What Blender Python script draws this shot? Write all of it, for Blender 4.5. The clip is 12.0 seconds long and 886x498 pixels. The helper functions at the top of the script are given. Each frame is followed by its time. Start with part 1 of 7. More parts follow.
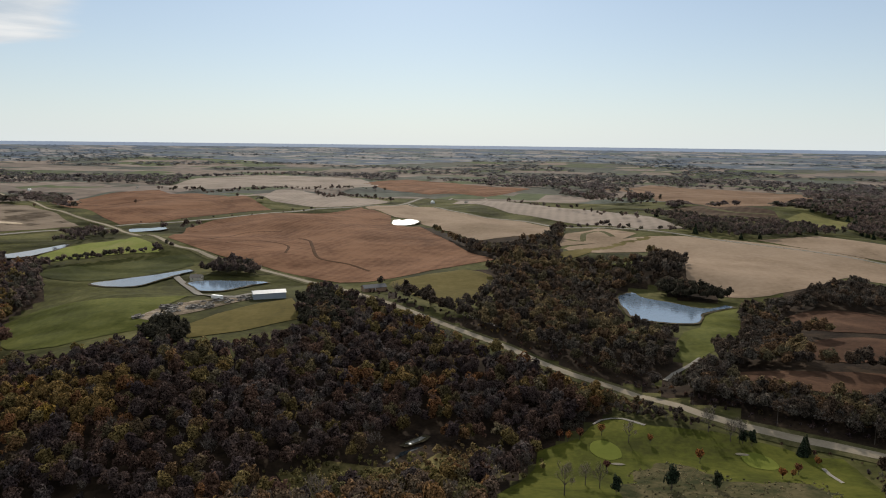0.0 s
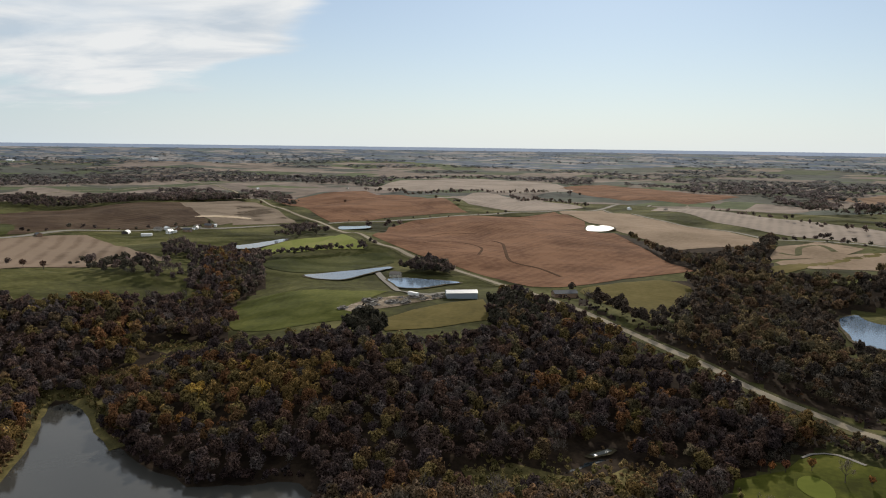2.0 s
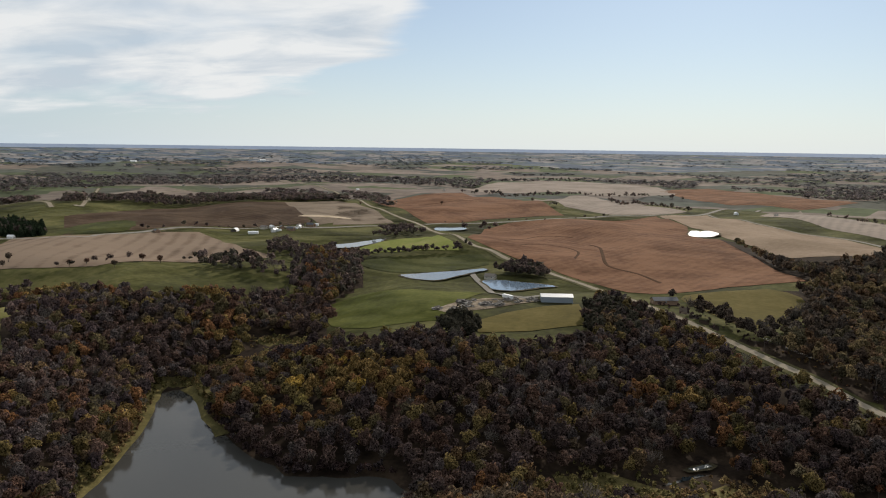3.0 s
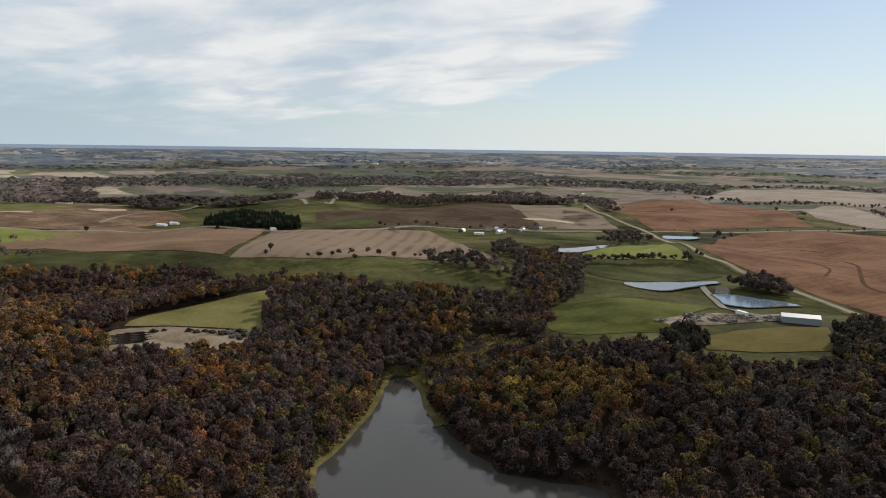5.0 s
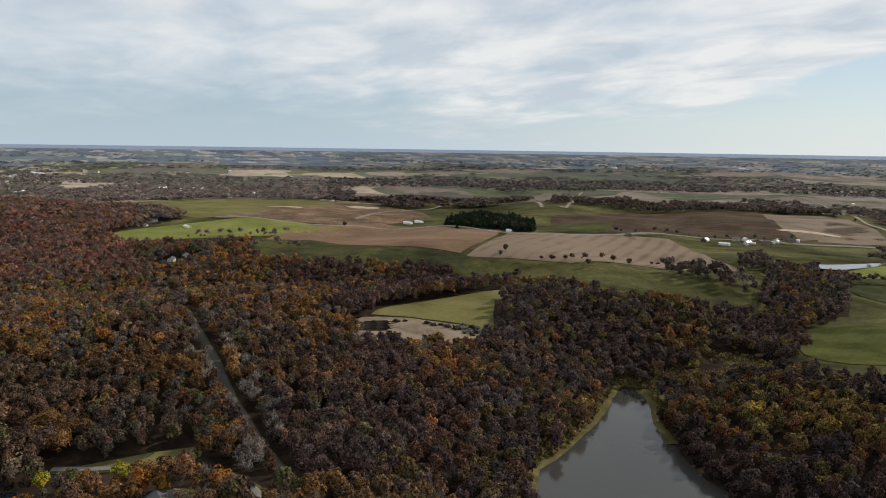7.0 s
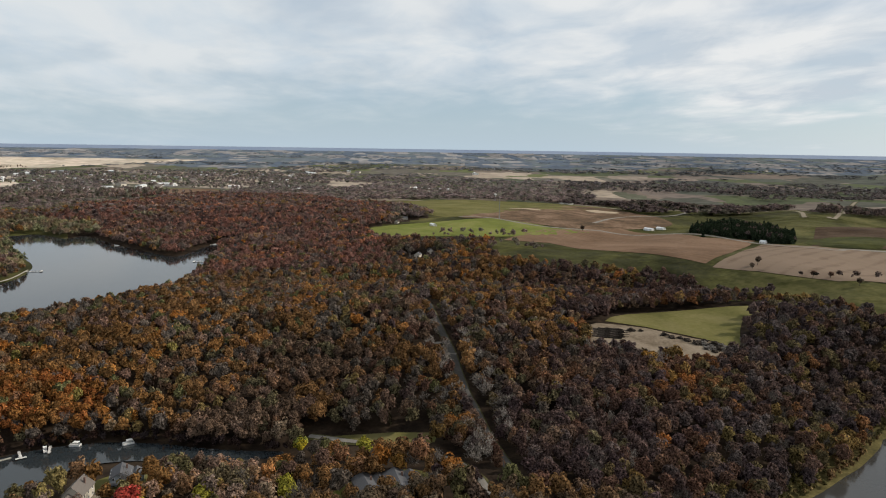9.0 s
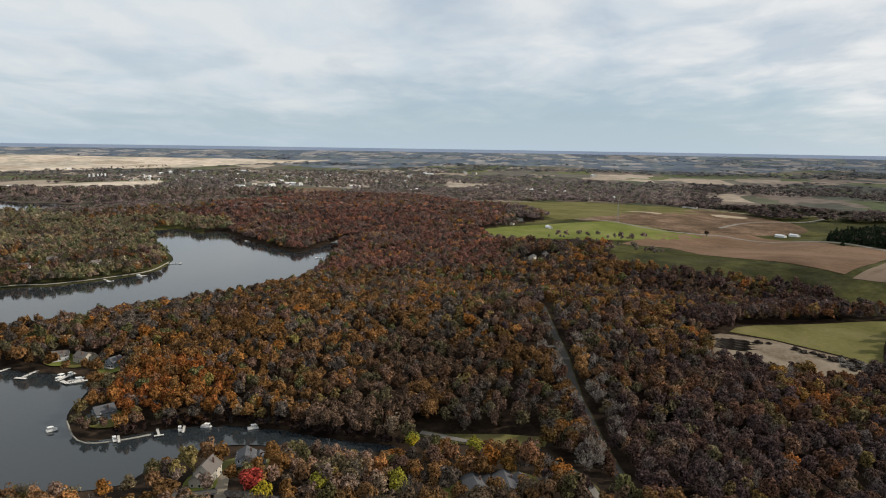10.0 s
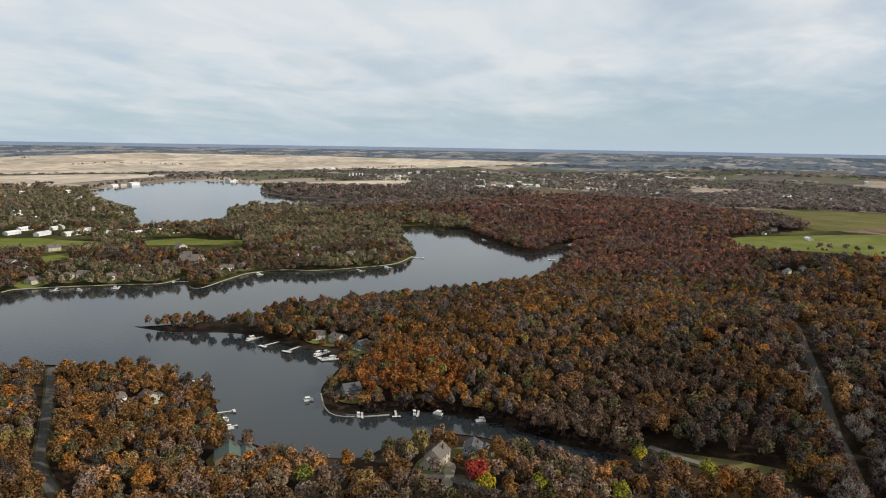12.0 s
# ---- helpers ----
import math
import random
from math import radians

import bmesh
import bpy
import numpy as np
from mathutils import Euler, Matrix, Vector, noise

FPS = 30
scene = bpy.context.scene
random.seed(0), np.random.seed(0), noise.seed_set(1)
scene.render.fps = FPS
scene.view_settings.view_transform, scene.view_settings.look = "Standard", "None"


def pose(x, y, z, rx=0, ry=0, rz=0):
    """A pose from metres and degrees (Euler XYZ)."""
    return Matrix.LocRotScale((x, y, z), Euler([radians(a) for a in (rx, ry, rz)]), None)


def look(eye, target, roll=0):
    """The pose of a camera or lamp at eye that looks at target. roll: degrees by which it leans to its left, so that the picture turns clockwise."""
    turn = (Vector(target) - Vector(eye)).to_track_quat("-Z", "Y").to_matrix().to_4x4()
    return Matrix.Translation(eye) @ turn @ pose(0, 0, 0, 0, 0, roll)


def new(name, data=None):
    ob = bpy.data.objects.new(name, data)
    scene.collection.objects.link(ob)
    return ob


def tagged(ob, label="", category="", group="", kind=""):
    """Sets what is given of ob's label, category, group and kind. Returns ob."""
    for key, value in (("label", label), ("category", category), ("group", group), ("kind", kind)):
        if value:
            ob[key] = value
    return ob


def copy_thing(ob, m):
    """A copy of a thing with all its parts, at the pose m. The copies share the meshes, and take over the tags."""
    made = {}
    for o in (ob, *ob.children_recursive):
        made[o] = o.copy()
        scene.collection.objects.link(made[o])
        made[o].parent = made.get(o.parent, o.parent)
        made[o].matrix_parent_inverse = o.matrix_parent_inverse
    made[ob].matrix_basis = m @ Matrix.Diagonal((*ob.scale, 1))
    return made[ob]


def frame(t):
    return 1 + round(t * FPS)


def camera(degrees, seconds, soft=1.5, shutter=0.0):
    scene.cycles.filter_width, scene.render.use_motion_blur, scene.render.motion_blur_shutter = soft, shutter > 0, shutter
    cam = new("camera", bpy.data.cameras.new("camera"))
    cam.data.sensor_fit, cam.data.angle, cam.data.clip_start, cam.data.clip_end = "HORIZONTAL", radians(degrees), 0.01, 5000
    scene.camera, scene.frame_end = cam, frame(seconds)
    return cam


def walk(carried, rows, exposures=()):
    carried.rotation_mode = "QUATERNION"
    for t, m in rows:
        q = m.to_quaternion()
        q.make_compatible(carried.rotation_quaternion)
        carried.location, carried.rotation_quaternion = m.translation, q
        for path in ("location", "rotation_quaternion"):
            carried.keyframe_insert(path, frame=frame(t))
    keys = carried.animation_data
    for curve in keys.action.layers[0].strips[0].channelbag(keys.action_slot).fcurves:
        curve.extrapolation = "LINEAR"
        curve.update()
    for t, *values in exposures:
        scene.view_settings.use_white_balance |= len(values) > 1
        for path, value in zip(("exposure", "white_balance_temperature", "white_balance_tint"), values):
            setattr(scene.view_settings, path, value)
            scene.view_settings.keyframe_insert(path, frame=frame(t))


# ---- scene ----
cam = camera(64.25, 12.0, soft=1.05)
# the drone hovers and turns: seconds, heading to the left, tilt, lean
ROWS = [
    (0.0, 0.00, -8.57, 0.68),
    (0.5, 3.93, -8.53, 0.69),
    (1.0, 7.83, -8.48, 0.70),
    (1.5, 11.76, -8.44, 0.71),
    (2.0, 15.67, -8.41, 0.72),
    (2.5, 19.54, -8.37, 0.73),
    (3.0, 23.47, -8.34, 0.74),
    (5.0, 41.57, -8.26, 0.78),
    (5.5, 46.37, -8.25, 0.78),
    (6.0, 51.09, -8.24, 0.79),
    (6.5, 55.81, -8.23, 0.80),
    (7.0, 60.55, -8.23, 0.81),
    (9.0, 79.77, -8.25, 0.85),
    (9.5, 84.46, -8.27, 0.86),
    (10.0, 89.15, -8.28, 0.87),
    (10.5, 93.90, -8.30, 0.88),
    (11.0, 98.65, -8.33, 0.89),
    (11.5, 103.41, -8.36, 0.90),
    (12.0, 108.15, -8.39, 0.91),
]
walk(cam, [(t, pose(0, 0, 120, 0, 0, yaw) @ pose(0, 0, 0, 90 + tilt) @ pose(0, 0, 0, 0, 0, lean)) for t, yaw, tilt, lean in ROWS])

# ---- light ----
SUN_SIDE, SUN_UP = 2.5, 31.0
sun = new("sun", bpy.data.lights.new("sun", "SUN"))
sun.data.energy, sun.data.angle, sun.data.color = 3.9, radians(0.8), (1.0, 0.91, 0.79)
sun.matrix_world = look((0, 0, 0), (math.sin(radians(SUN_SIDE)), -math.cos(radians(SUN_SIDE)), -math.tan(radians(SUN_UP))))
scene.view_settings.exposure = 0.0

world = bpy.data.worlds.new("autumn_sky")
scene.world = world
world.use_nodes = True
wn, wl = world.node_tree.nodes, world.node_tree.links
wn.clear()


def wnode(kind, **values):
    n = wn.new(kind)
    for k, v in values.items():
        n.inputs[k].default_value = v
    return n


sky = wn.new("ShaderNodeTexSky")
sky.sky_type, sky.sun_disc, sky.sun_elevation, sky.sun_rotation = "NISHITA", False, radians(SUN_UP), radians(-SUN_SIDE)
sky.air_density, sky.dust_density, sky.ozone_density, sky.altitude = 1.0, 0.5, 1.0, 300
where = wn.new("ShaderNodeTexCoord")
axes = wn.new("ShaderNodeSeparateXYZ")
wl.new(where.outputs["Generated"], axes.inputs[0])


def wmath(op, a, b=None, clamp=False):
    n = wn.new("ShaderNodeMath")
    n.operation, n.use_clamp = op, clamp
    for i, v in enumerate((a, b)):
        if v is None:
            continue
        if isinstance(v, (int, float)):
            n.inputs[i].default_value = v
        else:
            wl.new(v, n.inputs[i])
    return n.outputs[0]


def wrange(value, a, b, c, d, soft=False):
    n = wn.new("ShaderNodeMapRange")
    if soft:
        n.interpolation_type = "SMOOTHSTEP"
    for k, v in zip(("From Min", "From Max", "To Min", "To Max"), (a, b, c, d)):
        n.inputs[k].default_value = v
    wl.new(value, n.inputs["Value"])
    return n.outputs["Result"]


def wmix(a, b, factor, blend="MIX"):
    n = wn.new("ShaderNodeMix")
    n.data_type, n.blend_type = "RGBA", blend
    for k, v in (("A", a), ("B", b), ("Factor", factor)):
        if isinstance(v, tuple):
            n.inputs[k].default_value = (*v, 1)
        elif isinstance(v, (int, float)):
            n.inputs[k].default_value = v
        else:
            wl.new(v, n.inputs[k])
    return n.outputs["Result"]


# cloud layer on a flat deck seen in perspective; bearing to the left of north and height above the horizon, in degrees
above = wmath("MAXIMUM", axes.outputs["Z"], 0.0)
up = wmath("ADD", above, 0.13)
deck = wn.new("ShaderNodeCombineXYZ")
wl.new(wmath("DIVIDE", axes.outputs["X"], up), deck.inputs[0])
wl.new(wmath("DIVIDE", axes.outputs["Y"], up), deck.inputs[1])
bearing = wmath("MULTIPLY", wmath("ARCTAN2", wmath("MULTIPLY", axes.outputs["X"], -1.0), axes.outputs["Y"]), 57.2958)
climb = wmath("MULTIPLY", wmath("ARCSINE", above), 57.2958)
streak_way = wn.new("ShaderNodeMapping")
streak_way.inputs["Rotation"].default_value, streak_way.inputs["Scale"].default_value = (0, 0, radians(-52)), (1.0, 1.5, 1.0)
wl.new(deck.outputs[0], streak_way.inputs["Vector"])
puffs = wnode("ShaderNodeTexNoise", Scale=1.0, Detail=9.0, Roughness=0.55, Distortion=0.3)
wl.new(streak_way.outputs[0], puffs.inputs["Vector"])
banks = wnode("ShaderNodeTexNoise", Scale=0.62, Detail=4.0, Roughness=0.5, Distortion=0.6)
wl.new(streak_way.outputs[0], banks.inputs["Vector"])
# the lower edge of the clouds, in degrees, by bearing
EDGE = [(-10, 14.9), (20, 13.2), (24.5, 10.6), (28, 8.2), (32, 6.2), (35.5, 4.6), (42, 3.6), (47, 3.3), (52, 2.3), (58, 2.6), (64, 3.9), (72, 5.0), (80, 5.6), (90, 4.9), (100, 3.8), (112, 3.2), (130, 3.0)]
edge_ramp = wn.new("ShaderNodeValToRGB")
stops = edge_ramp.color_ramp.elements
while len(stops) < len(EDGE):
    stops.new(0.5)
for stop, (b, e) in zip(stops, EDGE):
    stop.position, stop.color = (b + 10) / 140, (e / 15, e / 15, e / 15, 1)
wl.new(wrange(bearing, -10, 130, 0, 1), edge_ramp.inputs[0])
past = wmath("SUBTRACT", climb, wmath("MULTIPLY", edge_ramp.outputs[0], 15.0))
past = wmath("ADD", past, wmath("MULTIPLY", wmath("SUBTRACT", puffs.outputs["Fac"], 0.5), 8.5))
cover = wrange(wmath("DIVIDE", past, wrange(bearing, 44, 84, 1.3, 4.6)), -0.9, 0.6, 0, 1, True)
thin = wrange(wmath("ADD", wmath("MULTIPLY", banks.outputs["Fac"], 0.7), wmath("MULTIPLY", puffs.outputs["Fac"], 0.3)), 0.36, 0.54, 0.55, 1.0, True)
cover = wmath("MULTIPLY", wmath("MULTIPLY", cover, thin), 0.95)
tone = wnode("ShaderNodeTexNoise", Scale=1.3, Detail=7.0, Roughness=0.55, Distortion=0.4)
wl.new(streak_way.outputs[0], tone.inputs["Vector"])
cloud_tone = wmix(wmix((5.6, 6.25, 6.9), (5.7, 6.75, 7.75), wrange(bearing, 60, 90, 0, 1)), (8.35, 8.45, 8.45), wrange(tone.outputs["Fac"], 0.36, 0.58, 0, 1))
cloud_tone = wmix(cloud_tone, (6.9, 7.4, 7.7), wrange(bearing, 58, 95, 0, 0.6))
# thin haze near the horizon, whiter towards the sun
veil = wmath("POWER", wmath("SUBTRACT", 1.0, above, True), 9.0)
haze_tone = wmix((5.0, 6.15, 7.15), (7.3, 7.9, 8.1), wrange(bearing, 30, 75, 1, 0, True))
dimmed = wmix(sky.outputs[0], (0.54, 0.66, 0.80), 1.0, "MULTIPLY")
clear = wmix(dimmed, haze_tone, wmath("ADD", wmath("MULTIPLY", veil, 0.60), 0.28))
full_sky = wmix(clear, cloud_tone, cover)
backdrop_light = wnode("ShaderNodeBackground", Strength=0.1)
wl.new(full_sky, backdrop_light.inputs["Color"])
wout = wn.new("ShaderNodeOutputWorld")
wl.new(backdrop_light.outputs[0], wout.inputs["Surface"])

# outlines of the plan, in metres
PLAN = {}
PLAN["inlet"] = [(-246, 233), (-253, 245), (-253, 252), (-245, 255), (-233, 249), (-245, 255), (-228, 245), (-212, 231), (-193, 220), (-179, 211), (-165, 205), (-156, 204), (-148, 199), (-139, 202), (-125, 209), (-114, 213), (-104, 212), (-98, 165), (-129, 128), (-160, 127), (-177, 138), (-192, 147), (-200, 155), (-204, 167), (-215, 186), (-228, 209), (-239, 223)]
PLAN["creek"] = [(-29, 243), (-20, 255), (-10, 266), (1, 275), (2, 273), (-8, 263), (-18, 252)]
PLAN["lake"] = [(-312, -509), (-347, -490), (-396, -485), (-413, -488), (-431, -467), (-453, -432), (-473, -403), (-497, -401), (-522, -416), (-483, -382), (-477, -366), (-510, -363), (-543, -363), (-565, -341), (-577, -313), (-609, -281), (-644, -260), (-693, -261), (-740, -275), (-813, -317), (-895, -352), (-949, -380), (-977, -355), (-934, -307), (-958, -288), (-882, -238), (-812, -184), (-776, -150), (-801, -138), (-857, -124), (-868, -114), (-799, -112), (-739, -112), (-664, -111), (-611, -125), (-582, -141), (-569, -155), (-534, -175), (-505, -209), (-473, -237), (-445, -269), (-411, -275), (-379, -301), (-361, -323), (-360, -328)]
PLAN["lake"] += [(-357, -314), (-357, -297), (-368, -263), (-367, -242), (-358, -217), (-354, -195), (-348, -175), (-332, -166), (-304, -161), (-289, -155), (-277, -147), (-271, -138), (-275, -127), (-284, -109), (-288, -88), (-285, -67), (-279, -50), (-273, -32), (-269, -14), (-264, -13), (-264, -31), (-267, -52), (-268, -82), (-251, -101), (-235, -108), (-231, -116), (-228, -134), (-228, -146), (-232, -159), (-231, -166), (-239, -175), (-249, -183), (-269, -201), (-291, -220), (-272, -213), (-288, -244), (-280, -287), (-279, -313), (-265, -327), (-237, -346), (-242, -420), (-267, -475)]
PLAN["upper_lake"] = [(-1282, -1272), (-1435, -1351), (-1598, -1387), (-1756, -1380), (-1829, -1295), (-1720, -1104), (-1503, -964), (-1388, -835), (-1344, -727), (-1329, -614), (-1256, -629), (-1171, -681), (-1197, -746), (-1120, -779), (-982, -695), (-904, -647), (-839, -662), (-827, -711), (-807, -718), (-972, -873), (-1023, -915), (-1100, -1037)]
PLAN["white_pond"] = [(-63, 860), (-63, 894), (-57, 900), (-52, 891), (-47, 906), (-35, 895), (-30, 872), (-40, 843), (-57, 836)]
PLAN["blue_pond"] = [(125, 492), (131, 505), (141, 514), (144, 499), (154, 487), (170, 469), (182, 465), (195, 475), (198, 469), (180, 458), (170, 450), (159, 427), (139, 426), (124, 435), (122, 459)]
PLAN["long_pond"] = [(-254, 499), (-244, 492), (-234, 488), (-221, 490), (-214, 501), (-208, 530), (-199, 553), (-204, 559), (-217, 541), (-232, 524), (-243, 510)]
PLAN["fish_pond"] = [(-187, 510), (-178, 496), (-169, 484), (-155, 484), (-141, 504), (-130, 514), (-141, 519), (-162, 519), (-179, 519)]
PLAN["bend_pond"] = [(-402, 612), (-394, 622), (-387, 636), (-380, 654), (-374, 680), (-368, 690), (-362, 664), (-364, 634), (-365, 616), (-379, 604)]
PLAN["marsh_pool"] = [(-14, 265), (-11, 268), (-8, 272), (-6, 271), (-8, 268), (-12, 264)]
PLAN["road_pond"] = [(-380, 851), (-362, 859), (-348, 871), (-338, 851), (-354, 829), (-368, 824)]
PLAN["town_pond"] = [(-1540, -395), (-1624, -354), (-1556, -331), (-1479, -353)]
PLAN["russet_field"] = [(-267, 680), (-321, 876), (-304, 934), (-239, 974), (-127, 1094), (-70, 938), (-62, 848), (-43, 825), (-28, 830), (10, 720), (42, 569), (-11, 549), (-56, 513), (-76, 511), (-105, 543), (-148, 578), (-192, 608), (-228, 640)]
PLAN["far_russet_field"] = [(-647, 1152), (-755, 1460), (-693, 1561), (-688, 1703), (-418, 1355), (-250, 1028), (-330, 964), (-392, 910), (-413, 895), (-489, 982)]
PLAN["sand_patch_field"] = [(-744, 1015), (-666, 1073), (-562, 991), (-460, 880), (-496, 748), (-566, 812)]
PLAN["ploughed_field"] = [(-804, 632), (-839, 815), (-778, 901), (-745, 1018), (-508, 751), (-523, 722), (-612, 697), (-603, 569), (-639, 500)]
PLAN["striped_field"] = [(-683, 475), (-609, 510), (-573, 621), (-523, 599), (-422, 513), (-366, 487), (-372, 446), (-385, 434), (-420, 414), (-437, 366), (-492, 339), (-520, 318), (-556, 359)]
PLAN["clay_field"] = [(-735, 199), (-846, 268), (-887, 398), (-827, 410), (-724, 429), (-702, 479), (-572, 366), (-531, 318), (-594, 295), (-644, 248), (-708, 241)]
PLAN["bright_meadow"] = [(-362, 615), (-363, 645), (-361, 671), (-352, 700), (-330, 715), (-291, 664), (-271, 645), (-253, 625), (-250, 612), (-270, 601), (-287, 586), (-296, 574), (-318, 572), (-346, 597)]
PLAN["mown_meadow"] = [(-141, 377), (-130, 399), (-113, 421), (-96, 438), (-86, 416), (-79, 400), (-93, 384), (-108, 367), (-130, 350)]
PLAN["rough_meadow"] = [(-38, 512), (-10, 536), (16, 542), (36, 522), (38, 482), (24, 450), (6, 430), (-15, 453), (-33, 482)]
PLAN["dirt_yard"] = [(-174, 391), (-167, 413), (-153, 429), (-130, 435), (-118, 435), (-124, 422), (-144, 404), (-164, 387)]
PLAN["gravel_yard"] = [(-374, 151), (-383, 161), (-373, 189), (-358, 207), (-346, 220), (-331, 217), (-323, 204), (-325, 185), (-336, 163), (-344, 142)]
PLAN["slope_meadow"] = [(-386, 169), (-406, 191), (-413, 228), (-421, 285), (-405, 303), (-398, 292), (-391, 267), (-367, 245), (-333, 221), (-348, 221), (-360, 209), (-376, 190)]
PLAN["stubble_field"] = [(113, 650), (156, 697), (197, 727), (235, 734), (277, 723), (345, 692), (403, 622), (351, 534), (327, 560), (250, 495), (207, 500), (191, 542), (221, 636), (192, 650), (137, 615)]
PLAN["pale_field"] = [(-123, 1099), (-61, 1210), (12, 1015), (108, 920), (139, 860), (108, 756), (70, 749), (34, 756), (-8, 837), (-30, 878), (-36, 898), (-63, 925)]
PLAN["grey_field"] = [(15, 1205), (95, 1587), (108, 1173), (245, 1107), (263, 893), (270, 783), (229, 776), (156, 897), (93, 1000)]
PLAN["contour_field"] = [(134, 767), (183, 825), (208, 757), (183, 718), (149, 693), (109, 667)]
PLAN["ochre_field"] = [(425, 1935), (619, 2126), (805, 1956), (915, 1802), (724, 1375), (503, 1110), (476, 1303), (414, 1302), (470, 1600)]
PLAN["dark_field"] = [(319, 1118), (465, 1275), (495, 1053), (472, 982), (340, 909)]
PLAN["east_field"] = [(325, 724), (412, 768), (445, 695), (410, 634), (346, 695)]
PLAN["knoll_meadow"] = [(455, 968), (532, 1043), (558, 968), (467, 828), (427, 874)]
PLAN["plain_field"] = [(-722, 1788), (-767, 2207), (-563, 2475), (-259, 2233), (-162, 1927), (-337, 1869), (-504, 1881), (-626, 1756)]
PLAN["fallow_field"] = [(-407, 1392), (-389, 1834), (-175, 1319), (-93, 1226), (-130, 1116), (-198, 1095), (-274, 1128)]
PLAN["rust_field"] = [(-239, 2061), (-121, 2328), (120, 2004), (224, 1811), (96, 1599), (-33, 1693), (-156, 1848)]
PLAN["west_field"] = [(-659, 1045), (-625, 1058), (-526, 956), (-447, 860), (-459, 796), (-483, 762)]
PLAN["upper_bench"] = [(213, 437), (233, 446), (276, 425), (244, 374), (221, 384), (207, 407)]
PLAN["middle_bench"] = [(195, 371), (238, 363), (215, 328), (184, 338)]
PLAN["lower_bench"] = [(140, 330), (164, 323), (205, 310), (192, 289), (171, 293), (154, 303), (136, 313)]
PLAN["dam_meadow"] = [(157, 417), (170, 446), (180, 456), (200, 470), (193, 444), (170, 393), (149, 375), (131, 356), (127, 360), (134, 391), (144, 406)]
PLAN["hill_meadow"] = [(-1260, 45), (-1485, 82), (-1517, 219), (-1541, 335), (-1311, 456), (-1166, 490), (-1072, 318), (-992, 201), (-1017, 168), (-1169, 135)]
PLAN["lime_meadow"] = [(-881, 58), (-902, 90), (-926, 152), (-972, 249), (-867, 302), (-847, 356), (-783, 245), (-764, 189), (-769, 155), (-784, 100), (-809, 70)]
PLAN["quarry_land"] = [(-992, 201), (-1105, 310), (-1249, 435), (-1108, 507), (-922, 496), (-864, 363), (-877, 305), (-963, 255)]
PLAN["wheat_plain"] = [(-1628, -2196), (-2266, -2914), (-3061, -2685), (-3490, -1920), (-3675, -1163), (-3729, -531), (-2997, -1162), (-2365, -1673)]
PLAN["town_field"] = [(-1840, -1136), (-2053, -1029), (-2273, -881), (-2067, -759), (-1858, -754), (-1746, -944)]
PLAN["shore_field"] = [(-1315, -1698), (-1675, -2063), (-1979, -1860), (-2090, -1643), (-1721, -1619), (-1392, -1562)]
PLAN["ball_field"] = [(-1805, -412), (-1965, -372), (-1950, -272), (-1819, -195), (-1755, -258), (-1730, -353)]
PLAN["golf_fairway"] = [(37, 258), (45, 262), (56, 267), (62, 278), (70, 284), (76, 282), (83, 274), (95, 269), (107, 266), (117, 262), (122, 259), (130, 254), (138, 247), (148, 245), (149, 237), (143, 214), (135, 198), (56, 198), (14, 200), (27, 226), (34, 243)]
PLAN["golf_rough"] = [(67, 237), (79, 246), (93, 243), (99, 228), (108, 222), (127, 226), (129, 209), (121, 195), (55, 198)]
PLAN["pasture_lane"] = [(-567, -705), (-593, -663), (-590, -619), (-602, -571), (-563, -584), (-525, -638)]
PLAN["fairway_a"] = [(-623, -551), (-662, -523), (-664, -487), (-681, -454), (-653, -443), (-627, -495), (-604, -528)]
PLAN["fairway_b"] = [(-508, -568), (-532, -560), (-514, -538), (-493, -545)]
PLAN["R_county"] = [(162, 243), (150, 253), (136, 260), (122, 268), (108, 279), (96, 301), (83, 320), (65, 329), (50, 340), (35, 359), (15, 381), (-8, 406), (-29, 430), (-53, 455), (-81, 488), (-115, 537), (-156, 574), (-195, 601), (-223, 627), (-253, 647), (-329, 749), (-400, 856), (-462, 919), (-531, 978), (-613, 1071), (-849, 1383), (-1046, 1622), (-1184, 1720), (-1365, 1854)]
PLAN["R_gravel_e"] = [(-410, 878), (-385, 910), (-306, 938), (-240, 980), (-195, 1080), (-129, 1107), (-64, 1218), (19, 1590)]
PLAN["R_gravel_w"] = [(-408, 856), (-449, 784), (-505, 719), (-594, 677), (-595, 561), (-605, 510), (-598, 490), (-690, 462), (-788, 409), (-856, 360)]
PLAN["R_gravel_s"] = [(-856, 360), (-873, 289), (-972, 249), (-992, 201)]
PLAN["R_forest"] = [(-199, 64), (-226, 64), (-273, 66), (-301, 65), (-340, 67), (-367, 67), (-404, 67), (-470, 71), (-556, 79)]
PLAN["R_lane"] = [(-279, -4), (-272, 10), (-262, 27), (-247, 41), (-228, 49), (-214, 52), (-201, 53)]
PLAN["R_street"] = [(-159, -177), (-168, -191), (-177, -205), (-195, -223), (-217, -245), (-242, -270), (-276, -306)]
PLAN["R_ridge"] = [(402, 626), (371, 656), (338, 679), (275, 717), (241, 755), (183, 825), (143, 865), (108, 920), (12, 1015), (-61, 1210)]
PLAN["R_far_a"] = [(-906, 731), (-920, 759), (-1309, 1096), (-1497, 1280)]
PLAN["R_far_b"] = [(-947, 827), (-1220, 1156), (-1285, 1372), (-1217, 1495), (-1182, 1638)]
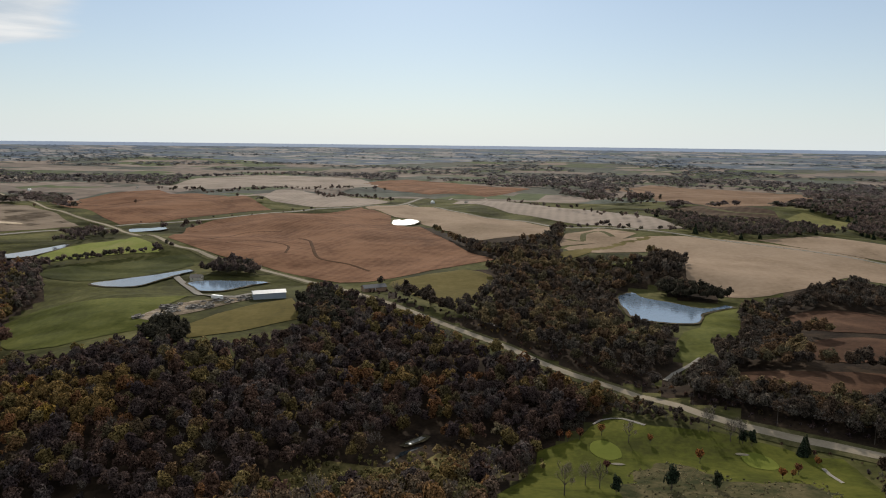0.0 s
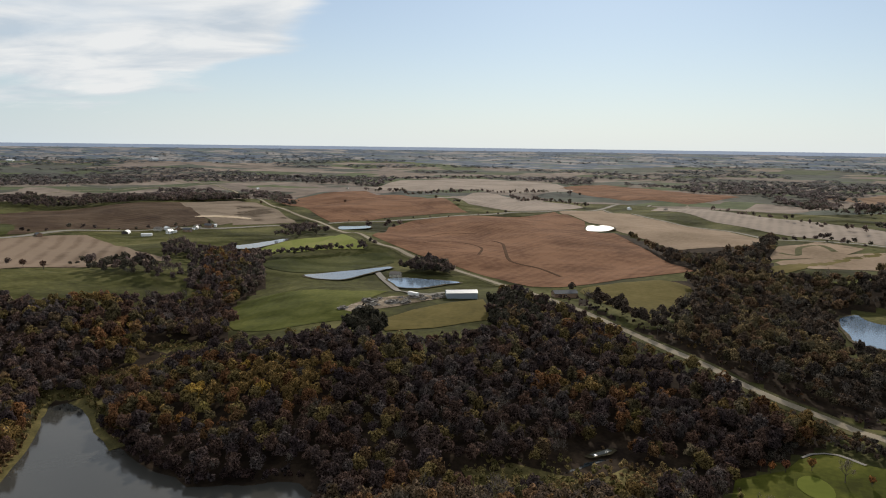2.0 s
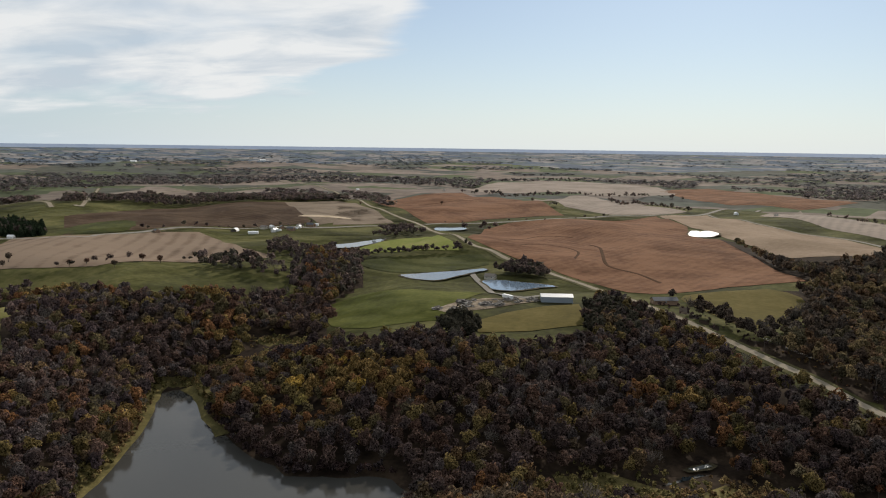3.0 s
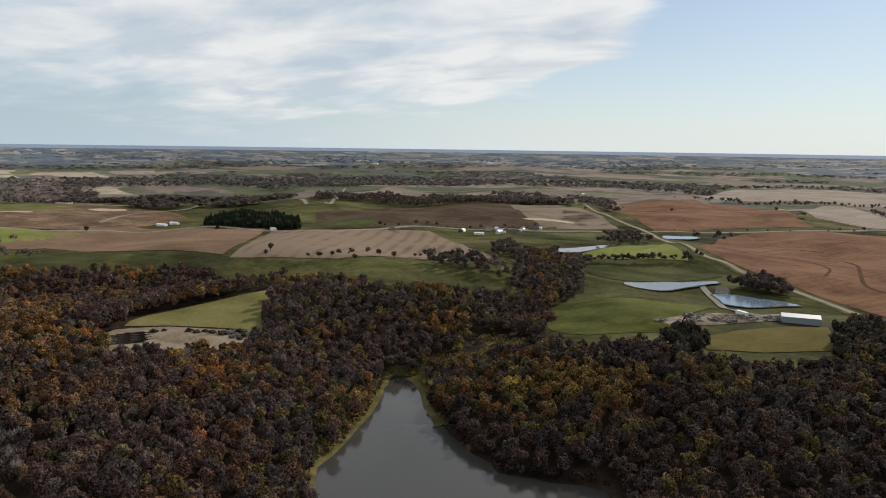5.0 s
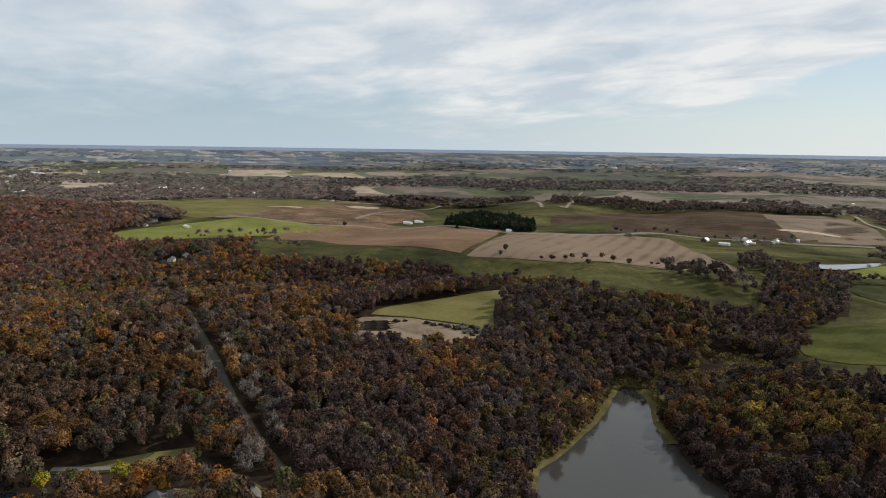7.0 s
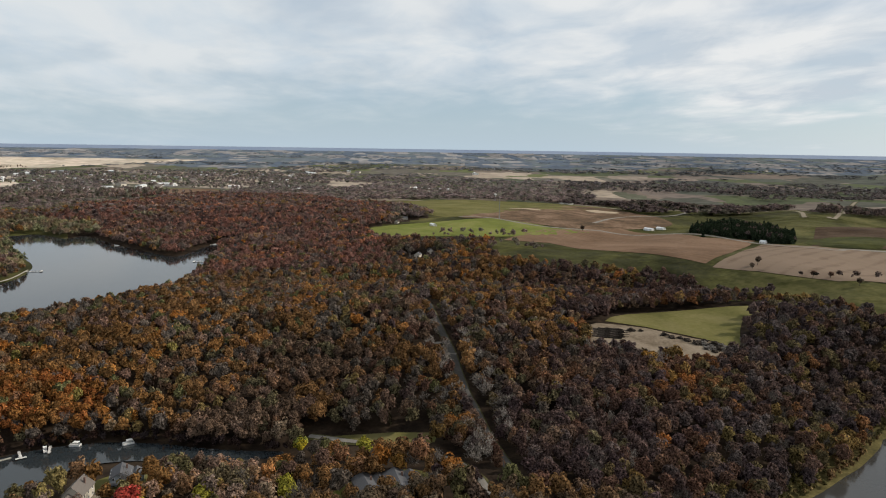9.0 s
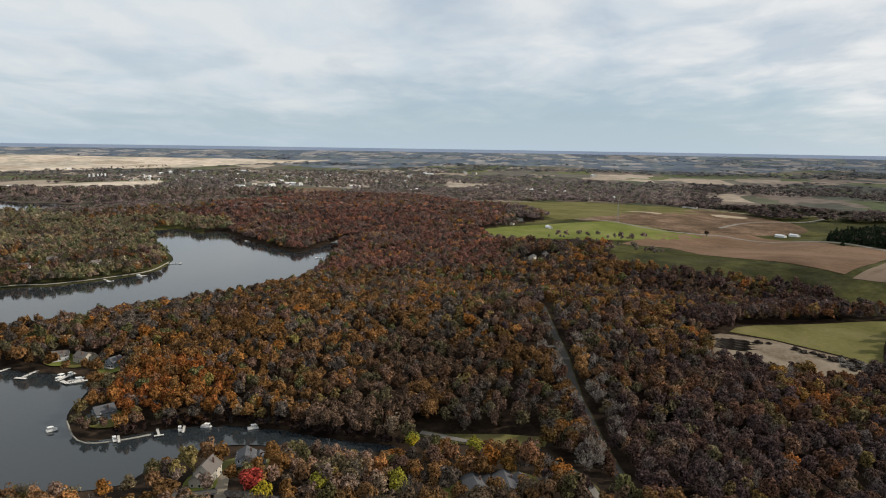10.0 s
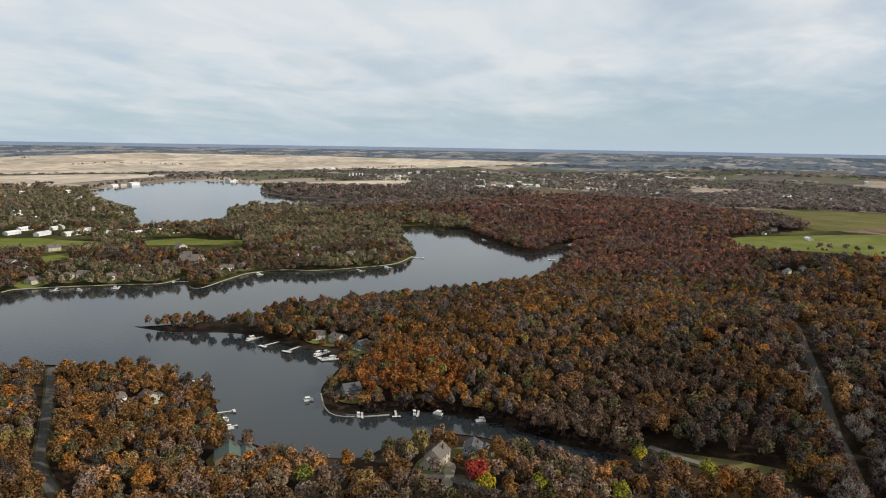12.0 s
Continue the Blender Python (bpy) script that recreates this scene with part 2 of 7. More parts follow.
PLAN["R_highway"] = [(-1632, 331), (-1587, 408), (-1408, 490), (-1175, 494), (-1080, 581), (-1052, 766), (-917, 702)]
PLAN["R_pit"] = [(-921, 378), (-1009, 463), (-1047, 585), (-1338, 865)]
PLAN["R_dam"] = [(109, 331), (117, 341), (129, 353), (138, 364)]
PLAN["R_farm"] = [(-207, 537), (-196, 518), (-176, 487), (-146, 440), (-131, 436), (-124, 448)]
PLAN["R_cart"] = [(63, 279), (67, 283), (72, 284), (76, 282), (79, 278), (83, 273)]
PLAN["R_cart2"] = [(137, 238), (136, 232), (135, 222)]
PLAN["R_drive"] = [(-200, -64), (-223, -70), (-237, -73), (-242, -72)]
PLAN["R_drive2"] = [(-186, -144), (-196, -149), (-205, -148), (-214, -150)]
PLAN["R_close"] = [(-210, -114), (-213, -98), (-222, -89), (-223, -72), (-216, -50)]
PLAN["great_wood"] = [(83, 302), (67, 287), (53, 274), (39, 255), (24, 223), (16, 191), (-67, 162), (-148, 86), (-158, 5), (-155, -49), (-112, -162), (-228, -396), (-266, -474), (-355, -490), (-639, -776), (-828, -587), (-929, -580), (-1060, -490), (-1213, -399), (-1675, -248), (-1586, -581), (-1621, -465), (-1575, -366), (-1697, -274), (-1635, -23), (-1369, 44), (-1296, 47), (-1259, 94), (-1133, 138), (-1001, 165), (-964, 138), (-925, 93), (-887, 57), (-748, 65), (-702, 120), (-705, 147), (-696, 180), (-643, 154), (-593, 161), (-542, 207), (-518, 248), (-493, 279), (-511, 264), (-492, 282), (-464, 272)]
PLAN["great_wood"] += [(-451, 291), (-436, 310), (-401, 314), (-362, 314), (-325, 320), (-323, 338), (-311, 361), (-302, 381), (-290, 401), (-300, 436), (-324, 461), (-363, 536), (-383, 605), (-359, 595), (-298, 490), (-269, 428), (-230, 367), (-223, 329), (-230, 301), (-221, 284), (-196, 314), (-177, 314), (-146, 332), (-120, 316), (-90, 337), (-71, 362), (-91, 421), (-82, 454), (-59, 456), (-27, 408), (5, 369), (34, 340), (59, 323)]
PLAN["ravine_wood"] = [(-58, 498), (-31, 466), (6, 420), (35, 484), (20, 538), (52, 549), (36, 581), (10, 710), (-26, 800), (-29, 846), (3, 803), (40, 765), (83, 751), (112, 788), (144, 871), (131, 747), (107, 656), (108, 613), (96, 573), (129, 574), (146, 568), (165, 569), (195, 641), (228, 652), (194, 553), (205, 510), (195, 479), (170, 497), (165, 536), (139, 523), (118, 478), (106, 410), (129, 396), (146, 397), (130, 371), (118, 330), (113, 337), (101, 328), (83, 321), (61, 339), (35, 359), (12, 390), (-23, 436)]
PLAN["bench_wood"] = [(127, 341), (147, 372), (171, 393), (194, 447), (240, 492), (269, 518), (322, 553), (309, 500), (304, 455), (206, 288), (169, 232), (154, 252), (137, 264), (105, 299), (94, 321), (108, 327)]
PLAN["pond_wood"] = [(-372, 585), (-338, 574), (-302, 543), (-296, 501), (-268, 465), (-279, 433), (-300, 414), (-386, 536)]
PLAN["shelter_wood"] = [(262, 916), (307, 896), (331, 866), (420, 877), (420, 848), (455, 787), (376, 732), (300, 721), (263, 747), (239, 812)]
PLAN["spruce_wood"] = [(-746, 408), (-801, 474), (-878, 559), (-735, 551), (-663, 498), (-699, 452)]
PLAN["grove_east"] = [(544, 1049), (754, 1354), (788, 1243), (456, 714), (482, 837), (562, 962)]
PLAN["band_wood"] = [(-1420, 1120), (-1247, 1057), (-926, 937), (-806, 1081), (-875, 1333), (-648, 1055), (-721, 966), (-788, 887), (-900, 801), (-943, 743)]
PLAN["corner_wood"] = [(-417, 754), (-383, 813), (-343, 746), (-377, 713)]
PLAN["farm_wood"] = [(-190, 547), (-169, 536), (-148, 532), (-143, 541), (-148, 562), (-168, 578), (-183, 568)]
PLAN["hook_wood"] = [(-393, 506), (-416, 559), (-393, 558), (-369, 519), (-368, 482)]
PLAN["gully_wood"] = [(-358, 534), (-386, 607), (-370, 629), (-300, 523), (-267, 460), (-268, 433), (-268, 411), (-288, 436), (-315, 463)]
PLAN["B_road_pond"] = [(-384, 692), (-368, 706), (-354, 724), (-346, 748)]
PLAN["B_meadow"] = [(-336, 567), (-313, 558), (-291, 567), (-277, 584), (-261, 602), (-246, 612)]
PLAN["B_ridge"] = [(-284, 1580), (-172, 1305), (-91, 1218)]
PLAN["B_plain"] = [(-678, 1692), (-605, 1699), (-501, 1623), (-442, 1811), (-325, 1805), (-152, 1808)]
PLAN["B_plain2"] = [(-705, 2487), (-563, 2475)]
PLAN["B_ochre"] = [(328, 1638), (311, 1402), (335, 1328), (376, 1266)]
PLAN["B_ochre2"] = [(348, 1335), (440, 1507)]
PLAN["B_grey"] = [(102, 1104), (130, 1050), (170, 980), (214, 904), (237, 851)]
PLAN["B_fold"] = [(144, 828), (182, 820), (212, 760), (253, 753), (273, 741)]
PLAN["B_striped"] = [(-461, 355), (-443, 370), (-424, 402), (-403, 437)]
PLAN["B_lane"] = [(-389, 422), (-374, 436), (-344, 438), (-331, 453), (-319, 463)]
PLAN["B_roadside"] = [(-261, 631), (-245, 625), (-234, 621)]
PLAN["B_bushes"] = [(-389, 904), (-349, 932), (-306, 938), (-236, 964), (-194, 1074)]
PLAN["B_clay"] = [(-677, 167), (-671, 193), (-638, 210)]
PLAN["B_lime"] = [(-891, 59), (-912, 92), (-907, 116)]
PLAN["B_lime2"] = [(-771, 126), (-777, 169), (-755, 205), (-782, 232)]
PLAN["B_ploughed"] = [(-595, 561), (-590, 671), (-514, 710), (-502, 739)]
PLAN["B_inlet_trees"] = [(-331, 834), (-315, 857), (-302, 866)]
PLAN["X_golf_small"] = [(64, 267), (81, 259), (55, 265), (50, 264), (47, 266), (95, 244), (60, 240), (121, 228), (125, 232), (117, 227), (136, 240)]
PLAN["X_golf_bare"] = [(73, 260), (29, 232), (49, 224), (53, 220), (40, 213), (18, 215), (106, 266), (112, 259), (115, 258)]
PLAN["X_golf_dark"] = [(57, 214), (90, 215), (75, 215), (119, 256), (116, 257), (135, 249), (137, 251)]
PLAN["X_red"] = [(-219, -58)]
PLAN["X_gold"] = [(-221, -36), (-225, -11), (-264, -7), (-198, -113), (-251, 17), (-211, -53), (-215, -10), (-220, -37), (-263, -7)]
PLAN["X_pole"] = [(12, 390), (57, 353), (108, 290), (134, 268), (164, 253)]
PLAN["X_house_lake"] = [(-235, -78), (-212, -152), (-248, -68), (-249, -220), (-239, -230), (-287, -245), (-373, -201), (-370, -187), (-401, -252), (-362, -167), (-293, -141), (-300, -251), (-217, 15), (-216, 25)]
PLAN["X_house_pen"] = [(-544, -427), (-537, -444), (-560, -380), (-642, -397), (-502, -487), (-491, -429), (-456, -482), (-466, -543), (-535, -581), (-545, -388), (-570, -432), (-555, -507), (-467, -475), (-792, -366), (-655, -354), (-787, -319), (-649, -312), (-626, -365), (-468, -558), (-522, -463), (-604, -485), (-602, -396), (-434, -495), (-472, -450)]
PLAN["X_longhouse"] = [(-605, -716), (-613, -680), (-627, -653), (-649, -626), (-660, -592), (-697, -589), (-642, -739), (-670, -676), (-711, -659), (-741, -647), (-669, -719), (-699, -569)]
PLAN["X_house_shore"] = [(-732, -827), (-794, -841), (-770, -900), (-914, -909), (-911, -988), (-1043, -996), (-1100, -1121), (-1078, -1212), (-999, -1179), (-1199, -1175), (-1229, -1283), (-897, -836), (-1178, -1356), (-782, -739), (-719, -773), (-854, -674), (-1038, -680), (-1077, -682), (-1077, -648), (-1129, -657), (-982, -224), (-939, -295), (-918, -240), (-1120, -380)]
PLAN["X_house_wood"] = [(-655, 94), (-668, 108), (-930, 105), (-880, -106), (-817, -89), (-746, -60), (-973, 121)]
PLAN["X_shed"] = [(-110, 438), (-526, 658), (-881, 146), (-862, 431), (-864, 449), (-498, 740)]
PLAN["X_farmhouse"] = [(-186, 524), (-47, 473), (-19, 1235), (761, 1377), (243, 734), (38, 1178), (-511, 678), (-502, 698), (-540, 696), (-503, 717), (-498, 734), (-1404, 1470), (-933, 1589), (-588, 573), (-740, 1707), (-531, 700), (-518, 702), (-506, 722), (-679, 472), (-1520, 1259), (-1289, 1484)]
PLAN["X_hoop"] = [(-562, 669)]
PLAN["X_silo"] = [(-2281, -1101), (-2288, -1091), (-2298, -1082), (-2305, -1073), (-2312, -1065), (-2246, -912), (-2256, -899)]
PLAN["X_town"] = [(-1470, -1383), (-1500, -1384), (-1536, -1380), (-1530, -1347), (-1678, -1378), (-1694, -1361), (-1710, -1341), (-1818, -1307), (-1839, -1282), (-1819, -1209), (-1811, -1080), (-2114, -957), (-2219, -942), (-2673, -1444), (-2791, -1426), (-2774, -1025), (-2548, -895), (-2368, -769), (-2148, -659), (-2020, -585), (-2300, -627), (-2065, -527), (-2012, -463), (-1984, -415), (-2090, -403), (-2619, -626), (-2840, -751), (-2774, -594), (-2527, -458), (-2257, -372), (-2657, -397), (-2019, -604), (-1952, -532), (-1979, -485), (-2090, -425), (-2274, -406), (-2003, -222), (-2119, -164), (-1593, -59), (-2068, -106), (-1879, 61), (-3166, 6), (-2858, -17), (-1968, 250), (-1895, 303)]
PLAN["X_town"] += [(-2065, 380), (-1994, 269), (-3406, 47), (-3027, 135), (-2955, 170), (-1932, 279), (-1874, 311), (-1912, 345), (-1604, 350), (-2905, 658), (-1490, 519), (-1386, 507), (-2962, 2044), (-2627, 2442), (-2388, 2986), (-2259, 2908)]
PLAN["X_watertower"] = [(-1511, 388)]
PLAN["X_dock"] = [(-240, -170), (-290, -218), (-277, -210), (-248, -188), (-273, -129), (-282, -116), (-287, -104), (-351, -205), (-347, -187), (-344, -177), (-342, -170), (-363, -220), (-366, -239), (-423, -462), (-448, -420), (-492, -390), (-545, -350), (-603, -279), (-628, -263), (-692, -261), (-860, -115), (-737, -112)]
PLAN["X_boat"] = [(-281, -157), (-286, -95), (-375, -257), (-375, -233), (-356, -197), (-352, -185), (-348, -174), (-246, -179), (-278, -213), (-285, -75), (-433, -446)]
PLAN["X_oldtree"] = [(-386, 595), (-455, 359), (-447, 367), (-426, 400), (-412, 404), (-395, 428), (-507, 349), (-499, 339), (-422, 370), (-845, 332), (-509, 1163), (-606, 1042), (-342, 1169)]
PLAN["X_green"] = [(63, 255), (117, 244)]
PLAN["X_bunker"] = [(65, 244), (113, 250)]
PLAN["L_waterway"] = [(-212, 681), (-199, 716), (-176, 714), (-151, 680), (-143, 631)]
PLAN["L_waterway_b"] = [(-151, 734), (-137, 716), (-124, 664), (-113, 621), (-103, 606), (-79, 592), (-59, 564)]
PLAN["L_terrace"] = [(-233, 696), (-227, 794), (-180, 783)]
PLAN["L_contour"] = [(128, 719), (140, 705), (153, 759), (176, 789), (178, 734)]
PLAN["L_terrace_b"] = [(-595, 1166), (-528, 1185), (-479, 1285)]
PLAN["L_strip_a"] = [(440, 1178), (443, 1070), (484, 1028)]
PLAN["L_strip_b"] = [(389, 1064), (390, 942), (471, 991)]
PLAN["S_reeds"] = [(-222, 309), (-228, 294), (-245, 285), (-250, 283), (-251, 262), (-256, 255), (-261, 253), (-259, 243), (-249, 230), (-239, 220), (-228, 204), (-215, 182), (-207, 165), (-204, 153), (-194, 145), (-183, 139), (-169, 132)]
PLAN["S_reeds_b"] = [(-246, 256), (-234, 251), (-217, 238), (-210, 231), (-192, 218)]
PLAN["S_valley"] = [(-244, 276), (-237, 289), (-234, 311), (-232, 331), (-252, 329), (-253, 320)]
PLAN["S_marsh"] = [(-49, 222), (-36, 231), (-16, 228), (4, 237), (13, 250)]
PLAN["S_bay_a"] = [(-291, -156), (-276, -146), (-269, -137), (-272, -125), (-278, -115)]
PLAN["S_far_shore"] = [(-403, -493), (-416, -492), (-435, -471), (-459, -437), (-479, -408), (-503, -406)]
PLAN["S_far_shore_b"] = [(-480, -378), (-476, -366), (-515, -367), (-547, -366), (-573, -346), (-585, -317), (-617, -285), (-652, -264), (-704, -265)]
PLAN["shore_wood"] = [(-512, -715), (-1173, -1622), (-1327, -1490), (-1282, -1272), (-1136, -1071), (-971, -872), (-851, -756), (-922, -654), (-955, -387), (-879, -342), (-654, -540), (-691, -743)]
PLAN["cape_wood"] = [(-1488, -951), (-1651, -1028), (-1696, -850), (-1671, -551), (-1794, -266), (-1598, -367), (-1421, -468), (-1327, -613), (-1344, -727), (-1388, -835)]
PLAN["B_wheat"] = [(-2401, -2750), (-2477, -2736)]
PLAN["B_wheat_b"] = [(-2278, -2340), (-2442, -2293), (-2578, -2025)]
PLAN["B_wheat_c"] = [(-2362, -1569), (-2641, -1427), (-3067, -1134)]
PLAN["B_town"] = [(-1297, -1320), (-1487, -1400), (-1832, -1441), (-1840, -1184)]
PLAN["B_town_b"] = [(-1973, -1228), (-2202, -1191), (-2077, -1000), (-2184, -767)]
PLAN["road_thicket"] = [(33, 338), (48, 330), (62, 325), (80, 314), (93, 295), (104, 278), (122, 266), (136, 256), (132, 254), (110, 267), (86, 275), (72, 288), (57, 272), (40, 264), (24, 262), (23, 308)]
PLAN["bench_thicket"] = [(99, 322), (115, 292), (140, 270), (170, 246), (186, 272), (151, 294), (132, 305), (125, 334), (111, 329)]
PLAN["X_sand"] = [(-529, 807), (-1107, 333), (-1112, 467)]
PLAN["dun_pasture"] = [(-315, 533), (-295, 551), (-271, 567), (-251, 593), (-227, 611), (-207, 580), (-217, 556), (-231, 529), (-252, 511), (-287, 508)]
PLAN["front_pasture"] = [(-234, 365), (-265, 414), (-257, 438), (-212, 430), (-184, 432), (-162, 445), (-167, 414), (-173, 390), (-150, 385), (-140, 381), (-159, 374), (-181, 366), (-201, 356)]
PLAN["golf_corner_wood"] = [(156, 238), (167, 223), (142, 187), (126, 188)]
PLAN["park_lawn"] = [(-277, -2), (-275, 17), (-274, 31), (-270, 48), (-261, 45), (-258, 33), (-266, 17)]
PLAN["R_side"] = [(-343, 50), (-344, 60), (-340, 69)]
PLAN["R_side2"] = [(-356, 60), (-357, 68)]
PLAN["orange_grove"] = [(-306, -146), (-340, -152), (-355, -136), (-334, -97), (-310, -88), (-288, -85), (-286, -111), (-290, -132)]
PLAN["heap_yard"] = [(-350, 209), (-341, 218), (-332, 215), (-335, 205)]
PLAN["lane_wood"] = [(-377, 404), (-389, 441), (-364, 444), (-331, 442), (-313, 459), (-300, 455), (-309, 438), (-332, 417), (-360, 408)]
PLAN["S_brush"] = [(-214, 232), (-194, 221), (-179, 212), (-166, 207), (-156, 206), (-149, 201), (-139, 204), (-126, 210), (-115, 215)]
PLAN["S_brush_b"] = [(-273, -126), (-285, -109), (-291, -89), (-287, -67), (-275, -49)]
PLAN["wood_lawn"] = [(138, 571), (148, 579), (178, 599), (167, 568), (150, 563)]
PLAN["border_meadow"] = [(99, 606), (108, 632), (134, 645), (179, 704), (217, 735), (221, 724), (182, 690), (139, 624), (110, 602)]
PLAN["shed_paddock"] = [(-672, 517), (-725, 594), (-693, 632), (-643, 601), (-608, 547), (-627, 513)]
PLAN["conifer_wood"] = [(114, 602), (127, 615), (157, 621), (151, 589), (132, 586)]
PLAN["channel"] = [(-284, -109), (-288, -88), (-285, -67), (-279, -50), (-273, -32), (-269, -14), (-264, -13), (-264, -31), (-267, -52), (-268, -82)]
PLAN["clump_wood"] = [(-142, 327), (-152, 348), (-144, 359), (-130, 348), (-121, 325), (-129, 314)]
PLAN["verge_wood"] = [(-80, 379), (-86, 418), (-76, 446), (-57, 428), (-48, 375), (-63, 361)]
PLAN["dam_wood"] = [(156, 505), (165, 524), (188, 516), (205, 493), (199, 482), (174, 482)]
PLAN["point_wood"] = [(-948, -673), (-1028, -712), (-1068, -677), (-1046, -565), (-907, -482), (-879, -576)]
PLAN["S_brush_c"] = [(-279, -50), (-273, -32), (-269, -14)]
PLAN["B_crest"] = [(-393, 162), (-409, 184), (-421, 206), (-428, 232), (-436, 262), (-446, 288), (-436, 308)]
PLAN["B_crest_b"] = [(-405, 160), (-421, 184), (-434, 208), (-441, 234), (-450, 264), (-458, 292), (-446, 318)]
PLAN["X_row"] = [(-367, 161), (-363, 160), (-359, 158), (-355, 156)]
PLAN["X_pile"] = [(-360, 193), (-356, 195), (-355, 200), (-351, 202), (-367, 176), (-367, 182), (-350, 212), (-344, 215), (-346, 205), (-340, 216), (-338, 213), (-341, 209), (-336, 212), (-333, 208)]
PLAN["X_trailer"] = [(-140, 429), (-507, 679), (-501, 704)]
PLAN["X_mast"] = [(-963, 254)]

EYE = 120.0
RISE, SPAN = 2500.0, 2350.0
# level spots by the ponds: x, y, radius
FLAT = [(-56, 975, 62), (155, 468, 52), (-224, 530, 44), (-161, 512, 34), (-378, 642, 44), (-418, 700, 62), (-375, 885, 30)]
# courses of the brooks and draws, with the height of their beds
DRAWS = [
    [(-250, 258, 0.0), (-246, 297, 0.6), (-243, 342, 2.0), (-274, 425, 4.5), (-330, 515, 7.0), (-395, 625, 9.0)],
    [(-274, 425, 4.5), (-238, 520, 8.0), (-218, 570, 9.5), (-160, 530, 10.0)],
    [(-435, 315, 9.0), (-470, 272, 6.5), (-490, 208, 4.5), (-525, 140, 3.0), (-570, 20, 1.2), (-590, -128, 0.0)],
    [(-29, 243, 0.0), (13, 253, 0.3), (60, 290, 2.0), (107, 335, 4.0), (133, 366, 6.0), (163, 430, 8.5), (128, 505, 10.0), (108, 580, 11.5), (62, 665, 12.5), (18, 790, 13.5), (-27, 890, 14.5)],
    [(-98, 200, 0.0), (-50, 226, 0.0), (13, 253, 0.3), (45, 242, 1.0), (90, 247, 2.5), (150, 240, 4.0)],
    [(-266, -14, 0.0), (-266, 20, 1.0), (-262, 58, 3.0)],
]
# knolls: x, y, radius, height
KNOLLS = [(-326, 320, 52, 8.0), (-432, 384, 56, 8.0), (-345, 432, 34, 4.5), (-213, 420, 34, 5.5), (-140, 300, 55, 5.0), (-560, 215, 60, 8.0), (-318, 655, 40, 7.0), (-232, 472, 26, 3.5), (-185, 402, 26, 3.0), (-300, 575, 24, 3.0), (-620, 480, 90, 6.0), (60, 560, 60, 5.0), (-420, 40, 60, 6.0), (-420, -60, 70, 6.0)]
BASINS = ("inlet", "lake", "upper_lake", "creek")
GRID_X, GRID_Y, GRID_STEP = -1900.0, -1700.0, 10.0
GRID_N, GRID_M = 280, 340


def segment_gap(x, y, a, b):
    """Distance to a segment, and how far along it the nearest point lies."""
    dx, dy = b[0] - a[0], b[1] - a[1]
    t = np.clip(((x - a[0]) * dx + (y - a[1]) * dy) / (dx * dx + dy * dy + 1e-9), 0, 1)
    return np.hypot(x - a[0] - t * dx, y - a[1] - t * dy), t


def inside(px, py, outline):
    """Which of the places lie within the outline."""
    o = np.asarray(outline, float)
    hit = np.zeros(np.shape(px), bool)
    x0, y0 = o[-1]
    for x1, y1 in o:
        cross = (y0 > py) != (y1 > py)
        hit ^= cross & (px < (x1 - x0) * (py - y0) / (y1 - y0 + 1e-9) + x0)
        x0, y0 = x1, y1
    return hit


def smooth(u):
    u = np.clip(u, 0, 1)
    return u * u * (3 - 2 * u)


def bank(gap):
    """How far the land has risen at this distance from the water's course."""
    return 9.5 * (1 - np.exp(-gap / 25)) + 11.0 * smooth(gap / 200)


def relief_grid():
    x, y = np.meshgrid(GRID_X + GRID_STEP * np.arange(GRID_N), GRID_Y + GRID_STEP * np.arange(GRID_M), indexing="ij")
    z = np.full(x.shape, 99.0)
    for line in DRAWS:
        for a, b in zip(line, line[1:]):
            d, t = segment_gap(x, y, a, b)
            z = np.minimum(z, a[2] + (b[2] - a[2]) * t + bank(np.maximum(d - 3, 0)))
    wet = np.zeros(x.shape, bool)
    for key in BASINS:
        o = PLAN[key]
        for a, b in zip(o, o[1:] + o[:1]):
            z = np.minimum(z, bank(np.maximum(segment_gap(x, y, a, b)[0] - 7, 0)))
        wet |= inside(x, y, o)
    z[wet] = 0
    along = np.degrees(np.arctan2(-x, y))
    z *= (1 - 0.45 * smooth((along - 78) / 18)) * smooth((1650 - np.hypot(x, y)) / 500)
    for kx, ky, kr, kz in KNOLLS:
        z += kz * np.exp(-((x - kx) ** 2 + (y - ky) ** 2) / kr ** 2)
    for _ in range(2):
        z[1:-1, 1:-1] = (z[1:-1, 1:-1] * 4 + 2 * (z[2:, 1:-1] + z[:-2, 1:-1] + z[1:-1, 2:] + z[1:-1, :-2])
                         + z[2:, 2:] + z[:-2, 2:] + z[2:, :-2] + z[:-2, :-2]) / 16
    z[wet] = np.minimum(z[wet], 0.2)
    return z


RELIEF = relief_grid()


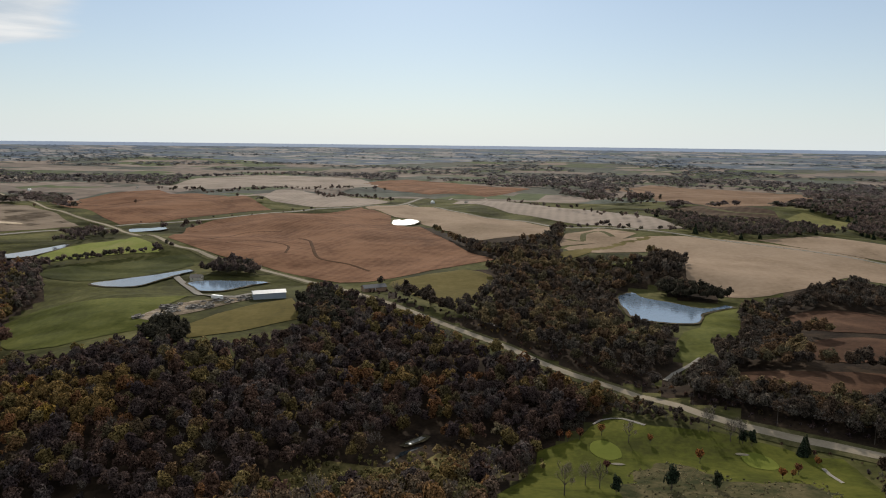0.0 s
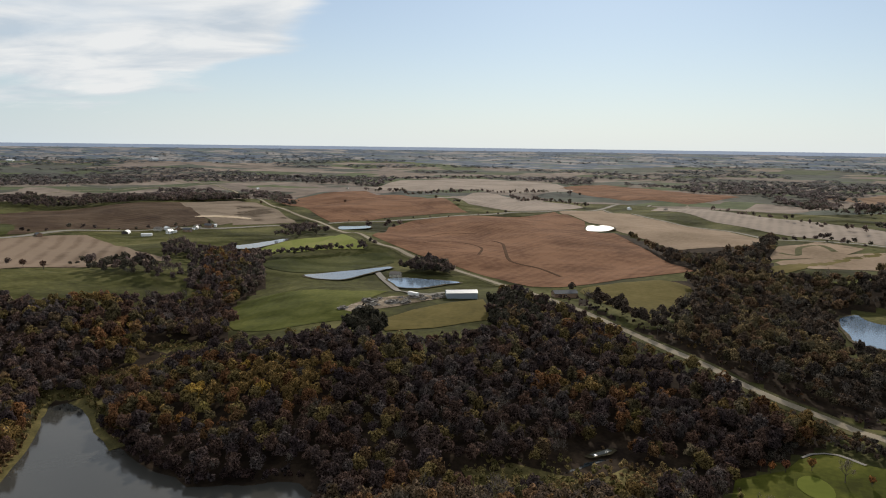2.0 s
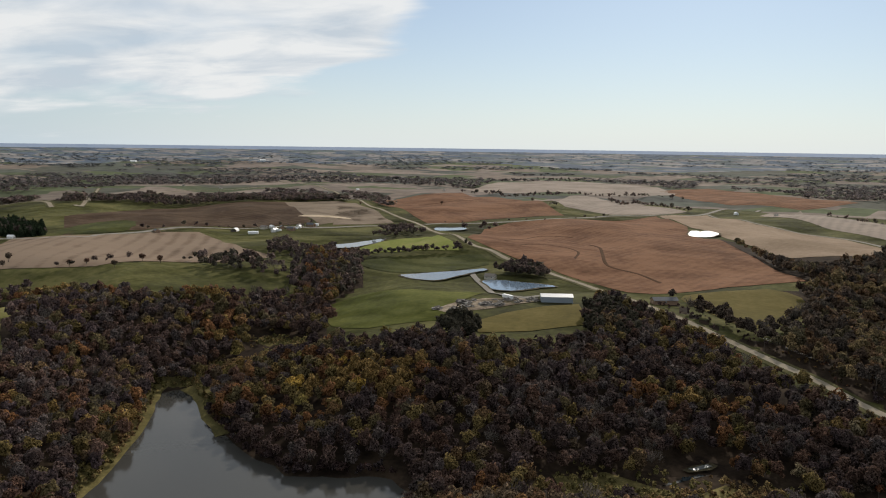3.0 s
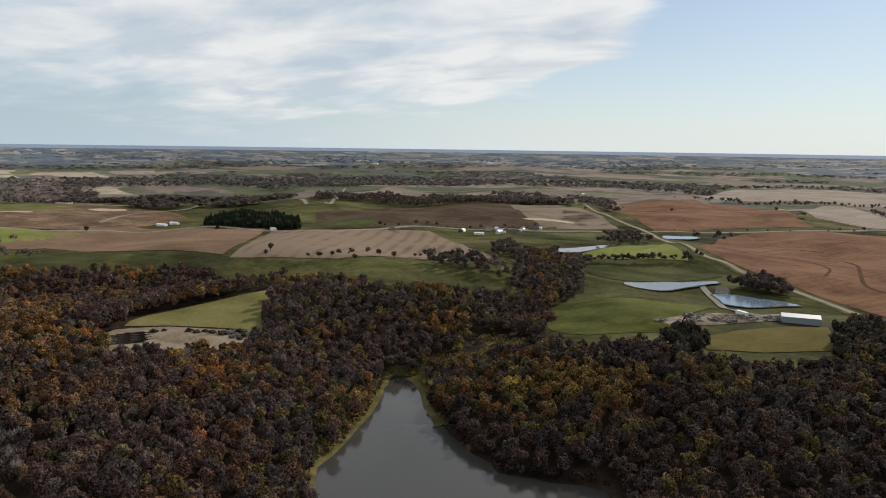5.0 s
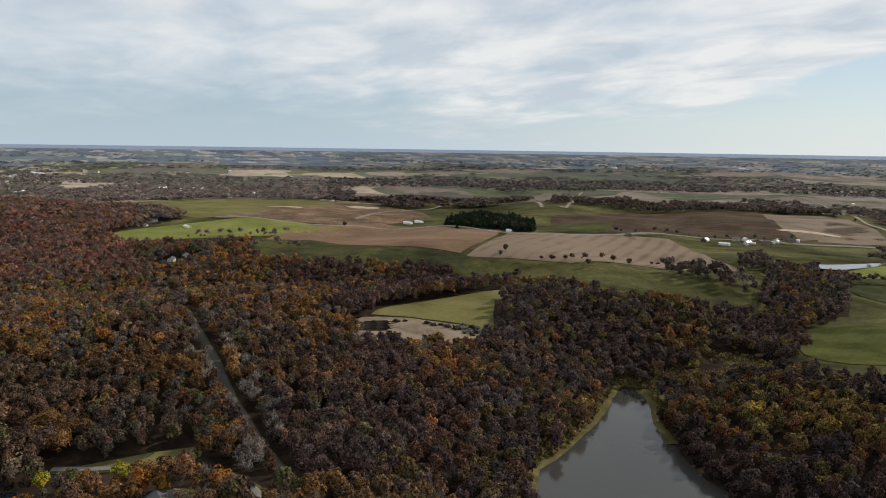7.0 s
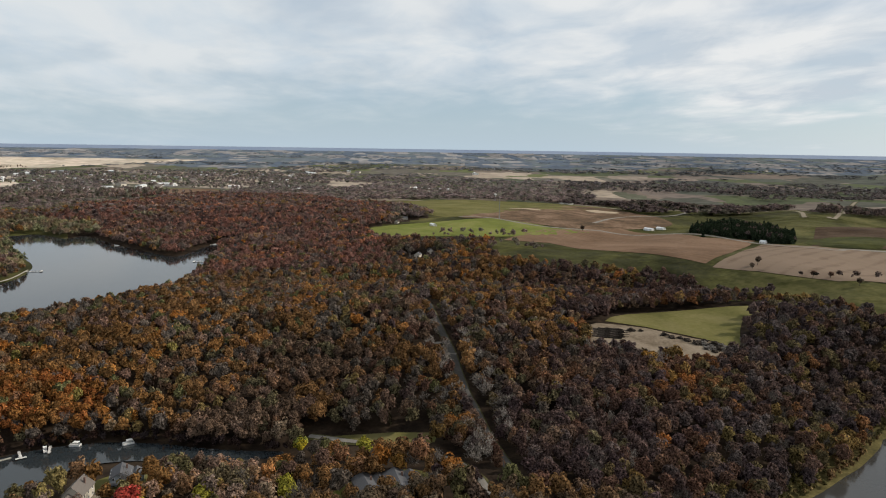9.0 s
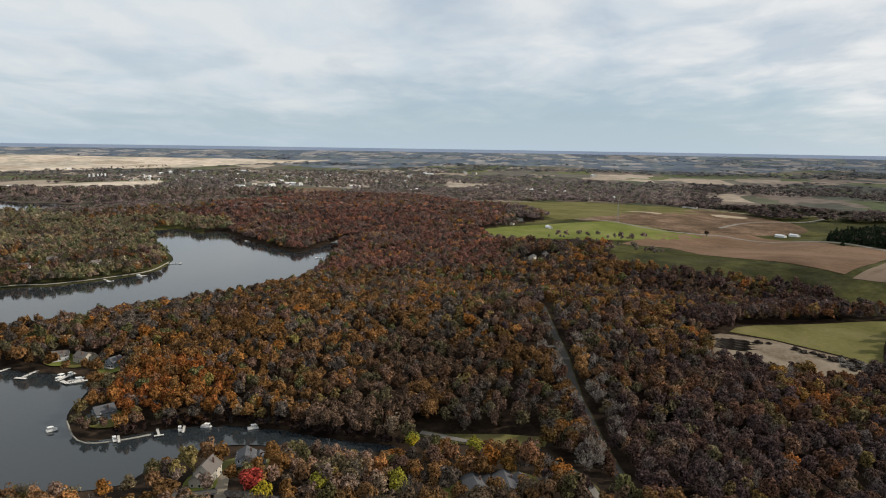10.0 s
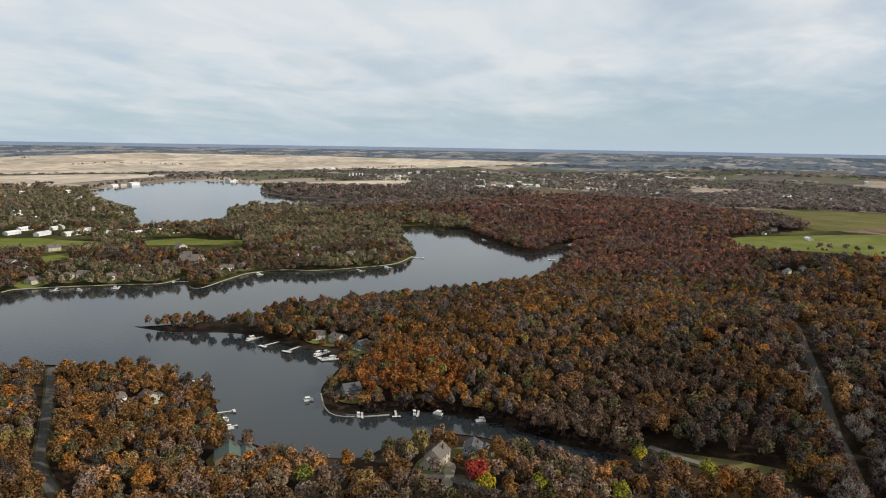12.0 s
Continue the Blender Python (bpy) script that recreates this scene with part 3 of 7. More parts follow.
def rolling(x, y):
    """Height of the land: draws and banks near the water, swells in the farmland; far off it is bent up to fit the
    camera's horizon.
    """
    r = np.hypot(x, y) + 1e-6
    along = np.degrees(np.arctan2(-x, y))
    u, v = np.clip((x - GRID_X) / GRID_STEP, 0, GRID_N - 1.001), np.clip((y - GRID_Y) / GRID_STEP, 0, GRID_M - 1.001)
    i, j = u.astype(int), v.astype(int)
    u, v = u - i, v - j
    z = (RELIEF[i, j] * (1 - u) + RELIEF[i + 1, j] * u) * (1 - v) + (RELIEF[i, j + 1] * (1 - u) + RELIEF[i + 1, j + 1] * u) * v
    mask = np.clip((r - 330) / 300, 0, 1) * np.clip((84 - along) / 25, 0, 1) * np.clip((along + 70) / 30, 0, 1)
    mask = mask * mask * (3 - 2 * mask) * np.clip((2600 - r) / 900, 0, 1)
    swell = (np.sin(x / 71 + 0.6 * np.sin(y / 120)) * np.sin(y / 88 + 1.3) + 0.7 * np.sin((x + y) / 47 + 2.0) * np.sin((x - 0.6 * y) / 93)
             + 1.1 * np.sin(x / 190 + 0.4) * np.cos(y / 160 + 0.8) + 0.42 * np.sin(x / 37 + 0.8 * np.sin(y / 61)) * np.sin(y / 43 + 0.5))
    # broader swells where the country opens
    wide = smooth((r - 1000) / 500) * np.sin(x / 260 + 1.1 * np.sin(y / 330)) * np.sin(y / 210 + 0.7)
    z = z + (4.6 * swell + 5.0 * wide) * mask
    u = np.clip((r - RISE) / SPAN, 0, 0.92)
    reach = RISE / (1 - u)
    return z + np.where(r > RISE, EYE * (1 - np.minimum(r, 4720) / np.maximum(reach, r)), 0.0)


LEVEL = [(fx, fy, fr, float(rolling(np.array(float(fx)), np.array(float(fy))))) for fx, fy, fr in FLAT]


def height(x, y):
    x, y = np.asarray(x, float), np.asarray(y, float)
    z = rolling(x, y)
    for fx, fy, fr, fz in LEVEL:
        w = 1 - smooth((np.hypot(x - fx, y - fy) - fr) / (0.6 * fr + 25))
        z = z * (1 - w) + fz * w
    return z

# ---- materials ----
def nodes_of(name):
    m = bpy.data.materials.new(name)
    m.use_nodes = True
    return m, m.node_tree.nodes, m.node_tree.links, m.node_tree.nodes["Principled BSDF"]


def ramp_node(n, stops):
    r = n.new("ShaderNodeValToRGB")
    e = r.color_ramp.elements
    while len(e) < len(stops):
        e.new(0.5)
    for i, (p, c) in enumerate(stops):
        e[i].position, e[i].color = p, (*c, 1)
    return r


def earth(name, colours, coarse=60.0, fine=3.0, rough=0.95, bump=0.3, rows=None, row_gap=6.0, roll=0.0, row_weight=0.12, contrast=1.0):
    """Soil, crop or grass: a coarse patchiness, a fine grain and, where asked, rows in one direction (degrees)."""
    m, n, l, b = nodes_of(name)
    tc = n.new("ShaderNodeTexCoord")
    big = n.new("ShaderNodeTexNoise")
    big.inputs["Scale"].default_value, big.inputs["Detail"].default_value, big.inputs["Roughness"].default_value = 1 / coarse, 7, 0.62
    big.inputs["Distortion"].default_value = 0.6
    small = n.new("ShaderNodeTexNoise")
    small.inputs["Scale"].default_value, small.inputs["Detail"].default_value = 1 / fine, 5
    for t in (big, small):
        l.new(tc.outputs["Object"], t.inputs["Vector"])
    add = n.new("ShaderNodeMath")
    add.operation = "MULTIPLY_ADD"
    l.new(small.outputs["Fac"], add.inputs[0])
    add.inputs[1].default_value = 0.35
    l.new(big.outputs["Fac"], add.inputs[2])
    value = add.outputs[0]
    if rows is not None:
        turn = n.new("ShaderNodeMapping")
        turn.inputs["Rotation"].default_value = (0, 0, radians(rows))
        l.new(tc.outputs["Object"], turn.inputs["Vector"])
        wave = n.new("ShaderNodeTexWave")
        wave.inputs["Scale"].default_value, wave.inputs["Distortion"].default_value = 0.314 / row_gap, 1.2
        wave.inputs["Detail"].default_value, wave.inputs["Detail Scale"].default_value = 3, 0.15
        l.new(turn.outputs[0], wave.inputs["Vector"])
        plus = n.new("ShaderNodeMath")
        plus.operation = "MULTIPLY_ADD"
        l.new(wave.outputs["Fac"], plus.inputs[0])
        plus.inputs[1].default_value = row_weight
        l.new(value, plus.inputs[2])
        value = plus.outputs[0]
    stops = [(0.67 + (i / max(1, len(colours) - 1) - 0.5) * 0.36 / contrast, c) for i, c in enumerate(colours)]
    r = ramp_node(n, stops)
    l.new(value, r.inputs[0])
    l.new(r.outputs[0], b.inputs["Base Color"])
    b.inputs["Roughness"].default_value = rough
    b.inputs["Specular IOR Level"].default_value = 0.03
    if bump:
        bp = n.new("ShaderNodeBump")
        bp.inputs["Strength"].default_value, bp.inputs["Distance"].default_value = bump, 0.4
        l.new(small.outputs["Fac"], bp.inputs["Height"])
        l.new(bp.outputs[0], b.inputs["Normal"])
        if roll:
            # folds of the ground too slight for the plan
            fold = n.new("ShaderNodeTexNoise")
            fold.inputs["Scale"].default_value, fold.inputs["Detail"].default_value, fold.inputs["Roughness"].default_value = 1 / 110, 3.0, 0.42
            l.new(tc.outputs["Object"], fold.inputs["Vector"])
            swell = n.new("ShaderNodeBump")
            swell.inputs["Strength"].default_value, swell.inputs["Distance"].default_value = 1.0, roll
            l.new(fold.outputs["Fac"], swell.inputs["Height"])
            l.new(swell.outputs[0], bp.inputs["Normal"])
    return m


def water_mat(name, colour, rough, ripple=0.05, size=2.0):
    m, n, l, b = nodes_of(name)
    b.inputs["Base Color"].default_value = (*colour, 1)
    b.inputs["Roughness"].default_value, b.inputs["IOR"].default_value = rough, 1.333
    tc = n.new("ShaderNodeTexCoord")
    w = n.new("ShaderNodeTexNoise")
    w.inputs["Scale"].default_value, w.inputs["Detail"].default_value = 1 / size, 4
    l.new(tc.outputs["Object"], w.inputs["Vector"])
    bp = n.new("ShaderNodeBump")
    bp.inputs["Strength"].default_value, bp.inputs["Distance"].default_value = ripple, 0.3
    l.new(w.outputs["Fac"], bp.inputs["Height"])
    l.new(bp.outputs[0], b.inputs["Normal"])
    return m


def plain(name, colour, rough=0.7, metal=0.0, grain=8.0, spread=0.18, bump=0.1):
    m, n, l, b = nodes_of(name)
    tc = n.new("ShaderNodeTexCoord")
    g = n.new("ShaderNodeTexNoise")
    g.inputs["Scale"].default_value, g.inputs["Detail"].default_value = grain, 6
    l.new(tc.outputs["Object"], g.inputs["Vector"])
    r = ramp_node(n, [(0.3, tuple(c * (1 - spread) for c in colour)), (0.7, tuple(min(1, c * (1 + spread)) for c in colour))])
    l.new(g.outputs["Fac"], r.inputs[0])
    l.new(r.outputs[0], b.inputs["Base Color"])
    b.inputs["Roughness"].default_value, b.inputs["Metallic"].default_value = rough, metal
    bp = n.new("ShaderNodeBump")
    bp.inputs["Strength"].default_value, bp.inputs["Distance"].default_value = bump, 0.02
    l.new(g.outputs["Fac"], bp.inputs["Height"])
    l.new(bp.outputs[0], b.inputs["Normal"])
    return m


def leaf_mat(name, stops=None):
    """Leaves: hue from the tree's own tint, or from a ramp by the thing's random number; grain by leaf cluster."""
    m, n, l, b = nodes_of(name)
    isl = n.new("ShaderNodeNewGeometry")
    if stops is None:
        hue = n.new("ShaderNodeAttribute")
        hue.attribute_name = "tint"
        hue_out = hue.outputs["Color"]
    else:
        info = n.new("ShaderNodeObjectInfo")
        ramp = ramp_node(n, stops)
        ramp.color_ramp.interpolation = "CONSTANT"
        l.new(info.outputs["Random"], ramp.inputs[0])
        hue_out = ramp.outputs[0]
    hsv = n.new("ShaderNodeHueSaturation")
    span = n.new("ShaderNodeMapRange")
    span.inputs["To Min"].default_value, span.inputs["To Max"].default_value = 0.62, 1.42
    l.new(isl.outputs["Random Per Island"], span.inputs["Value"])
    # leaf grain, finer than the clusters, with dark gaps between leaves painted in
    tc = n.new("ShaderNodeTexCoord")
    grain = n.new("ShaderNodeTexNoise")
    grain.inputs["Scale"].default_value, grain.inputs["Detail"].default_value = 1.7, 3
    l.new(tc.outputs["Object"], grain.inputs["Vector"])
    speck = n.new("ShaderNodeMapRange")
    speck.inputs["From Min"].default_value, speck.inputs["From Max"].default_value = 0.36, 0.66
    speck.inputs["To Min"].default_value, speck.inputs["To Max"].default_value = 0.14, 2.15
    l.new(grain.outputs["Fac"], speck.inputs["Value"])
    both = n.new("ShaderNodeMath")
    both.operation = "MULTIPLY"
    l.new(span.outputs[0], both.inputs[0])
    l.new(speck.outputs[0], both.inputs[1])
    l.new(both.outputs[0], hsv.inputs["Value"])
    l.new(hue_out, hsv.inputs["Color"])
    l.new(hsv.outputs[0], b.inputs["Base Color"])
    b.inputs["Roughness"].default_value, b.inputs["Specular IOR Level"].default_value = 0.9, 0.04
    thin = n.new("ShaderNodeBsdfTranslucent")
    l.new(hsv.outputs[0], thin.inputs["Color"])
    mix = n.new("ShaderNodeMixShader")
    mix.inputs[0].default_value = 0.48
    l.new(b.outputs[0], mix.inputs[1])
    l.new(thin.outputs[0], mix.inputs[2])
    l.new(mix.outputs[0], n["Material Output"].inputs["Surface"])
    return m


GRASS = earth("pasture_grass", [(0.022, 0.022, 0.011), (0.037, 0.037, 0.014), (0.060, 0.059, 0.020), (0.094, 0.086, 0.034)], 95, 4, roll=55)


def parcels(name, palette, size):
    """Far farmland: a patchwork of parcels in autumn colours."""
    m, n, l, b = nodes_of(name)
    tc = n.new("ShaderNodeTexCoord")
    turn = n.new("ShaderNodeMapping")
    turn.inputs["Rotation"].default_value, turn.inputs["Scale"].default_value = (0, 0, 0.25), (1 / size, 1.5 / size, 0)
    l.new(tc.outputs["Object"], turn.inputs["Vector"])
    cells = n.new("ShaderNodeTexVoronoi")
    cells.distance, cells.inputs["Scale"].default_value, cells.inputs["Randomness"].default_value = "CHEBYCHEV", 1.0, 0.85
    l.new(turn.outputs[0], cells.inputs["Vector"])
    one = n.new("ShaderNodeSeparateColor")
    l.new(cells.outputs["Color"], one.inputs[0])
    r = ramp_node(n, [(i / len(palette), c) for i, c in enumerate(palette)])
    r.color_ramp.interpolation = "CONSTANT"
    l.new(one.outputs[0], r.inputs[0])
    g = n.new("ShaderNodeTexNoise")
    g.inputs["Scale"].default_value, g.inputs["Detail"].default_value = 1 / 35, 6
    l.new(tc.outputs["Object"], g.inputs["Vector"])
    span = n.new("ShaderNodeMapRange")
    span.inputs["From Min"].default_value, span.inputs["From Max"].default_value = 0.25, 0.75
    span.inputs["To Min"].default_value, span.inputs["To Max"].default_value = 0.65, 1.3
    l.new(g.outputs["Fac"], span.inputs["Value"])
    hsv = n.new("ShaderNodeHueSaturation")
    l.new(span.outputs[0], hsv.inputs["Value"])
    l.new(r.outputs[0], hsv.inputs["Color"])
    l.new(hsv.outputs[0], b.inputs["Base Color"])
    b.inputs["Roughness"].default_value, b.inputs["Specular IOR Level"].default_value = 0.95, 0.03
    return m


COUNTRY = parcels("far_country", [(0.110, 0.104, 0.076), (0.084, 0.092, 0.050), (0.290, 0.240, 0.185), (0.150, 0.124, 0.100), (0.090, 0.092, 0.064), (0.340, 0.285, 0.225), (0.120, 0.108, 0.090), (0.110, 0.120, 0.054), (0.220, 0.182, 0.145)], 230)
# sunward copy of the far country, backlit shade put into its colours
SHADED_COUNTRY = parcels("shaded_country", [(0.075, 0.075, 0.060), (0.066, 0.075, 0.044), (0.150, 0.120, 0.098), (0.064, 0.066, 0.058), (0.135, 0.110, 0.092), (0.074, 0.080, 0.064), (0.185, 0.150, 0.124), (0.076, 0.088, 0.046), (0.150, 0.122, 0.104)], 210)
# blue-grey haze is painted into the horizon and distance colours
HORIZON = earth("hazed_horizon", [(0.172, 0.218, 0.300), (0.190, 0.236, 0.318), (0.206, 0.250, 0.326)], 400, 60, bump=0)
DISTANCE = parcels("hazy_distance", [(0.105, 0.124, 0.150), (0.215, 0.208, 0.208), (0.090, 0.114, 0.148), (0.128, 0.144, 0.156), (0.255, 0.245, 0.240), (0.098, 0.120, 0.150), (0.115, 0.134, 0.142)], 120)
# sunward copy of the distance, darkened as if backlit
SHADED_DISTANCE = parcels("shaded_distance", [(0.088, 0.104, 0.128), (0.165, 0.158, 0.156), (0.076, 0.096, 0.126), (0.105, 0.118, 0.128), (0.200, 0.188, 0.180), (0.080, 0.098, 0.124), (0.096, 0.112, 0.108)], 110)
LIME = earth("bright_grass", [(0.095, 0.104, 0.026), (0.131, 0.146, 0.035), (0.170, 0.167, 0.056)], 45, 3, roll=14)
# pasture grass darkened to paint in the shade of a hill face
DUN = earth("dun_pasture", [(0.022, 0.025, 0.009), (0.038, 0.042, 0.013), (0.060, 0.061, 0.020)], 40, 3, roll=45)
MEAD = earth("grazed_slope", [(0.036, 0.040, 0.010), (0.060, 0.065, 0.016), (0.092, 0.094, 0.024)], 60, 3, roll=60)
OLIVE = earth("mown_grass", [(0.076, 0.074, 0.024), (0.111, 0.103, 0.035), (0.146, 0.128, 0.054)], 45, 3, roll=16)
HAY = earth("hay_stubble", [(0.059, 0.049, 0.017), (0.087, 0.070, 0.022), (0.116, 0.092, 0.033)], 50, 3, roll=12)
TURF = earth("golf_turf", [(0.030, 0.032, 0.007), (0.052, 0.057, 0.010), (0.080, 0.080, 0.015)], 22, 2.0, roll=8)
GREEN = earth("putting_green", [(0.085, 0.098, 0.018), (0.105, 0.116, 0.022)], 12, 2, bump=0.05)
ROUGH = earth("tall_rough", [(0.022, 0.025, 0.010), (0.046, 0.042, 0.019), (0.080, 0.066, 0.034)], 9, 1.2, contrast=1.3)
REEDS = earth("reed_bank", [(0.045, 0.040, 0.018), (0.090, 0.076, 0.030), (0.150, 0.124, 0.052)], 8, 1.0)
RUSSET = earth("russet_stubble", [(0.078, 0.038, 0.020), (0.116, 0.058, 0.032), (0.158, 0.083, 0.047)], 50, 4, rows=20, row_gap=9, contrast=1.3, roll=14, row_weight=0.06)
CLAY = earth("clay_stubble", [(0.100, 0.062, 0.038), (0.142, 0.090, 0.057), (0.178, 0.117, 0.078)], 80, 4, rows=70, row_gap=9, roll=8, row_weight=0.06)
TAN = earth("tan_stubble", [(0.146, 0.106, 0.070), (0.208, 0.152, 0.106), (0.252, 0.190, 0.136)], 90, 4, roll=10)
WORN = earth("weathered_stubble", [(0.100, 0.078, 0.056), (0.148, 0.114, 0.084), (0.185, 0.146, 0.110)], 70, 4, roll=10)
STRIPE = earth("striped_stubble", [(0.090, 0.064, 0.045), (0.136, 0.098, 0.070), (0.170, 0.126, 0.092)], 60, 3, rows=-36.4, row_gap=16, roll=10, row_weight=0.34)
GREY = earth("grey_stubble", [(0.140, 0.115, 0.092), (0.200, 0.165, 0.136), (0.250, 0.205, 0.168)], 90, 5, rows=10, row_gap=12)
DARK = earth("fallow_soil", [(0.024, 0.014, 0.009), (0.039, 0.023, 0.015), (0.050, 0.033, 0.020), (0.071, 0.047, 0.031)], 45, 3, rows=30, row_gap=14, roll=10, contrast=1.1)
WHEAT = parcels("wheat_plain", [(0.439, 0.374, 0.297), (0.510, 0.426, 0.341), (0.408, 0.343, 0.270), (0.541, 0.458, 0.363), (0.377, 0.333, 0.264), (0.490, 0.411, 0.319), (0.347, 0.291, 0.220)], 170)
BENCH = earth("brush_field", [(0.038, 0.022, 0.014), (0.062, 0.034, 0.022), (0.091, 0.052, 0.032)], 25, 2)
QUARRY = earth("scraped_land", [(0.068, 0.048, 0.030), (0.116, 0.074, 0.046), (0.190, 0.128, 0.086)], 45, 5, contrast=1.3)
MUD = earth("pond_mud", [(0.028, 0.024, 0.014), (0.060, 0.050, 0.030), (0.110, 0.092, 0.062)], 9, 1.2)
DIRT = earth("bare_dirt", [(0.060, 0.052, 0.030), (0.130, 0.100, 0.072), (0.200, 0.160, 0.118), (0.300, 0.250, 0.190)], 16, 1.5, contrast=1.35)
YARD_SOIL = earth("trodden_gravel", [(0.100, 0.078, 0.052), (0.150, 0.118, 0.084), (0.196, 0.158, 0.116), (0.235, 0.195, 0.148)], 22, 1.5)
GULLY = earth("dark_waterway", [(0.045, 0.023, 0.012), (0.070, 0.036, 0.018)], 12, 2)
# leaf litter, with the shade between the crowns put into its colour
LITTER = earth("shaded_litter", [(0.014, 0.010, 0.008), (0.028, 0.020, 0.014), (0.052, 0.036, 0.024)], 14, 1.5)
ROAD = earth("pale_chipseal", [(0.163, 0.137, 0.100), (0.213, 0.180, 0.135), (0.250, 0.214, 0.161)], 30, 1.0, bump=0.05)
SHOULDER = earth("verge_grass", [(0.036, 0.036, 0.015), (0.062, 0.058, 0.025), (0.096, 0.084, 0.042)], 10, 1.0)
GRAVEL = earth("gravel_road", [(0.150, 0.139, 0.120), (0.225, 0.206, 0.180)], 20, 1.0, bump=0.1)
ASPHALT = earth("worn_asphalt", [(0.07, 0.066, 0.06), (0.11, 0.104, 0.096)], 20, 1.0, bump=0.05)
# reflected sky is partly painted into the lake, inlet and pond colours
LAKE = water_mat("lake_water", (0.022, 0.027, 0.030), 0.06, 0.10, 2.5)
LAKE.node_tree.nodes["Principled BSDF"].inputs["IOR"].default_value = 1.31
INLET = water_mat("muddy_sky_tinted_water", (0.042, 0.041, 0.037), 0.10, 0.08, 2.5)
POND = water_mat("pond_water", (0.11, 0.15, 0.20), 0.12, 0.10, 2.0)
POND.node_tree.nodes["Principled BSDF"].inputs["IOR"].default_value = 1.6
FARM_POND = water_mat("grey_pond_water", (0.12, 0.13, 0.14), 0.10, 0.10, 2.0)
SHEEN = water_mat("rippled_pond_water", (0.10, 0.105, 0.10), 0.34, 0.25, 1.5)
LEAVES = leaf_mat("autumn_leaves")
BARK = plain("bark", (0.07, 0.055, 0.042), 0.95, 0, 3, 0.3, 0.4)


# ---- land ----
def curve_through(points, closed, step):
    """A smooth line through the points, with a point about every step metres."""
    p = [Vector((*q, 0)) for q in points]
    n, out = len(p), []
    for i in range(n if closed else n - 1):
        a, b, c, d = (p[(i + k) % n] if closed else p[max(0, min(n - 1, i + k))] for k in (-1, 0, 1, 2))
        m = max(1, int((c - b).length / step))
        for j in range(m):
            t = j / m
            out.append(0.5 * (2 * b + (c - a) * t + (2 * a - 5 * b + 4 * c - d) * t * t + (3 * b - a - 3 * c + d) * t ** 3))
    if not closed:
        out.append(p[-1])
    return [(v.x, v.y) for v in out]


def setting(name, bm, material, label="", category="", kind="structure", group=""):
    me = bpy.data.meshes.new(name)
    bm.to_mesh(me)
    bm.free()
    me.materials.append(material)
    return tagged(new(name, me), label, category, group, kind)


def ragged(points, amount, seed):
    """The outline with an uneven edge."""
    out = []
    for x, y in points:
        d = noise.noise_vector(Vector((x / 23 + seed, y / 23, seed))) * amount + noise.noise_vector(Vector((x / 7, y / 7 + seed, 3))) * amount * 0.5
        out.append((x + d.x, y + d.y))
    return out


def sheet(name, outline, material, lift, cell=None, level=None, sink=0.24, **tags):
    """A closed outline laid on the land as one sheet."""
    nearest = min(math.hypot(x, y) for x, y in outline)
    cell = cell or (10.0 if nearest < 700 else 15.0 if nearest < 1200 else 26.0)
    bm = bmesh.new()
    bm.faces.new([bm.verts.new((x, y, 0)) for x, y in outline])
    bmesh.ops.triangulate(bm, faces=bm.faces[:])
    if level is None:
        xs, ys = [v.co.x for v in bm.verts], [v.co.y for v in bm.verts]
        for lo, hi, axis in ((min(xs), max(xs), (1, 0, 0)), (min(ys), max(ys), (0, 1, 0))):
            k = math.ceil(lo / cell)
            while k * cell < hi:
                bmesh.ops.bisect_plane(bm, geom=bm.verts[:] + bm.edges[:] + bm.faces[:], plane_co=Vector(axis) * (k * cell), plane_no=axis)
                k += 1
    if level is None:
        z = height([v.co.x for v in bm.verts], [v.co.y for v in bm.verts])
        for v, h in zip(bm.verts, z):
            v.co.z = h + (lift if not v.is_boundary else lift - sink)
    else:
        for v in bm.verts:
            v.co.z = level
    bmesh.ops.recalc_face_normals(bm, faces=bm.faces[:])
    if sum(f.normal.z for f in bm.faces) < 0:
        bmesh.ops.reverse_faces(bm, faces=bm.faces[:])
    for f in bm.faces:
        f.smooth = True
    return setting(name, bm, material, **tags)


def ribbon(name, line, width, material, lift, crown=0.0, edge_lift=0.1, seed=0.0, step=9.0, **tags):
    """A road or strip along a line, a little cambered, on the land."""
    pts = curve_through(line, False, step)
    bm = bmesh.new()
    rows = []
    for i, (x, y) in enumerate(pts):
        a, b = pts[max(0, i - 1)], pts[min(len(pts) - 1, i + 1)]
        d = Vector((b[0] - a[0], b[1] - a[1], 0)).normalized()
        s = Vector((-d.y, d.x, 0))
        row = []
        for k, u in enumerate((-0.5, -0.2, 0.2, 0.5)):
            w = width * u * (1 + (0.08 * noise.noise(Vector((x / 12, y / 12, seed + k))) if abs(u) == 0.5 else 0))
            q = Vector((x, y, 0)) + s * w
            row.append(bm.verts.new((q.x, q.y, float(height(q.x, q.y)) + (lift + crown if abs(u) < 0.5 else edge_lift))))
        rows.append(row)
    for r0, r1 in zip(rows, rows[1:]):
        for k in range(3):
            bm.faces.new((r0[k], r0[k + 1], r1[k + 1], r1[k]))
    bmesh.ops.recalc_face_normals(bm, faces=bm.faces[:])
    if sum(f.normal.z for f in bm.faces) < 0:
        bmesh.ops.reverse_faces(bm, faces=bm.faces[:])
    return setting(name, bm, material, **tags)


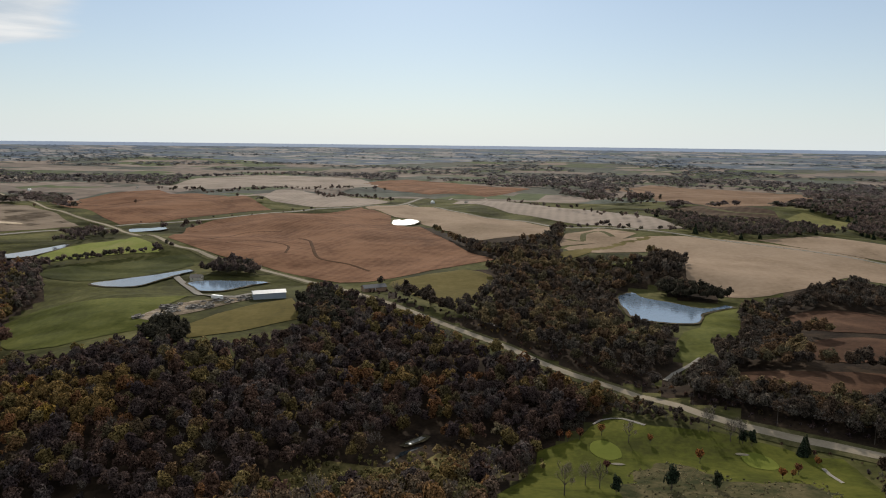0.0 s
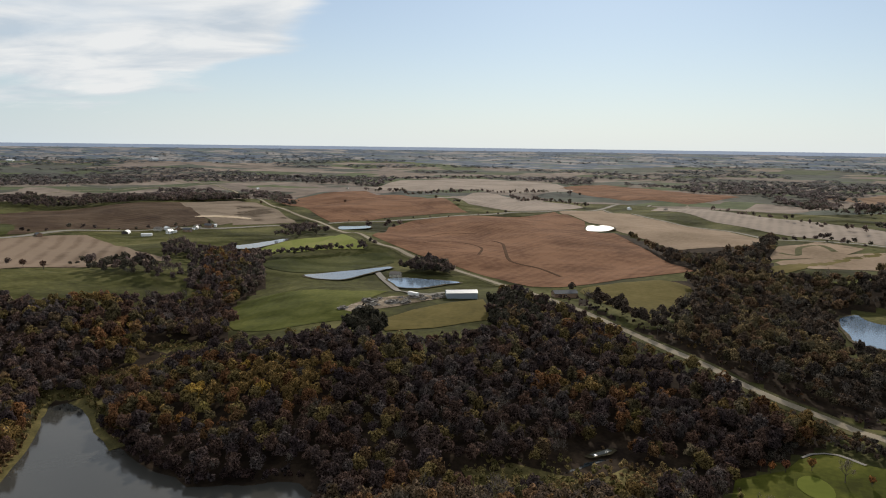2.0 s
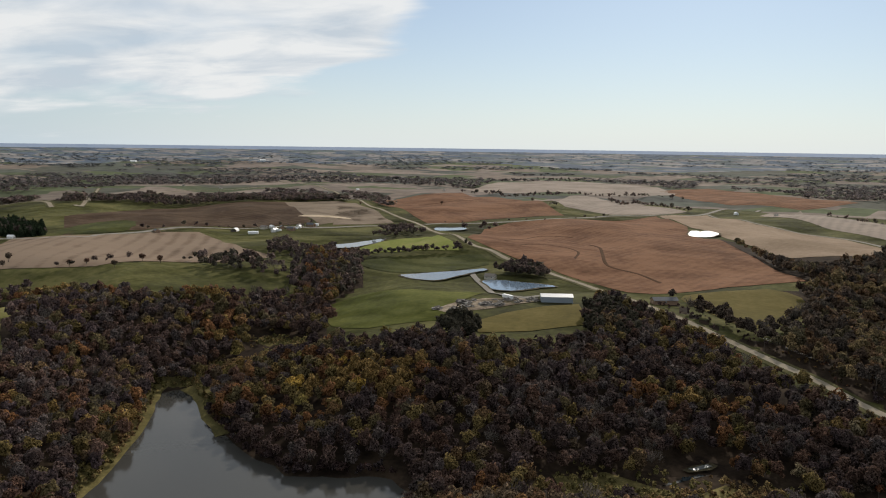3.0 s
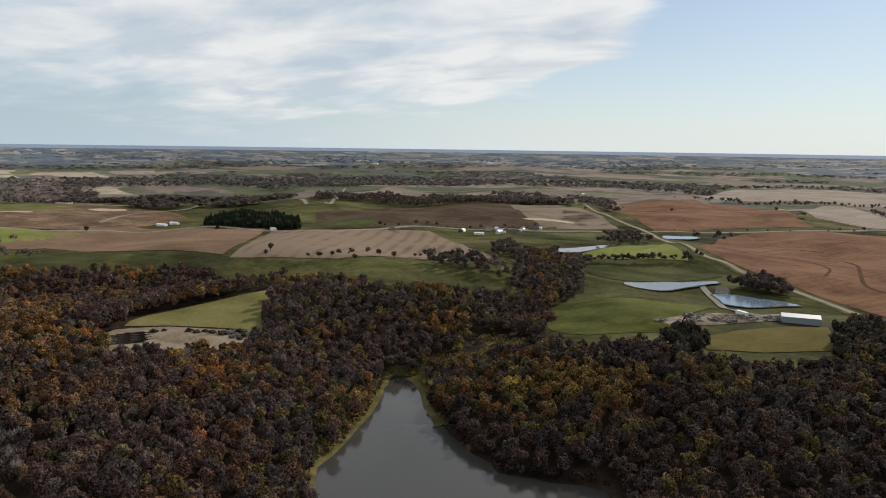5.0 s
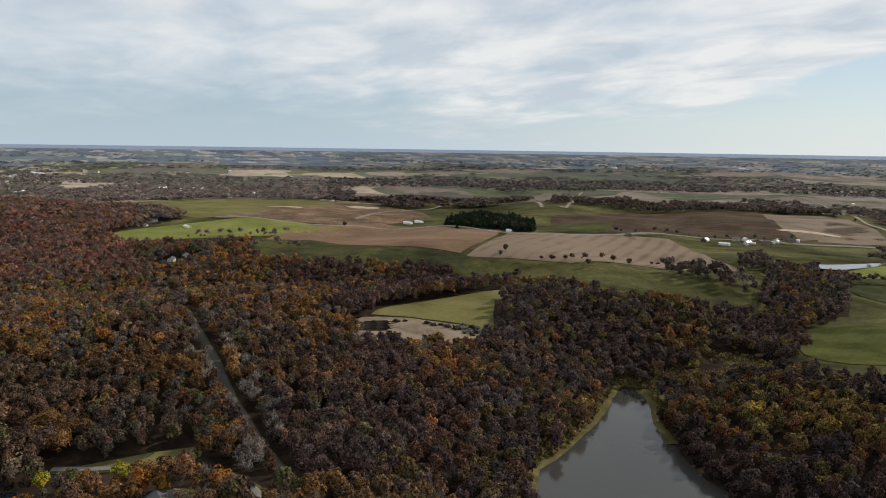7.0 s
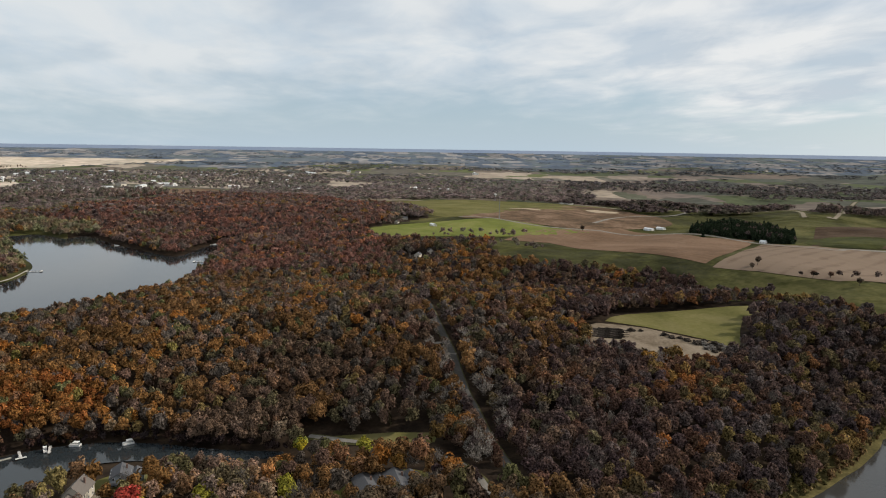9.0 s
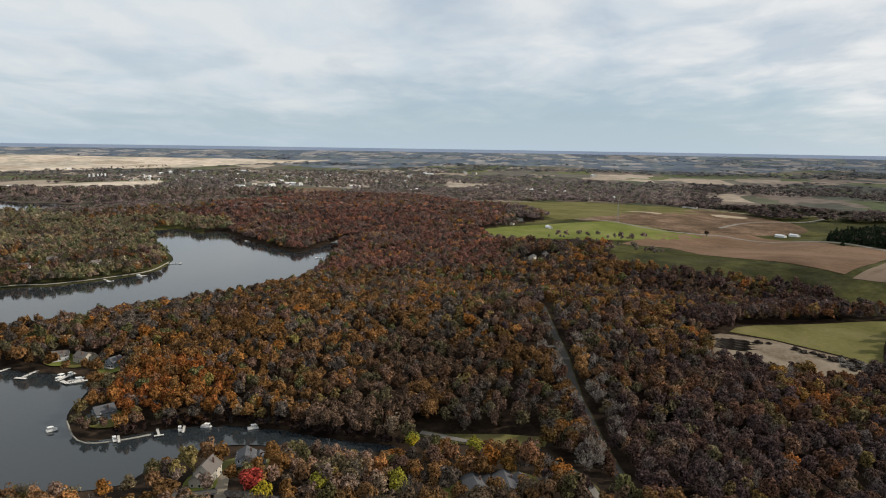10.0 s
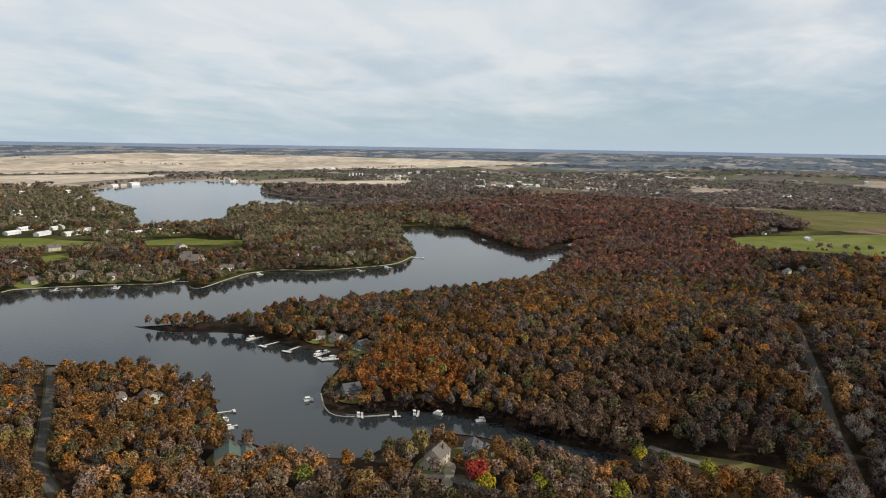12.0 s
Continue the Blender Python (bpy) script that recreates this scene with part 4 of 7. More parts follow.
def land():
    """The one sheet of ground, out to where it is bent up to the camera's horizon."""
    rings = list(np.concatenate([np.arange(0, 1250, 10.0), np.arange(1250, 2600, 25), np.arange(2600, 4721, 53)]))
    spokes = 480
    ang = np.arange(spokes) * 2 * np.pi / spokes
    verts = [(0, 0, 0)]
    for r in rings[1:]:
        x, y = -np.sin(ang) * r, np.cos(ang) * r
        verts += list(zip(x, y, height(x, y)))
    faces = [(0, 1 + k, 1 + (k + 1) % spokes) for k in range(spokes)]
    for i in range(len(rings) - 2):
        a, b = 1 + i * spokes, 1 + (i + 1) * spokes
        faces += [(a + k, b + k, b + (k + 1) % spokes, a + (k + 1) % spokes) for k in range(spokes)]
    me = bpy.data.meshes.new("ground")
    me.from_pydata(verts, [], faces)
    me.polygons.foreach_set("use_smooth", [True] * len(me.polygons))
    for m in (GRASS, COUNTRY, DISTANCE, LITTER, SHADED_COUNTRY, SHADED_DISTANCE, HORIZON):
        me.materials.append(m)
    mid = np.empty(len(me.polygons) * 3)
    me.polygons.foreach_get("center", mid)
    mx, my = mid.reshape(-1, 3)[:, 0], mid.reshape(-1, 3)[:, 1]
    r = np.hypot(mx, my)
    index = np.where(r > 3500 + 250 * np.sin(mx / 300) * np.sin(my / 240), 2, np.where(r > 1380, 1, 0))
    # wooded: the sun's side, where backlit shade is put into the parcel colours
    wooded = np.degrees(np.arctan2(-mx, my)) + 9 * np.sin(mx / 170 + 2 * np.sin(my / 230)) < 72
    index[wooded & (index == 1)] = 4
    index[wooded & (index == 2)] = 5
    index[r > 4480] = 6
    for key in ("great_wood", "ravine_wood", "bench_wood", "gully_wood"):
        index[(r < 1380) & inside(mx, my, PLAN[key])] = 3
    # grass reaches a little way under the first trees
    for key in ("front_pasture", "mown_meadow", "rough_meadow", "dam_meadow"):
        for k in (1.02, 1.04, 1.06):
            index[inside(mx * k, my * k, PLAN[key])] = 0
    settled = (np.degrees(np.arctan2(-mx, my)) > 108) & (r > 620)
    index[settled & (index == 3)] = 0
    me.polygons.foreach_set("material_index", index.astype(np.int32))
    return tagged(new("ground", me), "rolling autumn pasture and open country running to the horizon", "ground", kind="structure")


land()

FIELDS = [
    ("russet_field", RUSSET, "harvested field of reddish brown stubble"), ("far_russet_field", RUSSET, "reddish brown harvested field beyond the gravel road"),
    ("sand_patch_field", WORN, "tan harvested field with a bare sandy patch"), ("ploughed_field", DARK, "dark brown rough field"),
    ("striped_field", STRIPE, "tan stubble field with faint dark drill rows"), ("clay_field", CLAY, "clay coloured stubble field above green pasture"),
    ("bright_meadow", LIME, "bright green mown meadow"), ("mown_meadow", HAY, "olive hay meadow behind the woods"),
    ("rough_meadow", HAY, "yellow green meadow beside the farmstead"), ("dirt_yard", DIRT, "pale bare dirt yard with junk heaps"),
    ("gravel_yard", YARD_SOIL, "tan trodden yard cleared in the woods"), ("slope_meadow", OLIVE, "sunlit olive meadow on a slope"),
    ("stubble_field", TAN, "wide tan stubble field"), ("pale_field", TAN, "pale tan stubble field"), ("grey_field", GREY, "grey brown harvested field"),
    ("contour_field", TAN, "tan field with curved grass waterways"), ("ochre_field", CLAY, "ochre harvested field"), ("dark_field", DARK, "dark strip field with terraces"),
    ("east_field", TAN, "tan harvested field"), ("knoll_meadow", OLIVE, "green meadow on a low knoll"), ("plain_field", GREY, "grey tan distant field"),
    ("fallow_field", GREY, "fallow grey field"), ("rust_field", RUSSET, "rust coloured distant field"), ("west_field", WORN, "tan field beside the county road"),
    ("upper_bench", BENCH, "brown brushy field terrace"), ("middle_bench", BENCH, "brown brushy field terrace"), ("lower_bench", BENCH, "brown brushy field terrace"),
    ("dam_meadow", MEAD, "green grassy dam beside the pond"), ("hill_meadow", OLIVE, "pale olive hillside meadow"), ("lime_meadow", LIME, "bright green meadow strip"),
    ("quarry_land", QUARRY, "scraped brown land with sandy patches"), ("wheat_plain", WHEAT, "pale wheat coloured plain near the horizon"),
    ("town_field", WHEAT, "pale harvested field beside the silos"), ("shore_field", WHEAT, "pale field behind the far shore"), ("ball_field", CLAY, "tan sports field at the town's edge"),
    ("golf_fairway", TURF, "green golf fairway beside the county road"), ("golf_rough", ROUGH, "tall tan grass rough on the golf course"),
    ("dun_pasture", DUN, "olive pasture above the ponds, its slope's shade painted dark"), ("front_pasture", MEAD, "bright grazed slope below the farm"), ("park_lawn", OLIVE, "green lawn beside the park lane"),
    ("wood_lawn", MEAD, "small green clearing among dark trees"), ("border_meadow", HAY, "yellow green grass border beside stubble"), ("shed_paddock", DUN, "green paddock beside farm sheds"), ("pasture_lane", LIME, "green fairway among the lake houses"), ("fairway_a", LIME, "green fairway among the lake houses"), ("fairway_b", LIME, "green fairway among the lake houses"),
]
EDGES = {}
for i, (name, material, label) in enumerate(FIELDS):
    edge = ragged(curve_through(PLAN[name], True, 14) if name in ("golf_fairway", "golf_rough", "dam_meadow", "slope_meadow", "gravel_yard", "dirt_yard", "front_pasture", "dun_pasture", "mown_meadow", "rough_meadow", "bright_meadow", "stubble_field", "border_meadow", "wood_lawn", "upper_bench", "middle_bench", "lower_bench", "shed_paddock", "lime_meadow", "hill_meadow", "quarry_land") else PLAN[name], 4.0 if "yard" in name else 1.5, i)
    EDGES[name] = edge
    sheet(name, edge, material, 0.55 if name not in ("golf_rough", "wood_lawn", "border_meadow", "shed_paddock") else 0.65, label=label, category="field")

WATERS = [
    ("lake_inlet", ["inlet"], INLET, "dark still lake inlet between wooded banks"), ("creek_pool", ["creek"], LAKE, "dark backwater pool among bare trees"),
    ("lake", ["lake"], LAKE, "grey calm lake with wooded shores and docks"),
    ("upper_lake", ["upper_lake"], LAKE, "pale far basin of the lake"), ("lagoon", ["white_pond"], SHEEN, "small white glinting lagoon beside a field"),
    ("dam_pond", ["blue_pond"], POND, "blue farm pond behind a grass dam"), ("long_pond", ["long_pond"], FARM_POND, "narrow silver farm pond"),
    ("fish_pond", ["fish_pond"], POND, "pale farm pond beside the barn"), ("bend_pond", ["bend_pond"], FARM_POND, "curved silver pond in pasture"),
    # the small pool is added in the outline of the creek's glint
    ("road_pond", ["road_pond"], FARM_POND, "thin silver pond beside the road"), ("marsh_pool", ["marsh_pool"], SHEEN, "glint of the creek among trees, added as a small pool"), ("town_pond", ["town_pond"], POND, "pale small pond behind the woods"),
]
SHORES = {}
for name, keys, material, label in WATERS:
    line = curve_through(PLAN[keys[0]], True, 5)
    line = ragged(line, 0.8 if "lake" in name else 0.5 if name == "marsh_pool" else 2.0, len(name))
    SHORES[name] = line
    cx, cy = np.mean(line, axis=0)
    if keys[0] not in BASINS:
        margin = [(x + (x - cx) * 2.2 / math.hypot(x - cx, y - cy), y + (y - cy) * 2.2 / math.hypot(x - cx, y - cy)) for x, y in line]
        sheet(name + "_margin", ragged(margin, 1.2, 7), MUD, 0, level=float(np.mean(height([p[0] for p in line], [p[1] for p in line]))) + 0.78, label="dark trodden mud along the pond's edge", category="shore")
    sheet(name, line, material, 0, level=0.7 if keys[0] in BASINS else float(np.mean(height([p[0] for p in line], [p[1] for p in line]))) + 0.9, label=label, category="water")

ROADS = [
    ("county_road", "R_county", 4.8, ROAD, 3.0), ("gravel_road_east", "R_gravel_e", 6.5, GRAVEL, 5), ("gravel_road_west", "R_gravel_w", 6.5, GRAVEL, 4),
    ("gravel_road_south", "R_gravel_s", 6.5, GRAVEL, 4), ("forest_road", "R_forest", 3.6, ASPHALT, 0.7), ("park_lane", "R_lane", 2.6, GRAVEL, 1.2), ("lake_street", "R_street", 3.8, ASPHALT, 1),
    ("ridge_track", "R_ridge", 4.5, GRAVEL, 6), ("far_road_north", "R_far_a", 6, ROAD, 2), ("far_road_west", "R_far_b", 5.5, ROAD, 2), ("highway", "R_highway", 6, ROAD, 3), ("pit_road", "R_pit", 6, GRAVEL, 0),
    ("side_drive", "R_side", 2.6, GRAVEL, 0), ("side_drive_low", "R_side2", 2.6, GRAVEL, 0),
    ("dam_track", "R_dam", 2.4, GRAVEL, 0), ("farm_drive", "R_farm", 5.0, GRAVEL, 0), ("cart_path", "R_cart", 1.4, GRAVEL, 0), ("cart_path_low", "R_cart2", 1.4, GRAVEL, 0),
    ("house_drive", "R_drive", 4.0, ROAD, 0), ("boat_drive", "R_drive2", 4.0, ROAD, 0), ("close", "R_close", 5.0, ASPHALT, 0),
]
for i, (name, key, width, material, verge) in enumerate(ROADS):
    if verge:
        ribbon(name.replace("road", "verge") + ("" if "road" in name else "_verge"), PLAN[key], width + 2 * verge, SHOULDER, 0.55, edge_lift=0.30, seed=i, label="mown grass verge along the road", category="verge")
    ribbon(name, PLAN[key], width, material, 0.66, 0.06, 0.60, i + 0.5, label="pale worn road surface" if material is not ASPHALT else "grey worn asphalt lane", category="road")


# ---- trees ----
rng = np.random.default_rng(7)


def crown_core(sides, rings, lobes, srad):
    """The leafy body under the outer clusters: a lumpy dome that follows the boughs, as loose triangles."""
    heart = np.array([0, 0, 0.62])
    rows = []
    for k, lift in enumerate(rings):
        a = (np.arange(sides) + 0.5 * (k % 2)) * 2 * np.pi / sides
        way = np.stack([np.cos(a) * np.cos(lift), np.sin(a) * np.cos(lift), np.full(sides, np.sin(lift))], 1)
        reach = np.max((lobes - heart) @ way.T + srad[:, None] * 0.25, axis=0)
        rows.append(heart + way * np.maximum(reach * 0.9, 0.2)[:, None])
    top = heart + np.array([0, 0, np.max(lobes[:, 2] - heart[2] + srad * 0.2)])
    tris = []
    for r0, r1 in zip(rows, rows[1:]):
        for k in range(sides):
            n = (k + 1) % sides
            tris += [(r0[k], r0[n], r1[k]), (r0[n], r1[n], r1[k])]
    tris += [(rows[-1][k], rows[-1][(k + 1) % sides], top) for k in range(sides)]
    q = np.array(tris)
    way = q - np.array([0, 0, 0.45])
    way[..., 2] *= 1.15
    return q, way / np.linalg.norm(way, axis=2)[..., None]


def crown_template(kind, clusters, seed):
    """Leaf clusters over several boughs, for a crown of radius 1 and height about 1.5; vertices come in threes, with softened normals."""
    g = np.random.default_rng(seed)
    jitter = 0.14
    core = None
    if kind == "spruce":
        u = g.random(clusters) ** 1.3
        a = g.random(clusters) * 2 * np.pi
        rad = (1 - u) * (0.62 + 0.1 * np.sin(u * 40))
        c = np.stack([np.cos(a) * rad, np.sin(a) * rad, 0.1 + 2.2 * u], 1)
        nor = np.stack([np.cos(a), np.sin(a), np.full(clusters, 0.6)], 1)
        size = (0.11 + 0.13 * (1 - u)) * (260 / clusters) ** 0.45
    else:
        # boughs: small domes over one broad dome
        k = int(g.integers(10, 16))
        la, lu = g.random(k) * 2 * np.pi, np.sqrt(g.random(k))
        lr = 0.64 * lu * (0.85 + 0.3 * g.random(k))
        lobes = np.stack([np.cos(la) * lr, np.sin(la) * lr, 0.58 + 0.58 * np.sqrt(np.clip(1 - lu * lu, 0, 1)) + 0.15 * g.normal(size=k)], 1)
        srad = 0.22 + 0.13 * g.random(k)
        if kind == "oak" and clusters > 10:
            sides, rings = (7, (-0.35, 0.25, 0.85)) if clusters > 100 else (6, (-0.2, 0.6)) if clusters > 45 else (5, (0.1,))
            core = crown_core(sides, rings, lobes, srad)
            clusters = clusters - len(core[0])
        pick = g.integers(0, k, clusters)
        v = g.normal(size=(clusters, 3))
        v[:, 2] = np.abs(v[:, 2]) * 1.2 - 0.35
        v /= np.linalg.norm(v, axis=1)[:, None]
        c = lobes[pick] + v * (srad[pick] * (0.90 + 0.16 * g.random(clusters)))[:, None]
        nor = v + np.array([0, 0, 0.3])
        size = (0.070 + 0.075 * g.random(clusters)) * (240 / clusters) ** 0.46
        if kind == "bare":
            c = lobes[pick] + v * (srad[pick] * g.random(clusters) ** 0.4)[:, None]
            nor, jitter = g.normal(size=(clusters, 3)), 0.4
    soft = nor / np.linalg.norm(nor, axis=1)[:, None] * 1.0 + np.stack([c[:, 0], c[:, 1], np.maximum(c[:, 2] - 0.3, 0)], 1) * 0.5 + g.normal(size=nor.shape) * 0.14
    soft /= np.linalg.norm(soft, axis=1)[:, None]
    nor = nor + g.normal(size=nor.shape) * jitter
    nor /= np.linalg.norm(nor, axis=1)[:, None]
    ref = g.normal(size=nor.shape)
    if kind == "bare":
        ref = np.cross(nor, c - np.array([0, 0, 0.1]) + g.normal(size=nor.shape) * 0.15)
        ref = np.cross(ref, nor) + 1e-6
    s = np.cross(nor, ref)
    s /= np.linalg.norm(s, axis=1)[:, None]
    t = np.cross(nor, s)
    thin, long = (0.10, 2.3) if kind == "bare" else (1.0, 1.0)
    q = np.empty((clusters, 3, 3))
    for j, (a, b) in enumerate(((-1.1, -0.8), (1.1, -0.7), (0.0, 1.3))):
        ja, jb = a * (0.7 + 0.6 * g.random(clusters)), b * (0.7 + 0.6 * g.random(clusters))
        q[:, j] = c + s * (size * ja * thin)[:, None] + t * (size * jb * long)[:, None]
    soft = np.repeat(soft[:, None], 3, 1)
    return (q, soft) if core is None else (np.concatenate([core[0], q]), np.concatenate([core[1], soft]))


DETAIL = ((300, 210), (430, 124), (700, 70), (1000, 44), (1600, 20), (9e9, 12))
LOD = {}
for kind in ("oak", "bare", "spruce"):
    for clusters in [c for _, c in DETAIL] + [50]:
        LOD[kind, clusters] = [crown_template(kind, clusters, 100 * len(kind) + clusters + i) for i in range(7)]

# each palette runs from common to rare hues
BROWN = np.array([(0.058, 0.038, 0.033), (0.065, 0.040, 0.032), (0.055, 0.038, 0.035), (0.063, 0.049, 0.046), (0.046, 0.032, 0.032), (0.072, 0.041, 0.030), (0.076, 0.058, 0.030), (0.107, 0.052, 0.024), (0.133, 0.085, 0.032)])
RUSTY = np.array([(0.134, 0.090, 0.056), (0.153, 0.090, 0.050), (0.123, 0.105, 0.054), (0.166, 0.109, 0.073), (0.106, 0.087, 0.064), (0.193, 0.107, 0.042), (0.139, 0.114, 0.085), (0.252, 0.129, 0.042), (0.125, 0.121, 0.049), (0.159, 0.099, 0.067)])
RED = np.array([(0.183, 0.101, 0.073), (0.201, 0.113, 0.080), (0.146, 0.101, 0.080), (0.172, 0.131, 0.100)])
YARD = np.array([(0.244, 0.170, 0.115), (0.212, 0.158, 0.098), (0.262, 0.172, 0.112), (0.190, 0.150, 0.080), (0.226, 0.168, 0.122), (0.270, 0.158, 0.076), (0.165, 0.142, 0.062), (0.270, 0.215, 0.080)])
GREYISH = np.array([(0.21, 0.185, 0.165), (0.24, 0.215, 0.19)])
DUSKY = np.array([(0.153, 0.116, 0.107), (0.181, 0.135, 0.121), (0.135, 0.119, 0.089), (0.208, 0.153, 0.129)])
SETTLED = np.array([(0.180, 0.160, 0.092), (0.205, 0.172, 0.112), (0.165, 0.146, 0.098), (0.225, 0.165, 0.100), (0.142, 0.144, 0.078), (0.200, 0.148, 0.104), (0.235, 0.200, 0.110)])
# leaf hues with distance haze mixed in
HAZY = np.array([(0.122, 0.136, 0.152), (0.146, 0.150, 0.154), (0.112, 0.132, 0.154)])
VERGE = np.array([(0.10, 0.085, 0.05), (0.075, 0.07, 0.04), (0.12, 0.10, 0.06)])
FIR = np.array([(0.022, 0.032, 0.018), (0.03, 0.04, 0.024)])
# the palettes scaled duller, with less yellow
for hues, k in ((BROWN, (0.92, 0.93, 0.98)), (RUSTY, (0.96, 0.95, 1.04)), (RED, (1.0, 0.92, 1.0)), (YARD, (0.84, 0.84, 0.92))):
    hues *= np.array(k)


def near_line(px, py, line, gap):
    out = np.zeros(len(px), bool)
    for (x0, y0), (x1, y1) in zip(line, line[1:]):
        dx, dy = x1 - x0, y1 - y0
        t = np.clip(((px - x0) * dx + (py - y0) * dy) / (dx * dx + dy * dy + 1e-9), 0, 1)
        out |= np.hypot(px - x0 - t * dx, py - y0 - t * dy) < gap
    return out


def value_noise(px, py, size, seed):
    """Smooth noise 0..1 over the plan."""
    g = np.random.default_rng(seed).random((64, 64))
    u, v = px / size + 1000, py / size + 1000
    i, j = np.floor(u).astype(int), np.floor(v).astype(int)
    fu, fv = u - i, v - j
    fu, fv = fu * fu * (3 - 2 * fu), fv * fv * (3 - 2 * fv)
    a, b, c, d = g[i % 64, j % 64], g[(i + 1) % 64, j % 64], g[i % 64, (j + 1) % 64], g[(i + 1) % 64, (j + 1) % 64]
    return (a * (1 - fu) + b * fu) * (1 - fv) + (c * (1 - fu) + d * fu) * fv


OPEN = list(EDGES.values()) + [SHORES[n] for n in SHORES]
# yards round the buildings, moved towards the camera to open its view: x, y, radius
CLEAR = []
for key, ahead, around in (("X_house_lake", 5, 7), ("X_house_pen", 6, 7), ("X_longhouse", 22, 16), ("X_house_shore", 8, 8), ("X_house_wood", 12, 11), ("X_farmhouse", 14, 12), ("X_shed", 14, 18), ("X_hoop", 10, 14), ("X_dock", 0, 3), ("X_red", 9, 6), ("X_gold", 7, 4.5)):
    for x, y in PLAN[key]:
        d = math.hypot(x, y)
        CLEAR.append((x - x / d * ahead, y - y / d * ahead, around + ahead * 0.3))
CLEAR.append((-339, -160, 9))
CLEAR.append((-9, 256, 16))
MARGIN = {"park_lane": 4.0, "county_road": 6.5, "forest_road": 1.2, "lake_street": 2.0, "close": 1.5, "house_drive": 1.5, "boat_drive": 1.5}
# trees are left out on the camera's side of these, to fit its view
CLEAR_VIEW = ("upper_bench", "middle_bench", "lower_bench", "dam_meadow", "gravel_yard", "clay_field", "long_pond", "fish_pond", "blue_pond", "stubble_field", "russet_field", "pale_field", "front_pasture", "bright_meadow", "bend_pond", "golf_fairway", "upper_lake", "pasture_lane", "fairway_a", "fairway_b", "park_lawn", "border_meadow", "channel", "marsh_pool", "lake")


# the wooded spit in the lake
SPIT = [(-358, -322), (-292, -222)]


def free_of(px, py, margin=3.0, clear_view=True):
    ok = np.ones(len(px), bool)
    for o in OPEN:
        ok &= ~inside(px, py, o)
    for name, key, width, _, verge in ROADS:
        ok &= ~near_line(px, py, PLAN[key], width / 2 + MARGIN.get(name, margin + 0.5 * verge))
    for n in SHORES:
        ok &= ~near_line(px, py, SHORES[n] + SHORES[n][:1], 1.8)
    ok &= ~near_line(px, py, PLAN["S_marsh"], 15)
    # gaps on the camera's side keep these strips and roads in its view
    for k in (1.0, 1.03):
        ok &= ~near_line(px * k, py * k, PLAN["S_valley"], 8)
    for k in (1.02, 1.04):
        ok &= ~near_line(px * k, py * k, PLAN["R_lane"], 4)
        ok &= ~near_line(px * k, py * k, PLAN["R_dam"], 8)
    for k in (1.02, 1.035, 1.05) if clear_view else ():
        ok &= ~near_line(px * k, py * k, PLAN["R_county"][:16], 6)
    for k in (1.0, 1.03, 1.06, 1.09):
        ok &= ~near_line(px * k, py * k, PLAN["R_county"][17:], 16)
    ok &= ~near_line(px, py, PLAN["slope_meadow"] + PLAN["slope_meadow"][:1], 2.5)
    for key in CLEAR_VIEW if clear_view else ():
        for k in (1.02, 1.04, 1.06) if key == "lake" else (1.03, 1.06, 1.09, 1.12) if key == "upper_lake" else (1.02, 1.035) if "bench" in key or "yard" in key else (1.03, 1.05) if "pasture" in key or "meadow" in key else (1.04, 1.075):
            ok &= ~inside(px * k, py * k, PLAN[key]) | (near_line(px, py, SPIT, 36) if key == "lake" else False)
    for cx, cy, r in CLEAR:
        ok &= np.hypot(px - cx, py - cy) > r
    return ok


def lattice(x0, x1, y0, y1, gap):
    gx, gy = np.meshgrid(np.arange(x0, x1, gap), np.arange(y0, y1, gap))
    px, py = gx.ravel(), gy.ravel()
    return px + (rng.random(len(px)) - 0.5) * gap * 0.95, py + (rng.random(len(px)) - 0.5) * gap * 0.95


def leafy(name, v, normals):
    """A mesh of loose leaf clusters, three vertices each, all wound outwards."""
    v, normals = v.reshape(-1, 3, 3).astype(np.float32), normals.reshape(-1, 3, 3).astype(np.float32)
    face = np.cross(v[:, 1] - v[:, 0], v[:, 2] - v[:, 0])
    back = (face * normals[:, 0]).sum(1) < 0
    v[back] = v[back][:, ::-1]
    n = len(v) * 3
    me = bpy.data.meshes.new(name)
    me.vertices.add(n)
    me.vertices.foreach_set("co", v.ravel())
    me.loops.add(n)
    me.loops.foreach_set("vertex_index", np.arange(n, dtype=np.int32))
    me.polygons.add(n // 3)
    me.polygons.foreach_set("loop_start", np.arange(0, n, 3, dtype=np.int32))
    me.update(calc_edges=True)
    soft = me.attributes.new("custom_normal", "FLOAT_VECTOR", "POINT")
    soft.data.foreach_set("vector", normals.ravel())
    return me


